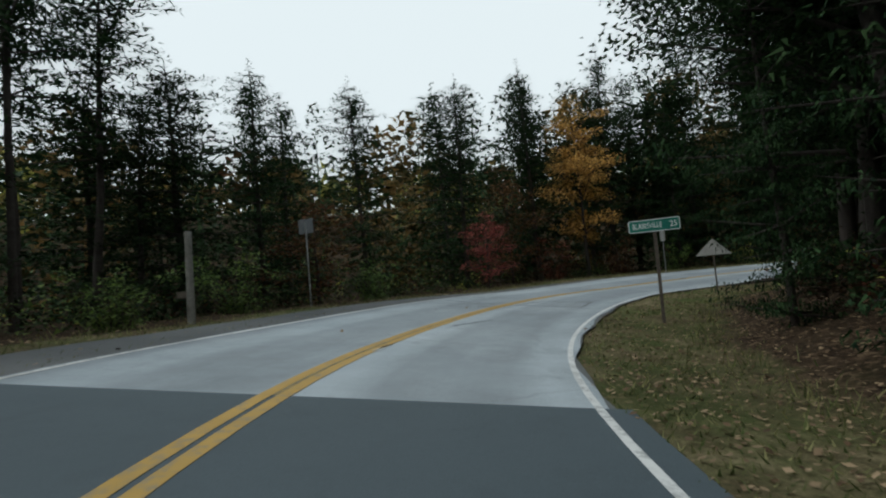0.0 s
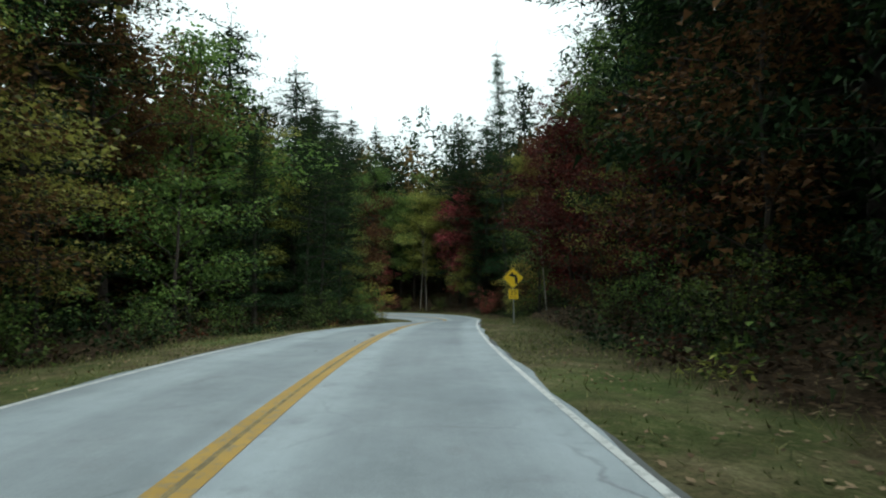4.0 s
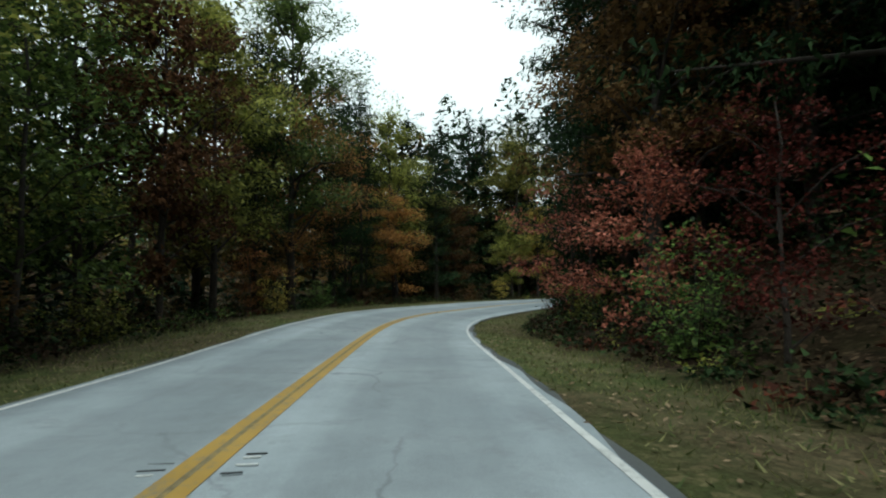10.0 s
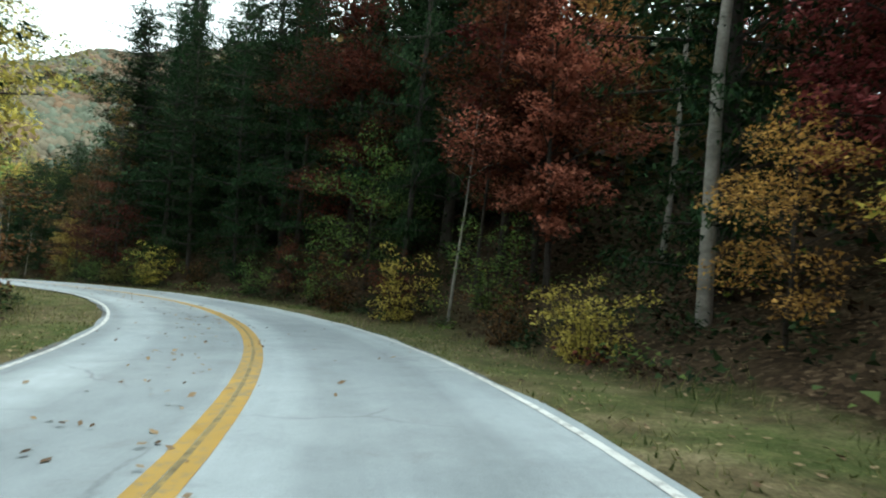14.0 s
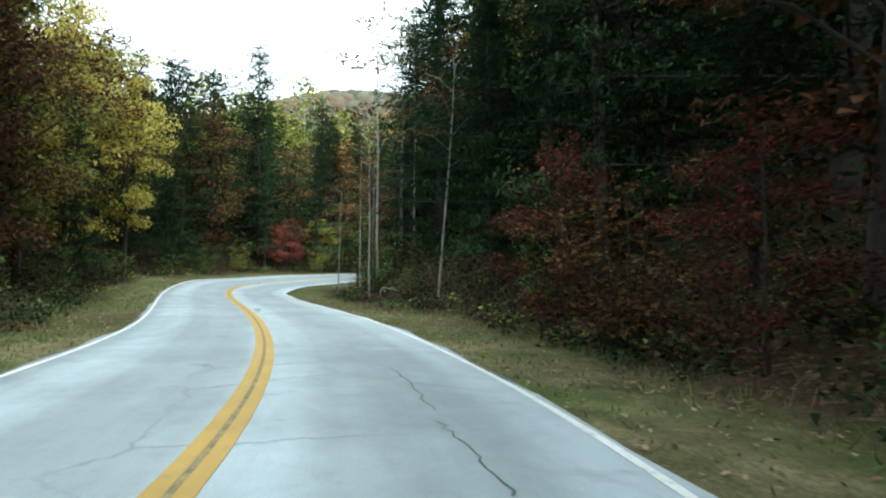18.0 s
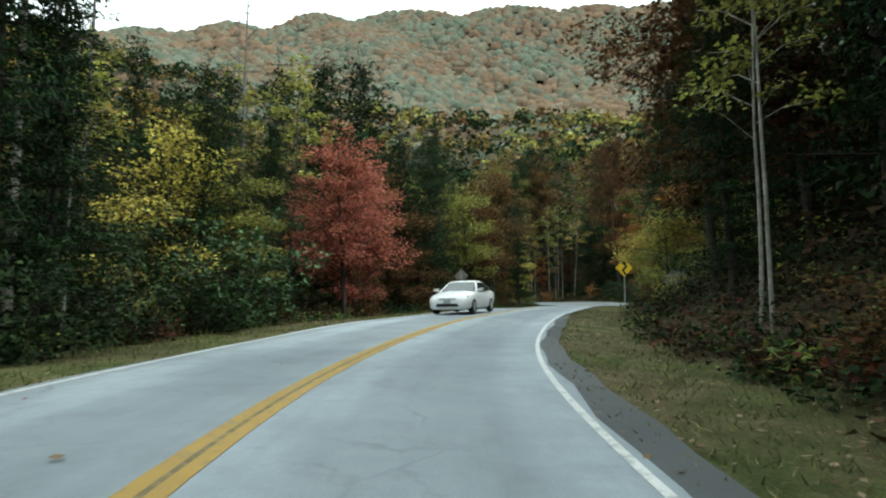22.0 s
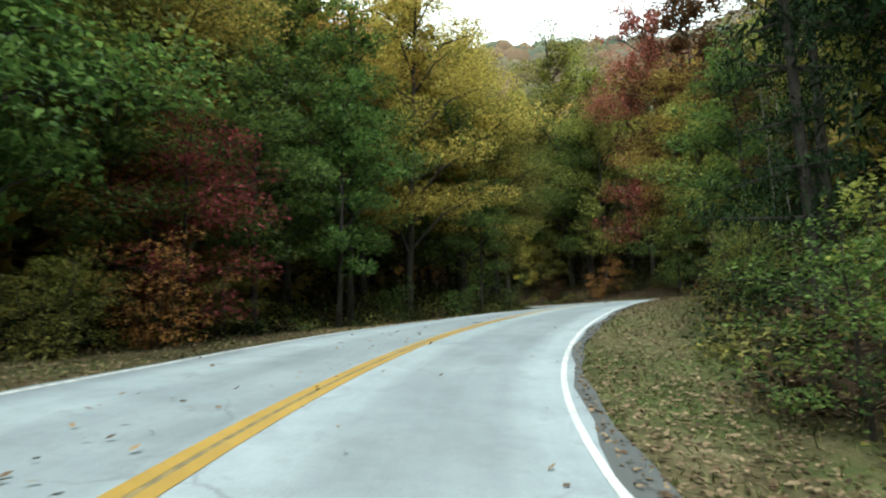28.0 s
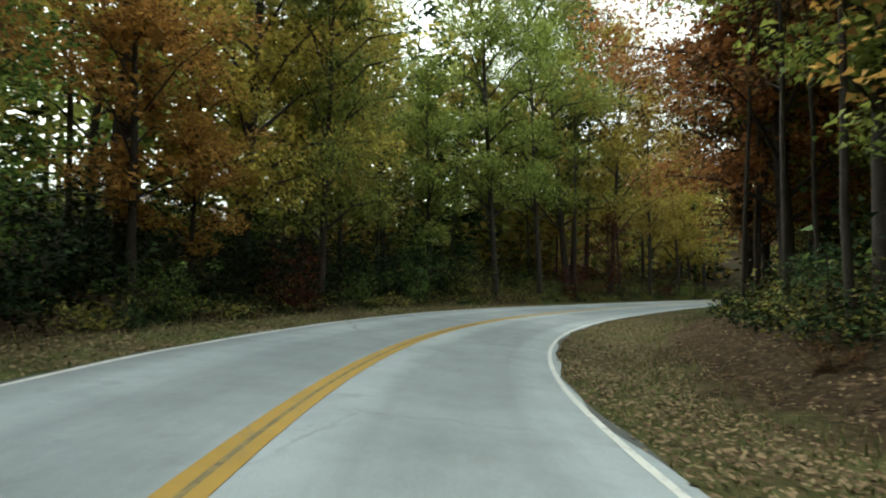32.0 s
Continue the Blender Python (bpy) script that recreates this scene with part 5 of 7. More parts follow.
plant("thin_tree", "olive", 648.5, 10.0, 19.2)
plant("broadleaf", "red", 652.9, 8.5, 9.9)
plant("pine", "pine", 660.9, 10.0, 13.1)
plant("understory", "olive", 606.6, -8.6, 5.0)
plant("thin_tree", "rust", 622.9, 8.0, 12.7)
plant("thin_tree", "olive", 650.4, 12.0, 17.6)
plant("thin_tree", "olive", 646.7, 12.0, 17.1)
plant("pine", "pine", 634.4, 8.0, 13.9)
plant("broadleaf", "olive", 642.5, 8.0, 6.2)
plant("pine", "pine", 664.1, 9.0, 14.4)
plant("understory", "yellow", 623.9, -6.5, 4.6)
plant("broadleaf", "olive", 718.0, -9.0, 25.0)
plant("pale_tree", "olive", 620.4, 6.5, 9.0)
plant("understory", "yellow", 640.6, 9.0, 7.5)
plant("laurel", "laurel", 640.6, 6.5, 3.8)
plant("laurel", "laurel", 636.8, 6.5, 3.0)
plant("broadleaf", "red", 648.7, 7.0, 9.6)
plant("broadleaf", "rust", 701.4, -8.0, 25.0)
plant("pale_tree", "olive", 634.3, -7.0, 9.0)
plant("pale_tree", "olive", 636.4, -7.5, 9.0)
plant("pale_tree", "olive", 636.1, 8.0, 9.5)
plant("understory", "red", 693.3, -9.0, 7.5)
plant("understory", "yellow", 662.5, -7.0, 6.6)
plant("pine", "pine", 695.7, -9.5, 23.8)
plant("pine", "pine", 666.5, -8.0, 15.4)
plant("pine", "pine", 660.5, 7.0, 14.0)
plant("broadleaf", "rust", 692.0, 10.0, 19.4)
plant("broadleaf", "orange", 705.3, -14.0, 13.8)
plant("pine", "pine", 688.0, -8.5, 15.0)
plant("broadleaf", "orange", 663.1, -7.5, 7.1)
plant("understory", "yellow", 661.2, -7.0, 5.1)
plant("broadleaf", "olive", 668.6, -7.0, 5.5)
plant("understory", "green", 661.0, -6.2, 2.2)
plant("understory", "olive", 658.5, -6.2, 2.2)
plant("broadleaf", "rust", 673.8, 7.5, 13.6)
plant("broadleaf", "olive", 666.2, 7.0, 10.2)
plant("pine", "pine", 686.6, 8.0, 16.1)
plant("broadleaf", "yellow", 695.0, 8.0, 9.9)
plant("pale_tree", "olive", 711.9, -9.0, 14.7)
plant("laurel", "laurel", 699.2, -7.0, 2.3)
plant("laurel", "laurel", 691.6, -6.5, 2.0)
plant("laurel", "laurel", 704.3, -7.5, 1.6)
plant("broadleaf", "rust", 714.4, -14.0, 21.2)
plant("pine", "pine", 680.8, 7.0, 10.8)
plant("broadleaf", "laurel", 684.0, -7.5, 5.5)
plant("pale_tree", "olive", 677.3, -7.5, 9.9)
plant("broadleaf", "yellow", 720.8, -14.0, 16.8)
plant("broadleaf", "orange", 723.4, -13.0, 8.3)
plant("pale_tree", "olive", 710.8, -9.0, 14.8)
plant("pale_tree", "olive", 716.3, -10.0, 15.2)
plant("broadleaf", "orange", 698.2, -8.0, 11.6)
plant("understory", "green", 688.8, -6.5, 4.7)
plant("laurel", "laurel", 699.0, -6.0, 2.7)
plant("laurel", "laurel", 693.6, -6.0, 2.8)
plant("laurel", "laurel", 690.6, -6.0, 2.3)
plant("laurel", "laurel", 697.3, -6.0, 2.6)
plant("laurel", "laurel", 696.3, -6.0, 2.7)
plant("laurel", "laurel", 701.9, -6.5, 1.9)
plant("pale_tree", "yellow", 713.9, -8.5, 14.7)
plant("pale_tree", "yellow", 708.1, -8.0, 12.7)
plant("pale_tree", "olive", 718.4, -9.0, 14.6)
plant("pale_tree", "olive", 721.7, -9.0, 13.6)
plant("thin_tree", "olive", 723.7, -9.0, 13.5)
plant("understory", "orange", 704.3, -6.5, 2.6)
plant("pale_tree", "olive", 719.6, -8.0, 11.2)
plant("pale_tree", "olive", 717.3, -8.0, 10.4)
plant("pale_tree", "olive", 712.9, -7.0, 9.9)
plant("pale_tree", "olive", 710.3, -7.5, 9.0)
plant("pale_tree", "rust", 709.1, -7.0, 9.0)
plant("thin_tree", "rust", 708.0, -7.5, 9.0)
plant("broadleaf", "olive", 724.7, -9.0, 10.7)
plant("broadleaf", "orange", 712.6, -9.0, 6.6)
plant("broadleaf", "rust", 709.3, -9.0, 5.5)
plant("shrub", "yellow", 715.6, -6.0, 1.0)
plant("shrub", "orange", 710.7, -6.0, 1.7)
plant("broadleaf", "yellow", 743.4, -8.0, 12.3)
plant("broadleaf", "olive", 735.9, -8.5, 10.4)
plant("broadleaf", "rust", 767.1, -9.0, 11.7)
plant("broadleaf", "olive", 753.1, -9.0, 12.5)
plant("shrub", "yellow", 737.7, -6.0, 1.2)
plant("understory", "olive", 659.8, -7.3, 5.6)
plant("understory", "green", 663.6, -7.2, 5.2)
plant("understory", "olive", 667.0, -7.0, 4.6)
plant("broadleaf", "orange", 669.5, -9.5, 11.0)
plant("broadleaf", "yellow", 846.0, 9.0, 32.0)
plant("broadleaf", "yellow", 838.0, 8.5, 29.0)
plant("broadleaf", "red", 833.4, -9.5, 32.0)
plant("broadleaf", "rust", 828.0, -10.5, 30.0)
plant("broadleaf", "orange", 859.9, -8.2, 14.0)
plant("tall_pine", "pine", 856.6, -8.8, 24.0, wide=1.3)
plant("tall_pine", "pine", 852.6, -9.0, 25.0, wide=1.2)
plant("thin_tree", "lime", 852.5, -7.9, 16.0)
plant("thin_tree", "olive", 850.6, -8.4, 17.0)
plant("thin_tree", "rust", 858.3, -9.6, 16.0)
plant("understory", "maroon", 720.7, -7.0, 2.8)
plant("pine", "pine", 726.5, -7.5, 8.9)
plant("shrub", "yellow", 785.0, 5.8, 3.2)
plant("understory", "red", 792.3, 6.5, 6.5)
plant("broadleaf", "green", 800.4, 7.5, 15.1)
plant("broadleaf", "yellow", 818.1, 9.5, 22.8)
plant("broadleaf", "yellow", 848.7, -9.0, 27.0)
plant("broadleaf", "yellow", 775.2, -7.0, 5.5)
plant("broadleaf", "olive", 780.1, 7.0, 9.1)
plant("broadleaf", "green", 788.2, 7.5, 12.5)
plant("broadleaf", "yellow", 778.3, 6.5, 7.0)
plant("understory", "green", 776.7, -6.2, 2.3)
plant("understory", "orange", 792.3, 7.5, 5.8)
plant("shrub", "orange", 790.8, 5.6, 2.8)
plant("broadleaf", "green", 798.5, 6.5, 10.9)
plant("broadleaf", "green", 795.2, 7.0, 10.1)
plant("broadleaf", "olive", 838.2, -9.0, 29.0)
plant("broadleaf", "yellow", 827.7, -8.0, 21.3)
plant("understory", "green", 825.8, -6.5, 7.5)
plant("broadleaf", "olive", 824.2, -8.5, 15.4)
plant("understory", "olive", 804.5, -7.0, 3.1)
plant("understory", "green", 806.9, -7.0, 3.5)
plant("pale_tree", "rust", 807.1, -8.0, 9.0)
plant("pale_tree", "rust", 812.5, -9.0, 11.1)
plant("shrub", "orange", 837.4, -7.0, 3.2)
plant("shrub", "green", 820.3, -6.2, 3.2)
plant("broadleaf", "green", 812.9, 7.0, 9.4)
plant("broadleaf", "olive", 853.4, -10.0, 15.7)
plant("understory", "orange", 835.7, -7.5, 4.3)
plant("understory", "olive", 827.3, -7.0, 6.5)
plant("broadleaf", "orange", 863.2, -10.0, 9.9)
plant("broadleaf", "yellow", 846.1, -8.0, 9.2)
plant("thin_tree", "olive", 839.8, -8.0, 9.0)
plant("thin_tree", "olive", 838.5, -8.0, 9.0)
plant("thin_tree", "olive", 851.9, -9.0, 14.3)
plant("broadleaf", "olive", 843.8, -9.0, 8.5)
plant("thin_tree", "rust", 856.4, -8.5, 10.0)
plant("thin_tree", "olive", 851.1, -7.0, 9.0)
plant("broadleaf", "lime", 852.6, -7.5, 5.5)
plant("broadleaf", "olive", 871.8, -9.0, 13.2)
plant("shrub", "olive", 875.5, -6.0, 2.5)
plant("shrub", "olive", 872.5, -6.0, 2.9)
plant("broadleaf", "green", 883.3, -10.0, 14.0)
plant("shrub", "olive", 852.2, -5.8, 1.0)
plant("broadleaf", "green", 881.6, -8.0, 11.3)
plant("broadleaf", "olive", 874.7, -8.0, 7.7)
plant("broadleaf", "green", 892.1, -9.0, 13.3)
plant("broadleaf", "yellow", 914.2, -11.0, 19.7)
plant("shrub", "yellow", 883.9, -6.0, 3.2)
plant("shrub", "olive", 876.7, -6.0, 3.2)
plant("shrub", "olive", 873.1, -6.0, 3.2)
plant("shrub", "olive", 870.0, -6.0, 2.6)
plant("shrub", "olive", 890.5, -6.5, 2.0)
plant("shrub", "orange", 868.1, -5.8, 1.2)
plant("broadleaf", "yellow", 930.6, 9.0, 25.0)
plant("broadleaf", "orange", 918.1, 8.0, 18.3)
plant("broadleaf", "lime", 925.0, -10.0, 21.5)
plant("broadleaf", "green", 896.3, -8.0, 11.3)
plant("understory", "olive", 886.2, -6.5, 4.9)
plant("shrub", "olive", 881.7, -5.6, 2.1)
plant("broadleaf", "orange", 925.9, 8.5, 13.4)
plant("broadleaf", "yellow", 935.7, 11.0, 19.9)
plant("thin_tree", "olive", 915.4, -8.0, 13.4)
plant("thin_tree", "olive", 906.9, -7.5, 9.0)
plant("broadleaf", "orange", 927.3, 8.0, 8.5)
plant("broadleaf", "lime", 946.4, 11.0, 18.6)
plant("broadleaf", "olive", 939.6, 12.0, 15.9)
plant("understory", "laurel", 926.0, -9.0, 1.8)
plant("shrub", "rust", 921.5, -7.4, 0.7)
plant("broadleaf", "rust", 943.0, -8.5, 23.0)
plant("broadleaf", "orange", 937.0, -10.0, 24.0)
plant("broadleaf", "orange", 951.0, -8.5, 24.0)
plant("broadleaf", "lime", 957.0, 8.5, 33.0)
plant("broadleaf", "yellow", 979.0, 8.0, 30.0)
plant("thin_tree", "olive", 939.0, -9.0, 13.1)
plant("broadleaf", "green", 791.2, 8.0, 8.7)
plant("understory", "olive", 789.3, 6.0, 2.2)
plant("understory", "olive", 793.2, 6.0, 2.6)
plant("shrub", "olive", 788.6, 5.8, 1.9)
plant("broadleaf", "olive", 847.7, -14.0, 25.0)
plant("broadleaf", "green", 816.2, -8.0, 15.0)
plant("understory", "green", 786.2, -6.0, 2.5)
plant("shrub", "olive", 822.5, -5.8, 1.0)
plant("shrub", "olive", 819.9, -5.6, 1.0)
plant("shrub", "orange", 818.6, -5.6, 1.1)
plant("thin_tree", "olive", 826.3, -10.0, 10.9)
plant("thin_tree", "olive", 823.0, -10.0, 9.0)
plant("thin_tree", "olive", 826.2, -12.0, 10.7)
plant("shrub", "olive", 861.0, -5.8, 1.0)
plant("shrub", "olive", 857.4, -5.8, 1.0)
plant("shrub", "yellow", 854.6, -5.8, 1.0)
plant("shrub", "olive", 850.8, -5.6, 1.0)
plant("shrub", "lime", 865.1, -5.8, 1.3)
plant("shrub", "olive", 885.7, -5.8, 1.7)
plant("broadleaf", "olive", 887.1, -7.5, 5.9)
plant("broadleaf", "lime", 906.2, -9.0, 13.9)
plant("pine", "pine", 512.0, -9.0, 7.0)
plant("pine", "pine", 691.5, -10.0, 8.3)
plant("pine", "pine", 149.5, -10.0, 7.7)
plant("pine", "pine", 277.7, -9.0, 13.3)
plant("pine", "pine", 267.0, -9.0, 7.3)
plant("pine", "pine", 640.2, 14.0, 12.2)
plant("tall_pine", "pine", 644.6, 15.0, 15.5)
plant("pine", "pine", 649.8, 15.0, 17.2)
plant("tall_pine", "pine", 656.3, 17.0, 21.0)
plant("pine", "pine", 661.0, 17.0, 22.0)
plant("pine", "pine", 668.0, 17.0, 25.8)
plant("tall_pine", "pine", 650.7, 19.0, 19.3)
plant("broadleaf", "green", 841.0, -10.8, 24.0)
plant("broadleaf", "rust", 849.0, -12.8, 25.0)
plant("broadleaf", "orange", 848.0, -20.7, 25.0)
plant("broadleaf", "olive", 848.0, -26.9, 25.0)
plant("pine", "pine", 326.0, 15.9, 26.0)
plant("pine", "pine", 329.0, 17.0, 27.0)
plant("pine", "pine", 331.0, 16.7, 27.0)
plant("pine", "pine", 333.0, 16.4, 26.0)
plant("tall_pine", "pine", 320.0, 14.4, 25.0)
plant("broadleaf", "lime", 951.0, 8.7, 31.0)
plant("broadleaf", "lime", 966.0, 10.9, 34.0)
plant("broadleaf", "yellow", 971.0, 8.8, 33.0)

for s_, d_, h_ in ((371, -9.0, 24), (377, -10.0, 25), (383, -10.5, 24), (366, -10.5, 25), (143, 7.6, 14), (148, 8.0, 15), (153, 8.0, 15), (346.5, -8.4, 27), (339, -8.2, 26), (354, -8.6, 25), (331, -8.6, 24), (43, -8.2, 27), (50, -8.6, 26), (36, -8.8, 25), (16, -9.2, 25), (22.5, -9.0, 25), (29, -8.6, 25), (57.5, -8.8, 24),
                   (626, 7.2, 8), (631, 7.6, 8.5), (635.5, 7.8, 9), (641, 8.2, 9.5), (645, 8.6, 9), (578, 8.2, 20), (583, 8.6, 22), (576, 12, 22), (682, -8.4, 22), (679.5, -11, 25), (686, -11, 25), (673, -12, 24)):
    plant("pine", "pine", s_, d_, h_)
for s_, d_, h_ in ((571.5, 6.2, 1.7), (574, 6.0, 1.9), (577, 6.1, 1.6), (580.5, 6.2, 1.8), (584, 6.0, 1.5), (588, 6.3, 1.6), (629, 6.0, 2.0), (633, 5.9, 2.2), (638.5, 6.0, 2.4)):
    plant("laurel", "thicket", s_, d_, h_)
for s_, d_, h_ in ((586, 13, 21), (590, 16, 23), (594, 12, 20), (599, 15, 22), (603, 18, 24), (606, 13, 21), (611, 16, 23), (615, 12, 19), (620, 15, 22), (624, 19, 24), (629, 13, 20), (633, 17, 22), (638, 12, 19),
                   (642, 16, 21), (646, 20, 23), (650, 14, 19), (655, 18, 21), (627, 10, 16), (609, 10, 17), (597, 9.5, 17), (545, -9, 14), (548, -11, 16)):
    plant_bare(s_, d_, h_)
forest()
# dark conifers added to close the gaps the camera sees behind
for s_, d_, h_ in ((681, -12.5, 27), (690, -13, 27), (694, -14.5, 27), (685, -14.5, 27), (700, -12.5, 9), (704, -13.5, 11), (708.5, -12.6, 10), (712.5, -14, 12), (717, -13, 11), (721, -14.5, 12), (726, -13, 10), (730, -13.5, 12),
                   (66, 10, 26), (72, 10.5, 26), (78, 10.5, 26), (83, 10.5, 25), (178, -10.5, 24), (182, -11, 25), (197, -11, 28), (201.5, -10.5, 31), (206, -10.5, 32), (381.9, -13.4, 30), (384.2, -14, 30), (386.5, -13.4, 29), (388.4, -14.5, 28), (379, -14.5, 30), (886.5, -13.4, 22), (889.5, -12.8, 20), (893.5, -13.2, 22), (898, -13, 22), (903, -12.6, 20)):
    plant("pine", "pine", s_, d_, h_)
# bushes in the dark leaf tone that imitates shade
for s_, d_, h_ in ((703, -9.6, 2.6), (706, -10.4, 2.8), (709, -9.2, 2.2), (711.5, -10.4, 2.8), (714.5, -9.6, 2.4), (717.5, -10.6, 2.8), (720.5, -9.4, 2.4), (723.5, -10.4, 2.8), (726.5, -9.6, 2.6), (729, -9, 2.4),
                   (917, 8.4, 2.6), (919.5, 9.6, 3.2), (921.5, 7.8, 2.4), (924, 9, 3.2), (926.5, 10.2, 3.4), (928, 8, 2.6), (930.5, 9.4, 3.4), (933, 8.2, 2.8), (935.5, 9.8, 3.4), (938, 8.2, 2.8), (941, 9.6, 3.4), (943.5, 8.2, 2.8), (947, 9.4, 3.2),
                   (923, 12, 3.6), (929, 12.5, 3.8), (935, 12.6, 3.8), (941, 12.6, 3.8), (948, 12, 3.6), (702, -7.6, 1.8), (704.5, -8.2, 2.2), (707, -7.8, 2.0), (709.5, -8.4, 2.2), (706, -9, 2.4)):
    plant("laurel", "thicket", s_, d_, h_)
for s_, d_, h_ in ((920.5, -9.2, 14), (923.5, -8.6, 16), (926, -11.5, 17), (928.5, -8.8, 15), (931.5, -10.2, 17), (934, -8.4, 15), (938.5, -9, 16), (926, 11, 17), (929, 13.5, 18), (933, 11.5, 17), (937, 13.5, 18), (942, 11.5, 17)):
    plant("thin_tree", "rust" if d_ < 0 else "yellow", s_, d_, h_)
# dark crowns added to fill unlit forest and hide sky from the camera
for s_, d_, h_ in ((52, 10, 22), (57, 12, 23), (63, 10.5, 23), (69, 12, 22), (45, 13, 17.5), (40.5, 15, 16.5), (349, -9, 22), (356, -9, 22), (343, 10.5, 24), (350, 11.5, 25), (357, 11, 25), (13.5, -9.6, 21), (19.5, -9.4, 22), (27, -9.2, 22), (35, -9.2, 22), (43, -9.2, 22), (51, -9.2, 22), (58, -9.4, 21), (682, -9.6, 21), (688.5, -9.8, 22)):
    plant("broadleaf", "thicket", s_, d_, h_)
plant("tall_pine", "pine", 924.6, -9.6, 24.0)
plant("understory", "red", 890.2, -6.0, 3.0)
for s_, d_, h_ in ((843, -11, 36), (851, -10.5, 38), (855, 9.5, 36)):
    plant("broadleaf", "olive", s_, d_, h_)
plant("broadleaf", "olive", 730.0, -8.6, 22.0)
plant("broadleaf", "olive", 724.5, -8.8, 20.0)


# ---- the woods farther off, the hills, grass and fallen leaves ----
def fast_mesh(name, verts, faces, mat, smooth=False):
    """A mesh from arrays; all faces with the same number of corners."""
    me = bpy.data.meshes.new(name)
    n, k = faces.shape
    me.vertices.add(len(verts))
    me.vertices.foreach_set("co", verts.astype(np.float32).ravel())
    me.loops.add(n * k)
    me.loops.foreach_set("vertex_index", faces.astype(np.int32).ravel())
    me.polygons.add(n)
    me.polygons.foreach_set("loop_start", np.arange(0, n * k, k, dtype=np.int32))
    me.materials.append(mat)
    if smooth:
        me.polygons.foreach_set("use_smooth", np.ones(n, dtype=bool))
    me.update(calc_edges=True)
    me.validate()
    return me


def lite_tree(seed, h, spread, base, n, size, cone):
    """Coarse leaf masses of a far tree, as arrays of triangles, with a three-sided trunk."""
    rng = np.random.default_rng(seed)
    u = rng.uniform(base, 1.0, n)
    r = spread * ((1 - (u - base) / (1 - base)) ** 0.5 if cone else np.sin(np.pi * np.clip((u - base) / (1 - base) * 0.9 + 0.08, 0, 1)) ** 0.6)
    a = rng.uniform(0, 6.283, n)
    q = np.sqrt(rng.uniform(0.15, 1, n)) * r * (1 + 0.3 * np.sin(3 * a + 9 * u))
    c = np.stack([np.cos(a) * q, np.sin(a) * q, u * h], 1)
    v, f = sprays(rng, c, c * (1, 1, 0.2), (size * (0.4 + 0.6 * (1 - u) ** 0.5))[:, None] if cone else size, 0.5, 0.1 if cone else 0.0, 0.5 if cone else 0.75)
    w = 0.012 * h
    tv = np.array([(w, 0, -1), (-w / 2, w, -1), (-w / 2, -w, -1), (0, 0, h * 0.95)])
    tf = np.array([(0, 1, 3), (1, 2, 3), (2, 0, 3)]) + len(v)
    return np.concatenate([v, tv]), np.concatenate([f, tf])


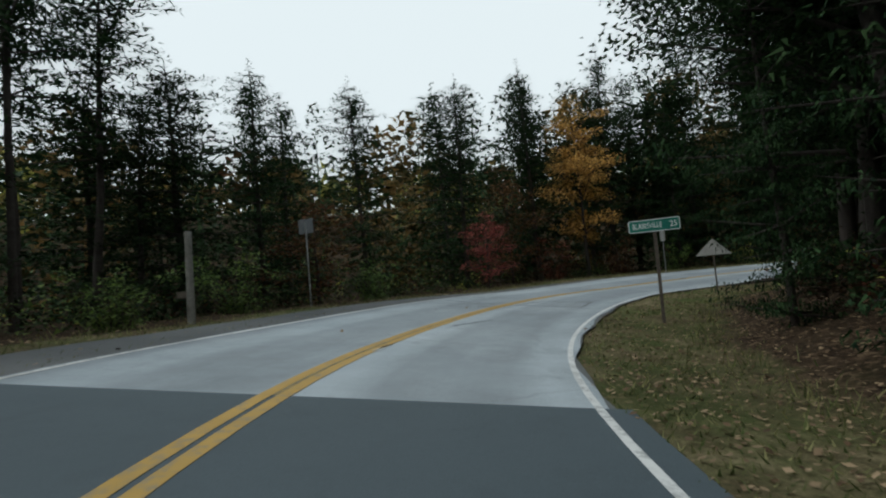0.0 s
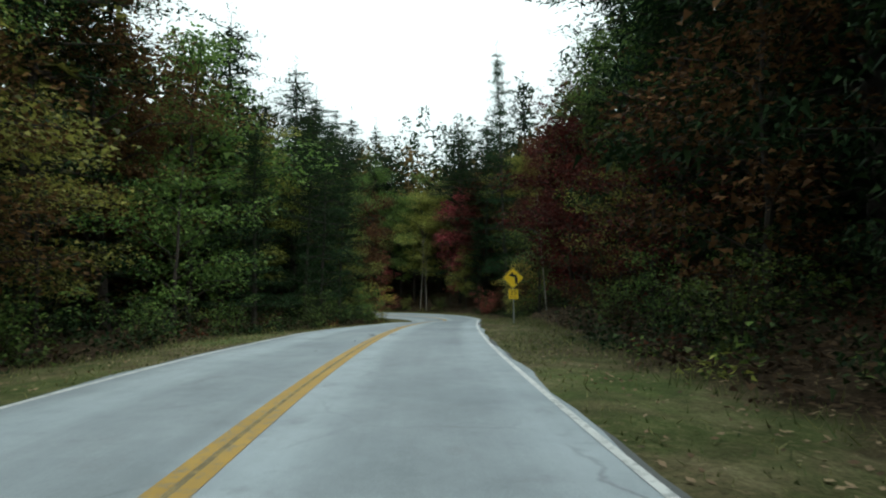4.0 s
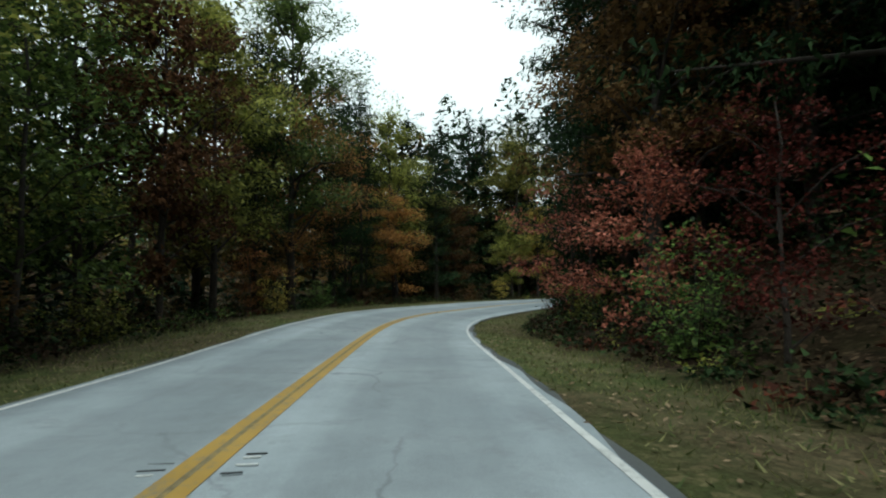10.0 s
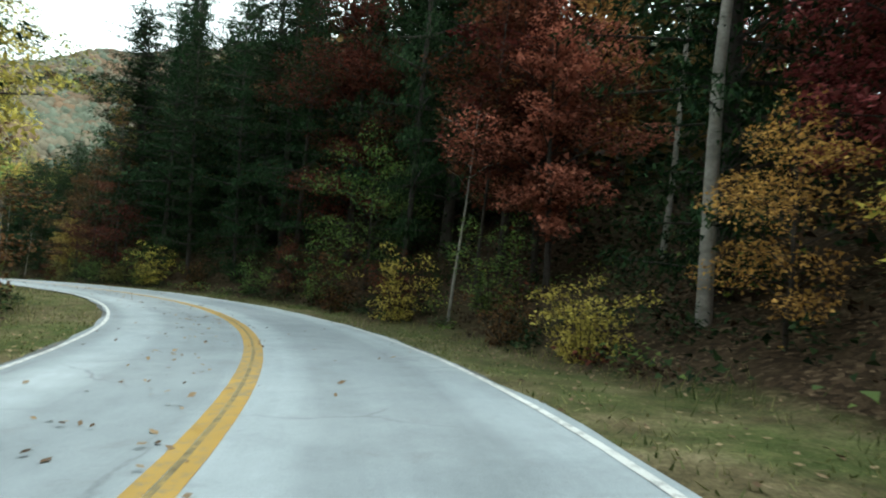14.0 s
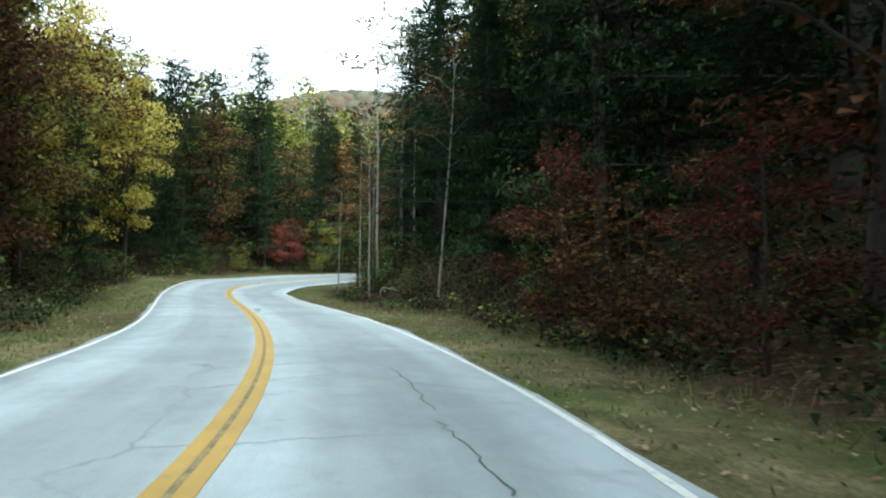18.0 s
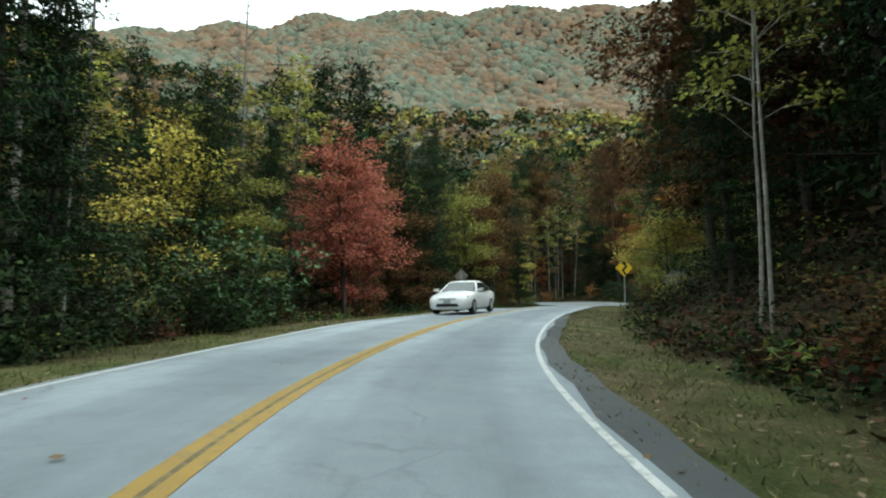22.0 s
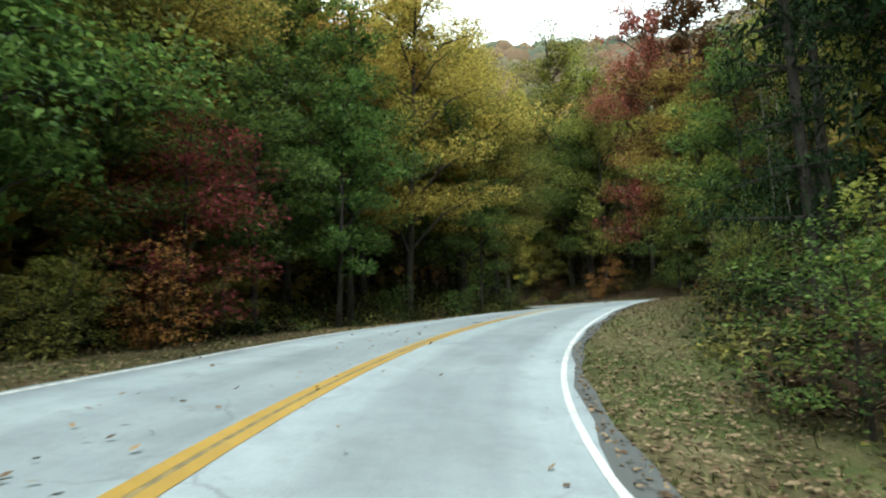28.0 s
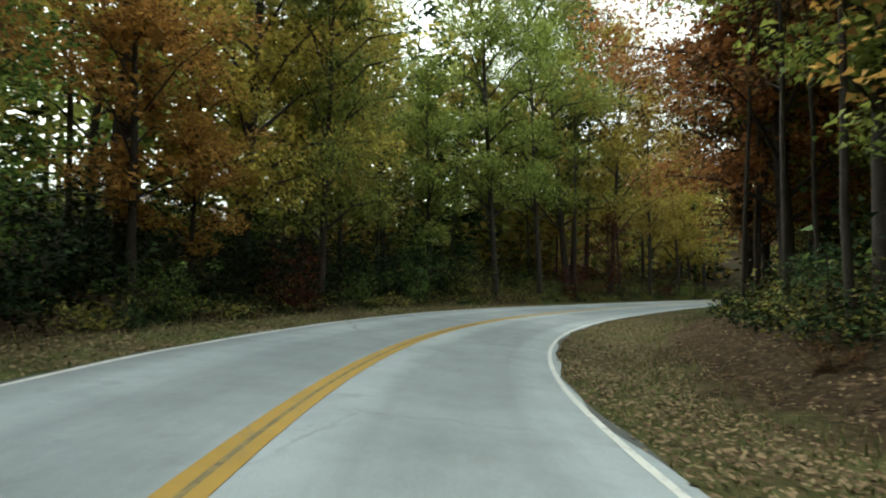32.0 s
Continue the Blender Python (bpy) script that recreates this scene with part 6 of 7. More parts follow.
def far_woods():
    rng = np.random.default_rng(17)
    kinds = {"conifer": [lite_tree(1, 18, 3.8, 0.01, 620, 0.98, True), lite_tree(2, 16, 3.6, 0.01, 600, 0.95, True)],
             "broadleaf": [lite_tree(3, 14, 4.0, 0.0, 640, 0.8, False), lite_tree(4, 12, 3.6, 0.0, 600, 0.75, False)]}
    spots = []
    for side in (1, -1):
        for e, gap in ((17.5, 4.0), (22.0, 4.2), (28.0, 4.6), (36.0, 5.2), (46.0, 6.0), (58.0, 7.0)):
            ss = np.arange(S0, S1, gap)
            ss = ss + rng.uniform(-1.5, 1.5, len(ss))
            d = side * (LANE + e + rng.uniform(-2, 2, len(ss)))
            f = lambda a: np.interp(ss, RS, a)
            x, y = f(RX) - d * np.cos(f(RPSI)), f(RY) - d * np.sin(f(RPSI))
            spots.append(np.stack([x, y], 1))
    ends = rng.uniform(0, 1, (160, 2))
    for s_, sgn in ((S0, -1), (S1, 1)):
        c = at(s_, 0)
        p = float(np.interp(s_, RS, RPSI))
        along, across = sgn * (6 + 40 * ends[:80, 0]), 70 * (ends[:80, 1] - 0.5)
        spots.append(np.stack([c.x - along * math.sin(p) - across * math.cos(p), c.y + along * math.cos(p) - across * math.sin(p)], 1))
    xy = np.concatenate(spots)
    s, d = nearest(xy[:, 0], xy[:, 1])
    keep = (np.abs(d) > LANE + 12.5) | (s <= S0 + 3) | (s >= S1 - 4)
    keep &= (s < 905) | (rng.uniform(0, 1, len(s)) < 0.6)
    xy, s, d = xy[keep], s[keep], d[keep]
    z = ground_height(xy[:, 0], xy[:, 1])
    pine_share = np.array([sum(k in ("pine", "tall_pine") for k, _ in parse([m for m in MIXES if m[0] <= max(v, -20)][-1][1 if dd > 0 else 2])) / len(parse([m for m in MIXES if m[0] <= max(v, -20)][-1][1 if dd > 0 else 2])) for v, dd in zip(s, d)])
    is_pine = rng.uniform(0, 1, len(xy)) < pine_share
    sort = np.where(is_pine, 0, np.where(s < 760, 1, 2 + (rng.uniform(0, 1, len(xy)) < 0.35)))
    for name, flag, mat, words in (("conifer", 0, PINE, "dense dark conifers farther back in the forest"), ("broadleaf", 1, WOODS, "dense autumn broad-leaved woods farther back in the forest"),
                                   ("broadleaf", 2, OLIVE, "yellow-green broad-leaved woods farther back in the forest"), ("broadleaf", 3, YELLOW, "golden broad-leaved trees farther back in the forest")):
        vs, fs, k = [], [], 0
        for i in np.nonzero(sort == flag)[0]:
            v, f = kinds[name][i % 2]
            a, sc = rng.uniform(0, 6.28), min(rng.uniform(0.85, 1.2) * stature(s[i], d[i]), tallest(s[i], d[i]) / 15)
            ca, sa = math.cos(a) * sc, math.sin(a) * sc
            w = np.stack([v[:, 0] * ca - v[:, 1] * sa + xy[i, 0], v[:, 0] * sa + v[:, 1] * ca + xy[i, 1], v[:, 2] * sc + z[i]], 1)
            vs.append(w)
            fs.append(f + k)
            k += len(v)
        ob = new("far_woods", fast_mesh("far_woods", np.concatenate(vs), np.concatenate(fs), mat))
        tagged(ob, words, "woods", kind="stuff")


far_woods()


def undergrowth():
    """Low leafy growth that fills the forest floor and the banks on both sides."""
    rng = np.random.default_rng(41)
    # the first two leaf tones are darkened to imitate shade
    for mat, n, a, c, words in ((SHADE_GREEN, 9500, S0, S1 - 2, "low undergrowth in a shade-darkened green on the forest floor"), (SHADE_BROWN, 5200, S0, S1 - 2, "low undergrowth in a shade-darkened brown on the banks"),
                                (GREEN, 1500, S0, S1 - 2, "low green saplings at the wood's edge"), (OLIVE, 700, S0, 745, "yellowing briars at the wood's edge"),
                                (OLIVE, 2600, 745, S1 - 2, "yellow-green saplings and briars at the wood's edge"), (MAROON, 700, S0, 745, "dull red undergrowth on the shaded banks")):
        s = rng.uniform(a, c, n)
        e = 2.7 + 14 * rng.beta(0.8, 1.9, n)
        side = np.where(rng.uniform(0, 1, n) < 0.55, -1, 1)
        e = np.where((side > 0) & (s < 40), e + 2.0, np.where((side < 0) & bare_bank(s), e * 0.85 + 2.6, e))
        e = np.where((side < 0) & in_clearing(s), e + 7.5, e)
        d = side * (LANE + e)
        f = lambda a: np.interp(s, RS, a)
        x, y = f(RX) - d * np.cos(f(RPSI)), f(RY) - d * np.sin(f(RPSI))
        s2, d2 = nearest(x, y)
        ok = np.abs(d2) > LANE + 2.7
        x, y, e = x[ok], y[ok], np.abs(d2[ok]) - LANE
        z = np.where(e < 6, np.interp(s2[ok], RS, RZ) + profile(s2[ok], d2[ok]), ground_height(x, y))
        h = rng.uniform(0.45, 1.1, len(x)) * (0.55 + 0.22 * np.clip(e - 2.7, 0, 10))
        m = 72
        c = rng.normal(0, 0.42, (len(x), m, 3)) * np.stack([0.5 + h * 0.45, 0.5 + h * 0.45, h * 0.6], 1)[:, None, :]
        out = c.copy()
        c[:, :, 2] = np.abs(c[:, :, 2] + h[:, None] * 0.45)
        c += np.stack([x, y, z], 1)[:, None, :]
        v, fc = sprays(rng, c.reshape(-1, 3), out.reshape(-1, 3) + (0, 0, 0.1), 0.15, 0.4, 0.0, 0.62)
        tagged(new("undergrowth", fast_mesh("undergrowth", v, fc, mat)), words, "undergrowth", kind="stuff")


def bank_growth():
    """Coarse growth farther up the banks, between the trees; its dark leaf tones imitate shade."""
    rng = np.random.default_rng(43)
    for mat, n, words in ((SHADE_GREEN, 5000, "growth in a shade-darkened green between the trees on the bank"), (SHADE_BROWN, 1900, "saplings in a shade-darkened brown between the trees on the bank"), (GREEN, 500, "green saplings between the trees on the bank")):
        s = rng.uniform(S0, S1 - 2, n)
        d = np.where(rng.uniform(0, 1, n) < 0.7, -1, 1) * (LANE + 6.5 + 17.5 * rng.beta(1.0, 1.5, n))
        f = lambda a: np.interp(s, RS, a)
        x, y = f(RX) - d * np.cos(f(RPSI)), f(RY) - d * np.sin(f(RPSI))
        ok = np.abs(nearest(x, y)[1]) > LANE + 6
        x, y = x[ok], y[ok]
        z = ground_height(x, y)
        h = rng.uniform(1.2, 3.4, len(x))
        c = rng.normal(0, 0.45, (len(x), 46, 3)) * np.stack([0.7 + h * 0.35, 0.7 + h * 0.35, h * 0.6], 1)[:, None, :]
        out = c.copy()
        c[:, :, 2] = np.abs(c[:, :, 2] + h[:, None] * 0.45)
        c += np.stack([x, y, z], 1)[:, None, :]
        v, fc = sprays(rng, c.reshape(-1, 3), out.reshape(-1, 3) + (0, 0, 0.1), 0.32, 0.4, 0.0, 0.6)
        tagged(new("bank_growth", fast_mesh("bank_growth", v, fc, mat)), words, "undergrowth", kind="stuff")


bank_growth()
undergrowth()


def hill_woods():
    """Tree crowns as loose domes of leaf masses over the slopes of the mountains."""
    rng = np.random.default_rng(23)
    pts = []
    for (ax, ay, _), (bx, by, _) in zip(CREST, CREST[1:]):
        long = math.hypot(bx - ax, by - ay)
        m = int(long * 30)
        t, q = rng.uniform(-0.05, 1.05, m), rng.uniform(-25, 520, m)
        nx, ny = -(by - ay) / long, (bx - ax) / long
        if nx * (430 - ax) + ny * (-280 - ay) < 0:
            nx, ny = -nx, -ny
        pts.append(np.stack([ax + t * (bx - ax) + q * nx, ay + t * (by - ay) + q * ny], 1))
    a, q = rng.uniform(0, 6.283, 4600), 120 * np.sqrt(rng.uniform(0, 1, 4600))
    near = np.stack([KNOLL[0] + q * np.cos(a), KNOLL[1] + q * np.sin(a)], 1)
    near = near[np.abs(nearest(near[:, 0], near[:, 1])[1]) > 27]
    pts = np.concatenate(pts)
    pts = pts[np.abs(nearest(pts[:, 0], pts[:, 1])[1]) > 105]
    pts = np.concatenate([pts, near])
    zz = ground_height(pts[:, 0], pts[:, 1])
    px, py = pts[:, 0], pts[:, 1]
    stand = np.sin(px * 0.043 + 1.1) * np.sin(py * 0.051) + 0.7 * np.sin(px * 0.11 + py * 0.07) * np.sin(py * 0.13 - px * 0.05) + rng.normal(0, 0.75, len(pts))
    sort = np.where(stand > 0.55, 2, np.where(stand < -0.5, 1, 0))
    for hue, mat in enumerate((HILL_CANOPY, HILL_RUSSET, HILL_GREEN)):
        sel = np.nonzero(sort == hue)[0]
        k, rings = 7, ((-0.3, 1.0), (0.4, 1.0), (0.9, 0.55))
        n = k * len(rings) + 1
        a = 2 * math.pi * (np.arange(k)[None, :] + 0.5 * np.arange(len(rings))[:, None]) / k
        dome = np.concatenate([np.stack([np.cos(a) * np.array([[q] for _, q in rings]), np.sin(a) * np.array([[q] for _, q in rings]), np.array([[h] for h, _ in rings]) + 0 * a], 2).reshape(-1, 3), [(0, 0, 1.15)]])
        size = rng.uniform(2.6, 4.8, len(sel))[:, None, None]
        c = dome[None] * size * rng.uniform(0.82, 1.2, (len(sel), n, 1)) + rng.normal(0, 0.2, (len(sel), n, 3))
        c = c + np.concatenate([pts[sel], zz[sel, None] + rng.uniform(0.3, 1.8, len(sel))[:, None]], 1)[:, None, :]
        tri = []
        for r in range(len(rings) - 1):
            for i in range(k):
                j, p, q = (i + 1) % k, r * k, (r + 1) * k
                tri += [(p + i, p + j, q + i), (p + j, q + j, q + i)]
        tri += [((len(rings) - 1) * k + i, (len(rings) - 1) * k + (i + 1) % k, n - 1) for i in range(k)]
        v, f = c.reshape(-1, 3), (np.arange(len(sel))[:, None, None] * n + np.array(tri)[None]).reshape(-1, 3)
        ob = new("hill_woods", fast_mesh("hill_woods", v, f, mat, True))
        tagged(ob, ("tawny", "russet", "dull green")[hue] + " forest crowns covering the far mountainside", "woods", kind="stuff")


hill_woods()


def far_canopy():
    """The unbroken forest beyond the woods beside the road, as crowns over the rolling ground."""
    rng = np.random.default_rng(29)
    n = 13000
    x, y = rng.uniform(RX.min() - 170, RX.max() + 170, n), rng.uniform(RY.min() - 170, RY.max() + 170, n)
    d = np.abs(nearest(x, y)[1])
    keep = (d > 64) & (d < 210) & (np.hypot(x - KNOLL[0], y - KNOLL[1]) > 118)
    x, y = x[keep], y[keep]
    z = ground_height(x, y)
    sort = rng.choice(4, len(x), p=(0.36, 0.3, 0.2, 0.14))
    for k, (mat, words) in enumerate(((SHADE_GREEN, "dark evergreen crowns of the surrounding forest"), (WOODS, "mixed autumn crowns of the surrounding forest"),
                                      (OLIVE, "yellow-green crowns of the surrounding forest"), (RUST, "rusty oak crowns of the surrounding forest"))):
        q = np.nonzero(sort == k)[0]
        c = rng.normal(0, 1, (len(q), 30, 3))
        c /= np.linalg.norm(c, axis=2)[:, :, None]
        out = c.copy()
        c[:, :, 2] = np.abs(c[:, :, 2]) * 1.3 - 0.3
        c = c * rng.uniform(3.0, 5.2, len(q))[:, None, None] + np.stack([x[q], y[q], z[q] + rng.uniform(4, 9, len(q))], 1)[:, None, :]
        v, f = sprays(rng, c.reshape(-1, 3), out.reshape(-1, 3), 2.4, 0.4, 0.0, 0.8)
        tagged(new("far_canopy", fast_mesh("far_canopy", v, f, mat)), words, "woods", kind="stuff")


far_canopy()


def on_ground(s, d):
    """Many places at once, on the road or the verge."""
    f = lambda a: np.interp(s, RS, a)
    p = f(RPSI)
    z = f(RZ) + np.where(np.abs(d) > LANE + 0.1, profile(s, d), f(RB) * d)
    return np.stack([f(RX) - d * np.cos(p), f(RY) - d * np.sin(p), z], 1)


def grass():
    rng = np.random.default_rng(31)
    n = 300000
    s = rng.uniform(S0, S1 - 40, n)
    e = 0.2 + 2.9 * rng.beta(1.2, 1.4, n)
    d = np.where(rng.uniform(0, 1, n) < 0.55, -1, 1) * (LANE + e)
    patch = np.sin(s * 0.37) + np.sin(s * 0.13 + e * 1.1) + rng.normal(0, 0.6, n)
    keep = patch > -0.9
    s, d = s[keep], d[keep]
    n = len(s)
    c = on_ground(s, d)
    h = rng.uniform(0.03, 0.09, n)[:, None]
    a = rng.uniform(0, 6.283, n)
    w = np.stack([np.cos(a), np.sin(a), np.zeros(n)], 1) * rng.uniform(0.007, 0.018, n)[:, None]
    tip = c + np.concatenate([rng.normal(0, 0.05, (n, 2)), h], 1)
    v = np.stack([c - w, c + w, tip], 1).reshape(-1, 3)
    ob = new("grass", fast_mesh("grass", v, np.arange(3 * n).reshape(n, 3), BLADE))
    tagged(ob, "short dry and green grass on the road's verges", "grass", kind="stuff")


grass()


def tall_grass():
    """Longer dry stalks where the mown verge meets the wood."""
    rng = np.random.default_rng(33)
    n = 70000
    s = rng.uniform(S0, S1 - 40, n)
    e = np.clip(rng.normal(2.55, 0.35, n), 1.6, 3.6)
    d = np.where(rng.uniform(0, 1, n) < 0.55, -1, 1) * (LANE + e)
    c = on_ground(s, d)
    h = rng.uniform(0.08, 0.34, n)[:, None] * (0.6 + 0.4 * np.sin(s * 0.8)[:, None] ** 2)
    a = rng.uniform(0, 6.283, n)
    w = np.stack([np.cos(a), np.sin(a), np.zeros(n)], 1) * rng.uniform(0.006, 0.014, n)[:, None]
    tip = c + np.concatenate([rng.normal(0, 0.09, (n, 2)), h], 1)
    v = np.stack([c - w, c + w, tip], 1).reshape(-1, 3)
    tagged(new("tall_grass", fast_mesh("tall_grass", v, np.arange(3 * n).reshape(n, 3), BLADE)), "longer dry grass stalks along the edge of the wood", "grass", kind="stuff")


tall_grass()


def fallen_leaves():
    rng = np.random.default_rng(37)
    n = 190000
    s = rng.uniform(S0, S1 - 30, n)
    e = 0.1 + 8.5 * rng.beta(1.3, 1.5, n)
    d = np.where(rng.uniform(0, 1, n) < 0.6, -1, 1) * (LANE + e)
    # drifts on the asphalt where the road bends under broad-leaved trees
    m = 2400
    bands = [(385, 440, 0.9), (440, 470, 0.3), (760, 800, 0.6), (820, 905, 1.0), (600, 700, 0.05), (10, 380, 0.02)]
    w = np.array([(b - a) * q for a, b, q in bands])
    k = rng.choice(len(bands), m, p=w / w.sum())
    rs = np.array([rng.uniform(bands[i][0], bands[i][1]) for i in k])
    rd = np.where(rng.uniform(0, 1, m) < 0.65, rng.normal(0.8, 0.7, m), rng.uniform(-3.0, 3.0, m))
    q = 105000  # thick leaf litter on the verges of the last stretch
    ls = rng.uniform(765, 950, q)
    ld = np.where(rng.uniform(0, 1, q) < 0.6, -1, 1) * (LANE + 0.15 + 3.2 * rng.beta(1.1, 1.3, q))
    es = rng.uniform(0, 52, 6000)  # brown litter on the right verge of the first bend
    ed = -(LANE + 0.2 + 5.0 * rng.beta(1.1, 1.2, 6000))
    s, d = np.concatenate([s, rs, ls, es]), np.concatenate([d, np.clip(rd, -3.0, 3.0), ld, ed])
    leaf_mesh("fallen_leaves", s, d, rng, LITTER_LEAF, "brown and yellow fallen leaves on verge and asphalt")
    q = 900  # a long drift of russet leaves beside the yellow lines
    ds = 848 + 17 * rng.uniform(0, 1, q)
    dd = 0.3 + 0.55 * rng.beta(1.2, 2.6, q) * (1.2 + np.sin(ds * 1.1)) + rng.normal(0, 0.08, q)
    leaf_mesh("fallen_leaves", np.concatenate([ds, rng.uniform(850, 900, 120)]), np.concatenate([np.clip(dd, 0.2, 2.5), rng.uniform(0.3, 2.8, 120)]), rng, RUSSET_LEAF, "russet leaves blown into a drift beside the centre line")


def leaf_mesh(name, s, d, rng, mat, words):
    n = len(s)
    c = on_ground(s, d) + np.stack([np.zeros(n), np.zeros(n), rng.uniform(0.012, 0.05, n)], 1)
    c[:, 2] += np.where(np.abs(d) < LANE, -0.0, 0.01)
    a = rng.uniform(0, 6.283, n)
    L = np.where(np.abs(d) < LANE, rng.uniform(0.025, 0.06, n), rng.uniform(0.022, 0.052, n))[:, None]
    x = np.stack([np.cos(a), np.sin(a), rng.normal(0, 0.2, n)], 1) * L
    y = np.stack([-np.sin(a), np.cos(a), rng.normal(0, 0.25, n)], 1) * L * 0.6
    v = np.stack([c - x, c - y, c + x, c + y], 1).reshape(-1, 3)
    tagged(new(name, fast_mesh(name, v, np.arange(4 * n).reshape(n, 4), mat)), words, "leaves", kind="stuff")


fallen_leaves()


# ---- signs ----
def prism(pts, y0, y1):
    """A flat plate: the outline pts in x and z, from depth y0 to y1."""
    bm = bmesh.new()
    a = [bm.verts.new((x, y0, z)) for x, z in pts]
    b = [bm.verts.new((x, y1, z)) for x, z in pts]
    bm.faces.new(a)
    bm.faces.new(b[::-1])
    n = len(pts)
    for i in range(n):
        bm.faces.new((a[i], b[i], b[(i + 1) % n], a[(i + 1) % n]))
    bmesh.ops.recalc_face_normals(bm, faces=bm.faces)
    return bm


def rounded(pts, r, n=4):
    """An outline with rounded corners."""
    out = []
    m = len(pts)
    for i in range(m):
        p, a, b = Vector(pts[i]), Vector(pts[i - 1]), Vector(pts[(i + 1) % m])
        u, w = (a - p).normalized() * r, (b - p).normalized() * r
        for k in range(n + 1):
            t = k / n
            q = p + u * (1 - t) ** 2 + w * t ** 2
            out.append((q.x, q.y))
    return out


def rect(cx, cz, w, h):
    return [(cx - w / 2, cz - h / 2), (cx + w / 2, cz - h / 2), (cx + w / 2, cz + h / 2), (cx - w / 2, cz + h / 2)]


def diamond(cz, half):
    return [(0, cz - half), (half, cz), (0, cz + half), (-half, cz)]


def band(pts, width):
    """The outline of a stroke of that width along pts."""
    left, right = [], []
    for i, p in enumerate(pts):
        a, b = Vector(pts[max(i - 1, 0)]), Vector(pts[min(i + 1, len(pts) - 1)])
        t = (b - a).normalized()
        q = Vector((-t.y, t.x)) * width / 2
        left.append(tuple(Vector(p) + q))
        right.append(tuple(Vector(p) - q))
    return left + right[::-1]


def lettering(text, size, x, z, y, mat, parent, name="lettering", wide=1.0):
    cu = bpy.data.curves.new(name, "FONT")
    cu.body, cu.size, cu.align_x, cu.align_y, cu.extrude = text, size, "CENTER", "CENTER", 0.001
    ob = bpy.data.objects.new(name, cu)
    scene.collection.objects.link(ob)
    me = bpy.data.meshes.new_from_object(ob.evaluated_get(bpy.context.evaluated_depsgraph_get()))
    bpy.data.objects.remove(ob)
    me.materials.clear()
    me.materials.append(mat)
    o = new(name, me)
    o.parent = parent
    o.matrix_basis = Matrix.LocRotScale((x, y, z), Euler((radians(90), 0, 0)), (wide, 1, 1))
    return o


def channel_post(root, height, mat=None, w=0.06):
    """A steel U-channel post with holes' shadow line, into the ground."""
    pts = [(-w / 2, 0.0), (-w / 2, 0.012), (-w / 5, 0.012), (-w / 5, 0.035), (w / 5, 0.035), (w / 5, 0.012), (w / 2, 0.012), (w / 2, 0.0), (w / 8, 0.0), (w / 8, 0.024), (-w / 8, 0.024), (-w / 8, 0.0)]
    bm = bmesh.new()
    a = [bm.verts.new((x, y, -0.4)) for x, y in pts]
    b = [bm.verts.new((x, y, height)) for x, y in pts]
    n = len(pts)
    for i in range(n):
        bm.faces.new((a[i], a[(i + 1) % n], b[(i + 1) % n], b[i]))
    bm.faces.new(b)
    bmesh.ops.recalc_face_normals(bm, faces=bm.faces)
    return part("post", bm, mat or STEEL, root)


def sign_root(name, s, d, label, away=False, lean=0.0, turn=0.0, category="road sign"):
    p = float(np.interp(s, RS, RPSI)) + (math.pi if away else 0) + turn
    root = new(name)
    root.matrix_basis = Matrix.LocRotScale(at(s, d), Euler((0, lean, p)), None)
    return tagged(root, label, category)


def warning_sign(s, d, label, arrow, plate="", cz=2.05, away=False, lean=0.0, half=0.54):
    root = sign_root("warning_sign", s, d, label, away, lean)
    channel_post(root, cz + 0.3)
    panel = part("panel", prism(rounded(diamond(cz, half), 0.05), -0.004, 0.0), SIGN_BACK, root)
    part("face", prism(rounded(diamond(cz, half - 0.004), 0.05), -0.006, -0.0045), SIGN_YELLOW, panel)
    o, i = rounded(diamond(cz, half - 0.025), 0.045), rounded(diamond(cz, half - 0.045), 0.04)
    bm = bmesh.new()
    a, b = [bm.verts.new((x, -0.0075, z)) for x, z in o], [bm.verts.new((x, -0.0075, z)) for x, z in i]
    for k in range(len(o)):
        bm.faces.new((a[k], a[(k + 1) % len(o)], b[(k + 1) % len(o)], b[k]))
    part("border", bm, SIGN_BLACK, panel)
    for outline in arrow:
        part("arrow", prism([(x, z + cz) for x, z in outline], -0.009, -0.007), SIGN_BLACK, panel)
    if plate:
        pz = cz - half - 0.25
        pl = part("speed_plate", prism(rounded(rect(0, pz, 0.46, 0.46), 0.03), -0.004, 0.0), SIGN_BACK, root)
        part("face", prism(rounded(rect(0, pz, 0.45, 0.45), 0.03), -0.006, -0.0045), SIGN_YELLOW, pl)
        lettering(plate, 0.3, 0, pz + 0.07, -0.008, SIGN_BLACK, pl, "numeral")
        lettering("M.P.H.", 0.11, 0, pz - 0.14, -0.008, SIGN_BLACK, pl)
    return root


LEFT_TURN = [band([(0.14, -0.26), (0.14, 0.0), (0.11, 0.08), (0.02, 0.14)], 0.12), [(-0.02, 0.28), (0.06, 0.02), (-0.22, 0.12)]]
RIGHT_TURN = [band([(-0.16, -0.27), (-0.16, 0.045), (-0.10, 0.045)], 0.12), band([(-0.215, 0.045), (0.06, 0.045)], 0.12), [(0.04, 0.17), (0.04, -0.08), (0.27, 0.045)]]
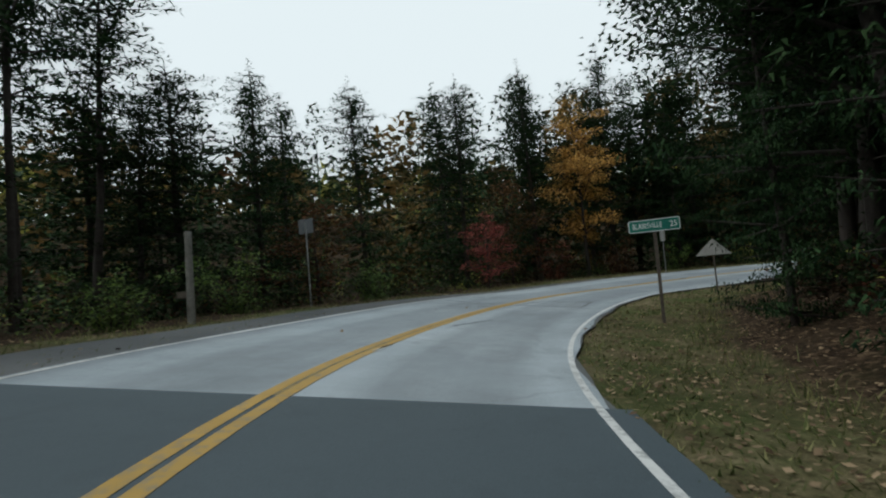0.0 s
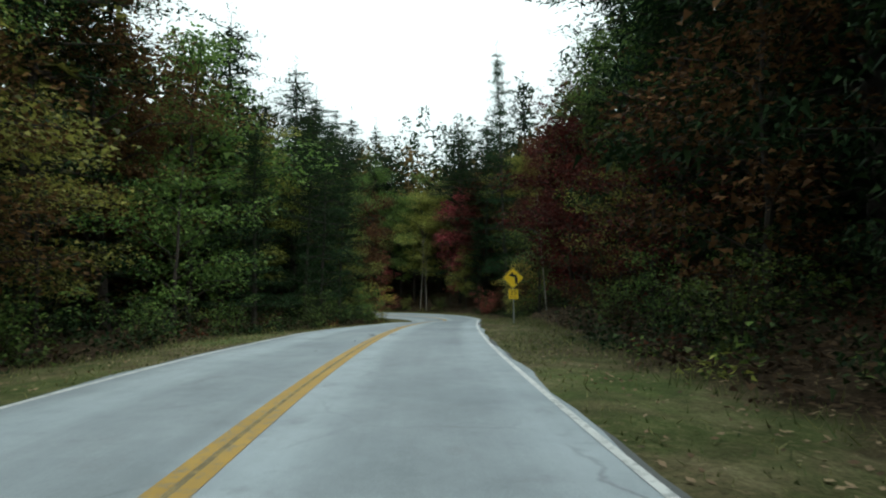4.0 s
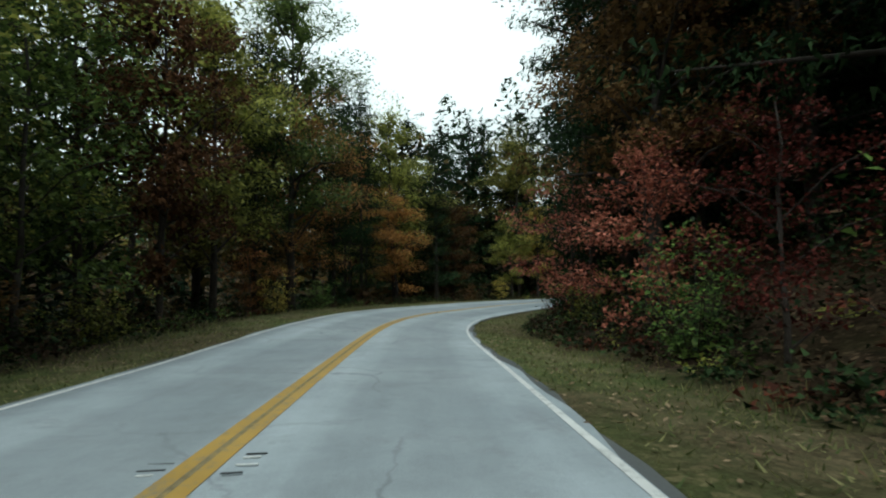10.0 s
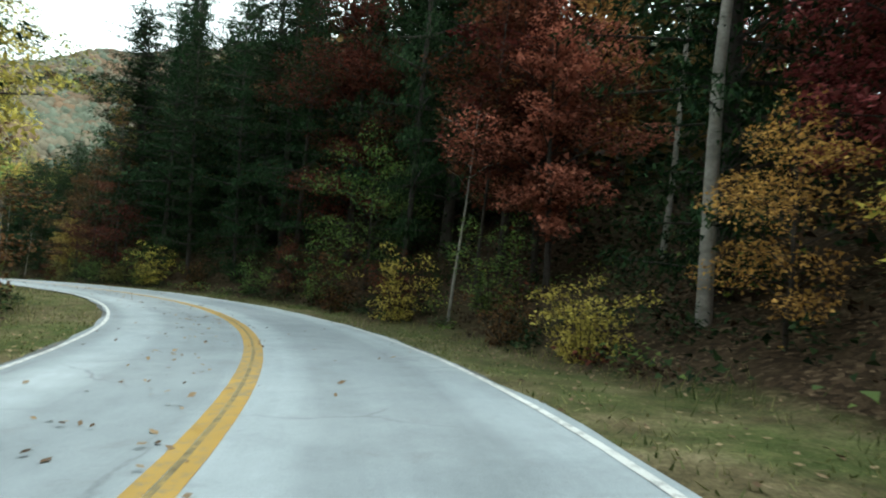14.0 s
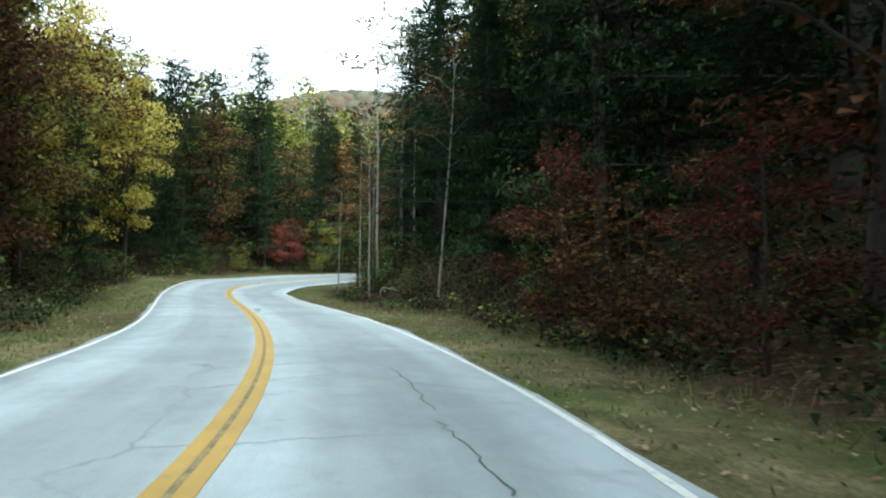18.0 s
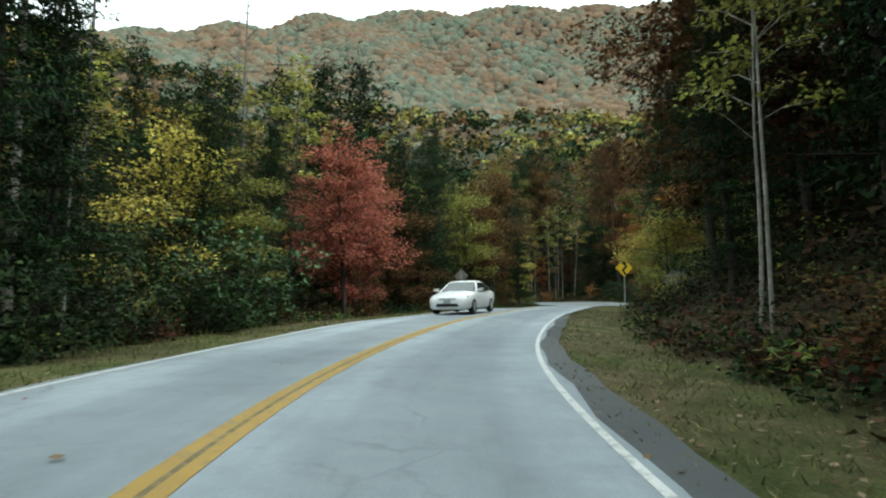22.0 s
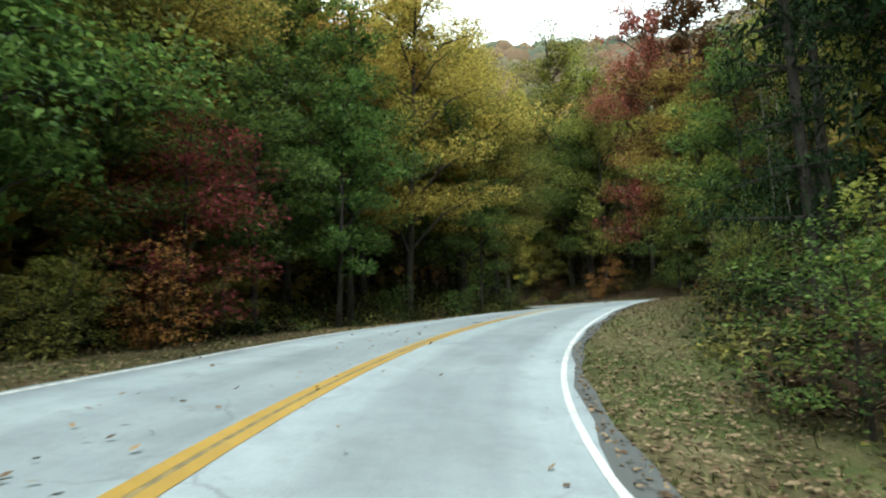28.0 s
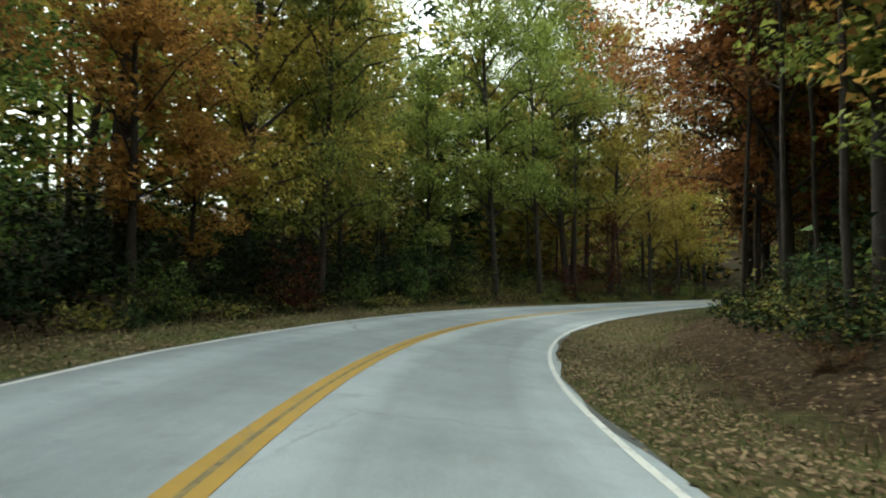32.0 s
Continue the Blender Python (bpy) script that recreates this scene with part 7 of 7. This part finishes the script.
WIND = [band([(0.05, -0.36), (0.03, -0.27), (-0.04, -0.2), (-0.08, -0.12), (-0.03, -0.05), (0.06, -0.01), (0.11, 0.06), (0.07, 0.13), (0.0, 0.17), (-0.02, 0.24)], 0.10),
        [(-0.16, 0.2), (0.13, 0.2), (-0.01, 0.38)]]


def blank_sign(s, d, label, outline, cz, height, away=True, turn=0.0, mat=None, post=None, name="sign_back", post_w=0.06):
    root = sign_root(name, s, d, label, away, 0.0, turn)
    channel_post(root, height, post, post_w)
    part("panel", prism([(x, z + cz) for x, z in outline], -0.004, 0.0), mat or SIGN_BACK, root)
    return root


# places of the signs along the road
warning_sign(135.1, -4.8, "yellow diamond left-curve warning sign with a 25 speed plate", LEFT_TURN, "25", 2.1, half=0.5)
warning_sign(273.6, -4.6, "yellow diamond right-turn warning sign with a 20 speed plate", RIGHT_TURN, "20", 2.2, half=0.44)
warning_sign(655.5, -5.15, "yellow diamond winding-road warning sign on a steel post", WIND, "", 2.12, lean=0.02, half=0.46)
DIAMOND = rounded(diamond(0, 0.52), 0.05)
blank_sign(59.2, 4.6, "grey bare back of a diamond sign on a steel post", DIAMOND, 2.5, 2.7)
blank_sign(85.2, 4.5, "grey bare back of a diamond sign on a pale post", DIAMOND, 2.25, 2.5, post=SIGN_WHITE)
blank_sign(271.5, 5.1, "grey bare back of a diamond sign beside the woods", DIAMOND, 2.8, 3.0)
two = blank_sign(229.3, 4.8, "grey back of a diamond sign with a small plate below", DIAMOND, 2.75, 2.95)
part("speed_plate", prism(rounded(rect(0, 1.95, 0.42, 0.42), 0.03), -0.004, 0.0), SIGN_BACK, two)
blank_sign(16.7, 6.5, "weathered grey back of a rectangular sign on a post", rounded(rect(0, 0, 0.62, 0.5), 0.03), 2.75, 2.9)
tri = blank_sign(25.2, -4.9, "grey wide triangular plate on a thin dark post", rounded([(-0.62, -0.3), (0.62, -0.3), (0, 0.3)], 0.04), 1.75, 1.7, False, 0, SIGN_WHITE_OLD, WOOD, "triangle_sign", 0.05)
blank_sign(659.5, 5.0, "dull grey back of a diamond sign at the dark wood's edge", rounded(diamond(0, 0.46), 0.05), 2.2, 2.4, mat=WOOD_GREY)
stack = blank_sign(38.1, 4.8, "tall stack of two pale sign backs on one post", rounded(rect(0, 0, 0.38, 0.55), 0.03), 3.05, 3.2)
part("lower_panel", prism(rounded(rect(0, 2.3, 0.40, 0.75), 0.03), -0.004, 0.0), SIGN_WHITE_OLD, stack)


def town_sign():
    root = sign_root("distance_sign", 15.9, -4.75, "green distance sign with white letters on one post")
    channel_post(root, 2.36, WOOD, 0.08)
    panel = part("panel", prism(rounded(rect(0, 2.4, 1.2, 0.31), 0.04), -0.004, 0.0), SIGN_BACK, root)
    part("face", prism(rounded(rect(0, 2.4, 1.19, 0.3), 0.04), -0.006, -0.0045), SIGN_WHITE, panel)
    part("green_field", prism(rounded(rect(0, 2.4, 1.16, 0.27), 0.03), -0.008, -0.0062), SIGN_GREEN, panel)
    lettering("BLAIRSVILLE", 0.19, -0.16, 2.395, -0.0095, SIGN_WHITE, panel, wide=0.68)
    lettering("25", 0.2, 0.45, 2.395, -0.0095, SIGN_WHITE, panel, "numeral", 0.9)


town_sign()


def byway_sign():
    root = sign_root("byway_sign", 57.0, -5.2, "blue flower panel above a white scenic panel on a leaning post", lean=0.03)
    channel_post(root, 2.9)
    top = part("blue_panel", prism(rounded(rect(0, 2.78, 0.62, 0.6), 0.03), -0.004, 0.0), SIGN_WHITE, root)
    part("blue_field", prism(rounded(rect(0, 2.78, 0.58, 0.56), 0.03), -0.0065, -0.0045), SIGN_BLUE, top)
    petals = []
    for i in range(40):
        a = 2 * math.pi * i / 40
        r = 0.085 + 0.025 * math.cos(6 * a)
        petals.append((0.02 + r * math.cos(a), 2.86 + r * math.sin(a)))
    part("flower", prism(petals, -0.009, -0.007), SIGN_WHITE, top)
    part("flower_centre", prism([(0.02 + 0.025 * math.cos(i), 2.86 + 0.025 * math.sin(i)) for i in np.linspace(0, 6.0, 12)], -0.011, -0.0095), SIGN_BLUE, top)
    for z, w in ((2.66, 0.34), (2.585, 0.46)):
        part("letter_bar", prism(rect(0.02, z, w, 0.035), -0.009, -0.007), SIGN_WHITE, top)
    low = part("scenic_panel", prism(rounded(rect(0, 2.16, 0.64, 0.6), 0.03), -0.004, 0.0), SIGN_WHITE, root)
    part("picture", prism(rounded(rect(0, 2.16, 0.52, 0.48), 0.02), -0.0065, -0.0045), SIGN_GREY, low)
    part("ridge", prism([(-0.26, 2.2), (0.26, 2.2), (0.26, 2.3), (0.1, 2.38), (-0.02, 2.3), (-0.14, 2.37), (-0.26, 2.3)], -0.009, -0.007), SIGN_GREEN, low)
    root.matrix_basis = root.matrix_basis @ Matrix.Scale(0.8, 4)
    part("bend", prism([(-0.04, 2.2), (0.08, 2.2), (0.2, 2.08), (0.25, 1.93), (-0.2, 1.93), (-0.02, 2.08)], -0.009, -0.007), SIGN_WHITE, low)


byway_sign()


def speed_limit_sign():
    root = sign_root("speed_limit_sign", 93.6, -6.0, "white speed limit sign with black lettering on a steel post")
    channel_post(root, 2.2)
    p = part("panel", prism(rounded(rect(0, 1.96, 0.58, 0.74), 0.04), -0.004, 0.0), SIGN_WHITE, root)
    o, i = rounded(rect(0, 1.96, 0.55, 0.71), 0.035), rounded(rect(0, 1.96, 0.52, 0.68), 0.03)
    bm = bmesh.new()
    a, b = [bm.verts.new((x, -0.0055, z)) for x, z in o], [bm.verts.new((x, -0.0055, z)) for x, z in i]
    for k in range(len(o)):
        bm.faces.new((a[k], a[(k + 1) % len(o)], b[(k + 1) % len(o)], b[k]))
    part("border", bm, SIGN_BLACK, p)
    lettering("SPEED", 0.15, 0, 2.22, -0.007, SIGN_BLACK, p)
    lettering("LIMIT", 0.15, 0, 2.09, -0.007, SIGN_BLACK, p)
    lettering("35", 0.4, 0, 1.82, -0.007, SIGN_BLACK, p, "numeral")


speed_limit_sign()


def forest_board():
    root = sign_root("forest_board", 87.3, -7.9, "pale six-sided board on two wooden posts in the grass", category="sign board")
    for x in (-0.42, 0.42):
        bm = bmesh.new()
        bmesh.ops.create_cube(bm, size=1)
        bmesh.ops.transform(bm, matrix=Matrix.LocRotScale((x, 0.06, 0.3), None, (0.12, 0.1, 1.4)), verts=bm.verts)
        bmesh.ops.bevel(bm, geom=bm.edges[:], offset=0.012, segments=1, affect="EDGES")
        part("post", bm, WOOD, root)
    pts = [(-0.5, 0.62), (0.5, 0.62), (0.6, 1.12), (0.3, 1.28), (-0.1, 1.22), (-0.62, 1.12)]
    b = part("board", prism(pts, -0.05, 0.0), SIGN_GREY, root)
    for z in (1.06, 0.96, 0.8):
        part("letter_bar", prism(rect(0, z, 0.75, 0.05), -0.056, -0.051), SIGN_BACK, b)


forest_board()


def trail_marker():
    root = sign_root("trail_marker", 713.5, -4.9, "small green marker plate on a white post", category="marker post")
    bm = bmesh.new()
    bmesh.ops.create_cube(bm, size=1)
    bmesh.ops.transform(bm, matrix=Matrix.LocRotScale((0, 0, 0.65), None, (0.07, 0.02, 2.1)), verts=bm.verts)
    bmesh.ops.bevel(bm, geom=bm.edges[:], offset=0.006, segments=1, affect="EDGES")
    part("post", bm, SIGN_WHITE, root)
    p = part("plate", prism(rounded(rect(0, 1.85, 0.26, 0.36), 0.02), -0.02, -0.014), SIGN_WHITE, root)
    part("green_field", prism(rounded(rect(0, 1.85, 0.23, 0.33), 0.02), -0.023, -0.0205), SIGN_TEAL, p)
    part("letter_bar", prism(rect(0.0, 1.8, 0.06, 0.14), -0.026, -0.0235), SIGN_BLACK, p)


trail_marker()


def wooden_post():
    root = sign_root("wooden_post", 11.7, 5.75, "weathered grey wooden post standing at the gravel edge", category="post")
    v, f = [], []
    for i in range(5):
        tube(v, f, (0.01 * i, 0, -0.4 + 0.52 * i), (0.01 * (i + 1), 0, -0.4 + 0.52 * (i + 1)), 0.10 - 0.004 * i, 0.096 - 0.004 * i, 9)
    f.append(tuple(range(len(v) - 9, len(v))))
    ob = new("shaft", mesh_of("shaft", v, f, [WOOD_GREY], smooth=False))
    ob.parent = root
    bm = prism(rect(-0.2, 0.7, 0.34, 0.16), -0.02, 0.02)
    part("cross_piece", bm, WOOD, root)


wooden_post()


def fallen_branch():
    root = new("fallen_branch")
    root.matrix_basis = Matrix.LocRotScale(at(529.0, -7.0, 0.12), Euler((0, 0, 0.6)), None)
    tagged(root, "bleached crooked branch lying on the leafy bank", "branch")
    v, f = [], []
    pts = [(-1.0, 0, -0.1), (-0.6, 0.05, 0.1), (-0.1, 0.0, 0.22), (0.5, -0.05, 0.3), (0.62, 0, 0.12), (0.58, 0.05, -0.1)]
    for i in range(5):
        tube(v, f, pts[i], pts[i + 1], 0.045 - 0.004 * i, 0.041 - 0.004 * i, 6)
    tube(v, f, pts[1], (-0.4, 0.5, -0.05), 0.025, 0.01, 5)
    ob = new("limb", mesh_of("limb", v, f, [PALE_BARK], smooth=True))
    ob.parent = root


fallen_branch()


def rock(s, d, size, seed, up):
    rng = np.random.default_rng(seed)
    bm = bmesh.new()
    bmesh.ops.create_icosphere(bm, subdivisions=3, radius=1.0)
    for v in bm.verts:
        n = noise.noise(v.co * 1.7 + Vector((seed, 0, 0))) * 0.45 + noise.noise(v.co * 5 + Vector((0, seed, 0))) * 0.16
        q = v.co * (1 + n)
        v.co = Vector((round(q.x * 3.2) / 3.2 * 0.6 + q.x * 0.4, round(q.y * 3.2) / 3.2 * 0.6 + q.y * 0.4, q.z)) * 1.0
    me = bpy.data.meshes.new("rock")
    bm.to_mesh(me)
    bm.free()
    me.materials.append(ROCK)
    ob = new("rock", me)
    ob.matrix_basis = Matrix.LocRotScale(at(s, d, up), Euler((0.1, 0.15, float(rng.uniform(0, 6)))), size)
    tagged(ob, "grey fractured rock face jutting from the wooded bank", "rock", "rock outcrop")


for s_, d_, z_, sd, up_ in ((671.5, -8.6, (1.3, 1.6, 1.9), 1, 0.8), (674.0, -8.8, (1.4, 1.7, 2.2), 2, 1.0), (676.5, -9.4, (1.5, 1.4, 1.6), 3, 0.9),
                            (669.0, -9.2, (1.2, 1.3, 1.4), 4, 0.6), (658.3, -7.9, (0.8, 1.0, 0.9), 5, 0.25)):
    rock(s_, d_, z_, sd, up_)


# ---- small things on the road ----
def road_studs():
    bm = bmesh.new()
    bmesh.ops.create_cube(bm, size=1)
    bmesh.ops.transform(bm, matrix=Matrix.LocRotScale((0, 0, 0.006), None, (0.2, 0.035, 0.008)), verts=bm.verts)
    me = bpy.data.meshes.new("chip_mark")
    bm.to_mesh(me)
    bm.free()
    me.materials.append(WHITE_PAINT)
    dark = me.copy()
    dark.materials.clear()
    dark.materials.append(TAR)
    rnd = random.Random(9)
    known = [8.5, 33.0, 126.4, 230.9, 282.3, 337.9, 475.2, 573.4, 706.2, 819.9, 915.0]
    spots = [a + (b - a) * i / max(round((b - a) / 25), 1) for a, b in zip(known, known[1:]) for i in range(max(round((b - a) / 25), 1))]
    for s in spots:
        root = new("marker_patch")
        p = float(np.interp(s, RS, RPSI))
        root.matrix_basis = Matrix.LocRotScale(at(s, 0), Euler((0, -math.atan(float(np.interp(s, RS, RB))), p)), None)
        tagged(root, "scraped white and dark marks beside the double yellow line", "road marking", "marker patches")
        for sgn in (-1, 1):
            for k in range(4):
                ob = new("chip_mark", me if rnd.random() < 0.35 else dark)
                ob.parent = root
                ob.matrix_basis = Matrix.LocRotScale((sgn * rnd.uniform(0.27, 0.36), k * 0.19 - 0.3 + rnd.uniform(-.05, .05), 0), Euler((0, 0, rnd.uniform(-.15, .15))), (rnd.uniform(0.5, 1.2), rnd.uniform(0.35, 0.8), 1))


road_studs()


def seals():
    """Tar-sealed cracks across the pale asphalt just past the joint."""
    runs = [(18.0, -0.4, 18.0, -2.3), (19.6, -0.6, 19.6, -2.2), (18.0, -2.3, 19.6, -2.2), (18.0, -0.4, 19.6, -0.6), (17.6, 2.9, 17.9, 0.4), (18.8, 2.6, 18.2, 0.4),
            (17.0, 1.6, 17.2, -0.6), (17.9, -0.4, 17.2, 0.6), (20.3, 2.4, 20.6, 0.8), (24.0, -0.5, 24.2, -2.4), (26.0, 1.5, 26.1, -0.5), (12.5, -0.4, 14.2, -0.9), (506.4, -2.05, 508.2, -1.85), (508.6, -1.9, 511.2, -1.85), (398.5, -1.6, 399.4, -1.9)]
    rnd = random.Random(4)
    for s0_, d0, s1_, d1 in runs:
        n = 14
        pts = [Vector((s0_ + (s1_ - s0_) * i / n + rnd.uniform(-.04, .04), d0 + (d1 - d0) * i / n + rnd.uniform(-.04, .04))) for i in range(n + 1)]
        v, f = [], []
        for i, q in enumerate(pts):
            t = (pts[min(i + 1, n)] - pts[max(i - 1, 0)]).normalized()
            w = Vector((-t.y, t.x)) * rnd.uniform(0.02, 0.045) * (0.3 if s0_ > 390 else 1)
            for k in (q + w, q - w):
                v.append(tuple(at(k.x, k.y, 0.004)))
        f = [(2 * i, 2 * i + 1, 2 * i + 3, 2 * i + 2) for i in range(n)]
        tagged(new("crack_seal", mesh_of("crack_seal", v, f, [SEAL])), "dark tar seal along a crack in the asphalt", "crack", kind="structure")


seals()


# ---- white sedan in the oncoming lane ----
def sedan():
    root = new("car")
    s, d = 650.0, 1.62
    p = float(np.interp(s, RS, RPSI)) + math.pi
    root.matrix_basis = Matrix.LocRotScale(at(s, d, 0.02), Euler((math.atan(float(np.interp(s, RS, RZ + 0) - np.interp(s + 1, RS, RZ))), 0, p)), None)
    tagged(root, "white four-door saloon car driving in the oncoming lane", "car")

    def loft(name, rings, mat, parent=root, cap=True, smooth=True):
        n = len(rings[0])
        v = [q for r in rings for q in r]
        f = [(a * n + i, a * n + (i + 1) % n, (a + 1) * n + (i + 1) % n, (a + 1) * n + i) for a in range(len(rings) - 1) for i in range(n)]
        if cap:
            f += [tuple(range(n))[::-1], tuple((len(rings) - 1) * n + i for i in range(n))]
        ob = new(name, mesh_of(name, v, f, [mat], smooth=smooth))
        ob.parent = parent
        return ob

    def ring(y, w, z0, z1, tuck=0.86, crown=0.03):
        zm = z0 + (z1 - z0) * 0.55
        half = [(w * 0.80, z0), (w * 0.97, z0 + 0.09), (w, zm), (w * 0.985, z1 - 0.10), (w * tuck, z1 - 0.01), (w * 0.4, z1 + crown)]
        return [(x, y, z) for x, z in half] + [(-x, y, z) for x, z in half[::-1]]

    # front is towards +y
    rings = [ring(2.42, 0.60, 0.34, 0.62), ring(2.36, 0.76, 0.24, 0.70), ring(2.2, 0.86, 0.2, 0.76), ring(1.9, 0.905, 0.2, 0.83), ring(1.3, 0.915, 0.2, 0.92), ring(0.85, 0.915, 0.2, 0.98),
             ring(0.2, 0.915, 0.2, 0.97), ring(-0.9, 0.915, 0.2, 0.98), ring(-1.6, 0.905, 0.22, 1.0), ring(-2.1, 0.87, 0.26, 1.0), ring(-2.38, 0.78, 0.34, 0.94)]
    body = loft("body", rings, CAR_WHITE)

    def cab(y, w0, w1, z0, z1):
        return [(w0, y, z0), (w1, y, z1), (w1 * 0.6, y, z1 + 0.02), (-w1 * 0.6, y, z1 + 0.02), (-w1, y, z1), (-w0, y, z0)]
    loft("roof", [cab(0.28, 0.66, 0.56, 1.34, 1.38), cab(0.0, 0.70, 0.60, 1.36, 1.43), cab(-0.6, 0.70, 0.60, 1.36, 1.45), cab(-1.05, 0.66, 0.56, 1.33, 1.40)], CAR_WHITE, body)
    # glass: windscreen, rear window, side windows, with pillars between them
    def quad(name, pts, mat, parent):
        c = sum((Vector(q) for q in pts), Vector()) / len(pts)
        n = (Vector(pts[1]) - Vector(pts[0])).cross(Vector(pts[2]) - Vector(pts[0])).normalized() * 0.012
        v = [tuple(Vector(q) + n) for q in pts] + [tuple(Vector(q) - n) for q in pts]
        f = [(0, 1, 2, 3), (7, 6, 5, 4)] + [(i, (i + 1) % 4, 4 + (i + 1) % 4, 4 + i) for i in range(4)]
        ob = new(name, mesh_of(name, v, f, [mat]))
        ob.parent = parent
        return ob
    quad("windscreen", [(-0.76, 1.02, 0.96), (0.76, 1.02, 0.96), (0.58, 0.27, 1.37), (-0.58, 0.27, 1.37)], CAR_GLASS, body)
    quad("rear_window", [(0.72, -1.72, 1.0), (-0.72, -1.72, 1.0), (-0.56, -1.06, 1.39), (0.56, -1.06, 1.39)], CAR_GLASS, body)
    for sg in (1, -1):
        quad("side_window", [(sg * 0.86, 0.72, 0.97), (sg * 0.86, -0.38, 0.98), (sg * 0.66, -0.38, 1.38), (sg * 0.64, 0.22, 1.35)], CAR_GLASS, body)
        quad("side_window", [(sg * 0.86, -0.46, 0.98), (sg * 0.84, -1.3, 1.0), (sg * 0.64, -0.98, 1.37), (sg * 0.66, -0.46, 1.38)], CAR_GLASS, body)
        quad("pillar", [(sg * 0.83, 1.0, 0.95), (sg * 0.87, 0.74, 0.96), (sg * 0.645, 0.2, 1.37), (sg * 0.6, 0.28, 1.37)], CAR_WHITE, body)
        quad("pillar", [(sg * 0.84, -1.32, 1.0), (sg * 0.76, -1.7, 1.0), (sg * 0.58, -1.05, 1.38), (sg * 0.645, -0.98, 1.37)], CAR_WHITE, body)
        quad("pillar", [(sg * 0.87, -0.38, 0.97), (sg * 0.87, -0.46, 0.97), (sg * 0.67, -0.46, 1.39), (sg * 0.67, -0.38, 1.39)], CAR_BLACK, body)
        loft("mirror", [[(sg * (0.93 + dx), 0.78 + dy, 0.98 + dz) for dx, dz in ((0, 0), (0.2, 0.01), (0.21, 0.12), (0.02, 0.13))] for dy in (0.0, 0.12)], CAR_WHITE, body, smooth=False)
        lamp = [(sg * 0.40, 2.385, 0.60), (sg * 0.78, 2.22, 0.63), (sg * 0.84, 2.06, 0.77), (sg * 0.46, 2.345, 0.72)]
        quad("headlight", lamp if sg < 0 else lamp[::-1], CAR_LAMP, body)
        fog = [(sg * 0.52, 2.40, 0.34), (sg * 0.76, 2.31, 0.34), (sg * 0.78, 2.31, 0.48), (sg * 0.60, 2.40, 0.44)]
        quad("fog_light_recess", fog if sg < 0 else fog[::-1], CAR_BLACK, body)
    quad("grille", [(0.40, 2.425, 0.60), (-0.40, 2.425, 0.60), (-0.36, 2.40, 0.69), (0.36, 2.40, 0.69)], STEEL, body)
    quad("lower_grille", [(0.5, 2.432, 0.33), (-0.5, 2.432, 0.33), (-0.44, 2.43, 0.46), (0.44, 2.43, 0.46)], CAR_BLACK, body)
    quad("number_plate", [(0.16, 2.448, 0.47), (-0.16, 2.448, 0.47), (-0.16, 2.446, 0.62), (0.16, 2.446, 0.62)], SIGN_GREY, body)
    for sg in (1, -1):
        for y in (1.48, -1.42):
            wheel = new("wheel")
            wheel.parent = root
            wheel.matrix_basis = Matrix.Translation((sg * 0.82, y, 0.33))
            for nm, r0, r1, w, mat in (("tyre", 0.33, 0.22, 0.105, CAR_BLACK), ("rim", 0.22, 0.03, 0.112, STEEL)):
                bm = bmesh.new()
                prof = [(r1, -w), (r0 - 0.03, -w), (r0, -w * 0.7), (r0, w * 0.7), (r0 - 0.03, w), (r1, w)]
                n = 24
                g = [[bm.verts.new((x, r * math.cos(6.28319 * i / n), r * math.sin(6.28319 * i / n))) for r, x in prof] for i in range(n)]
                for i in range(n):
                    for k in range(len(prof)):
                        a, b = g[i], g[(i + 1) % n]
                        bm.faces.new((a[k], a[(k + 1) % 6], b[(k + 1) % 6], b[k]))
                bmesh.ops.recalc_face_normals(bm, faces=bm.faces)
                part(nm, bm, mat, wheel)


sedan()
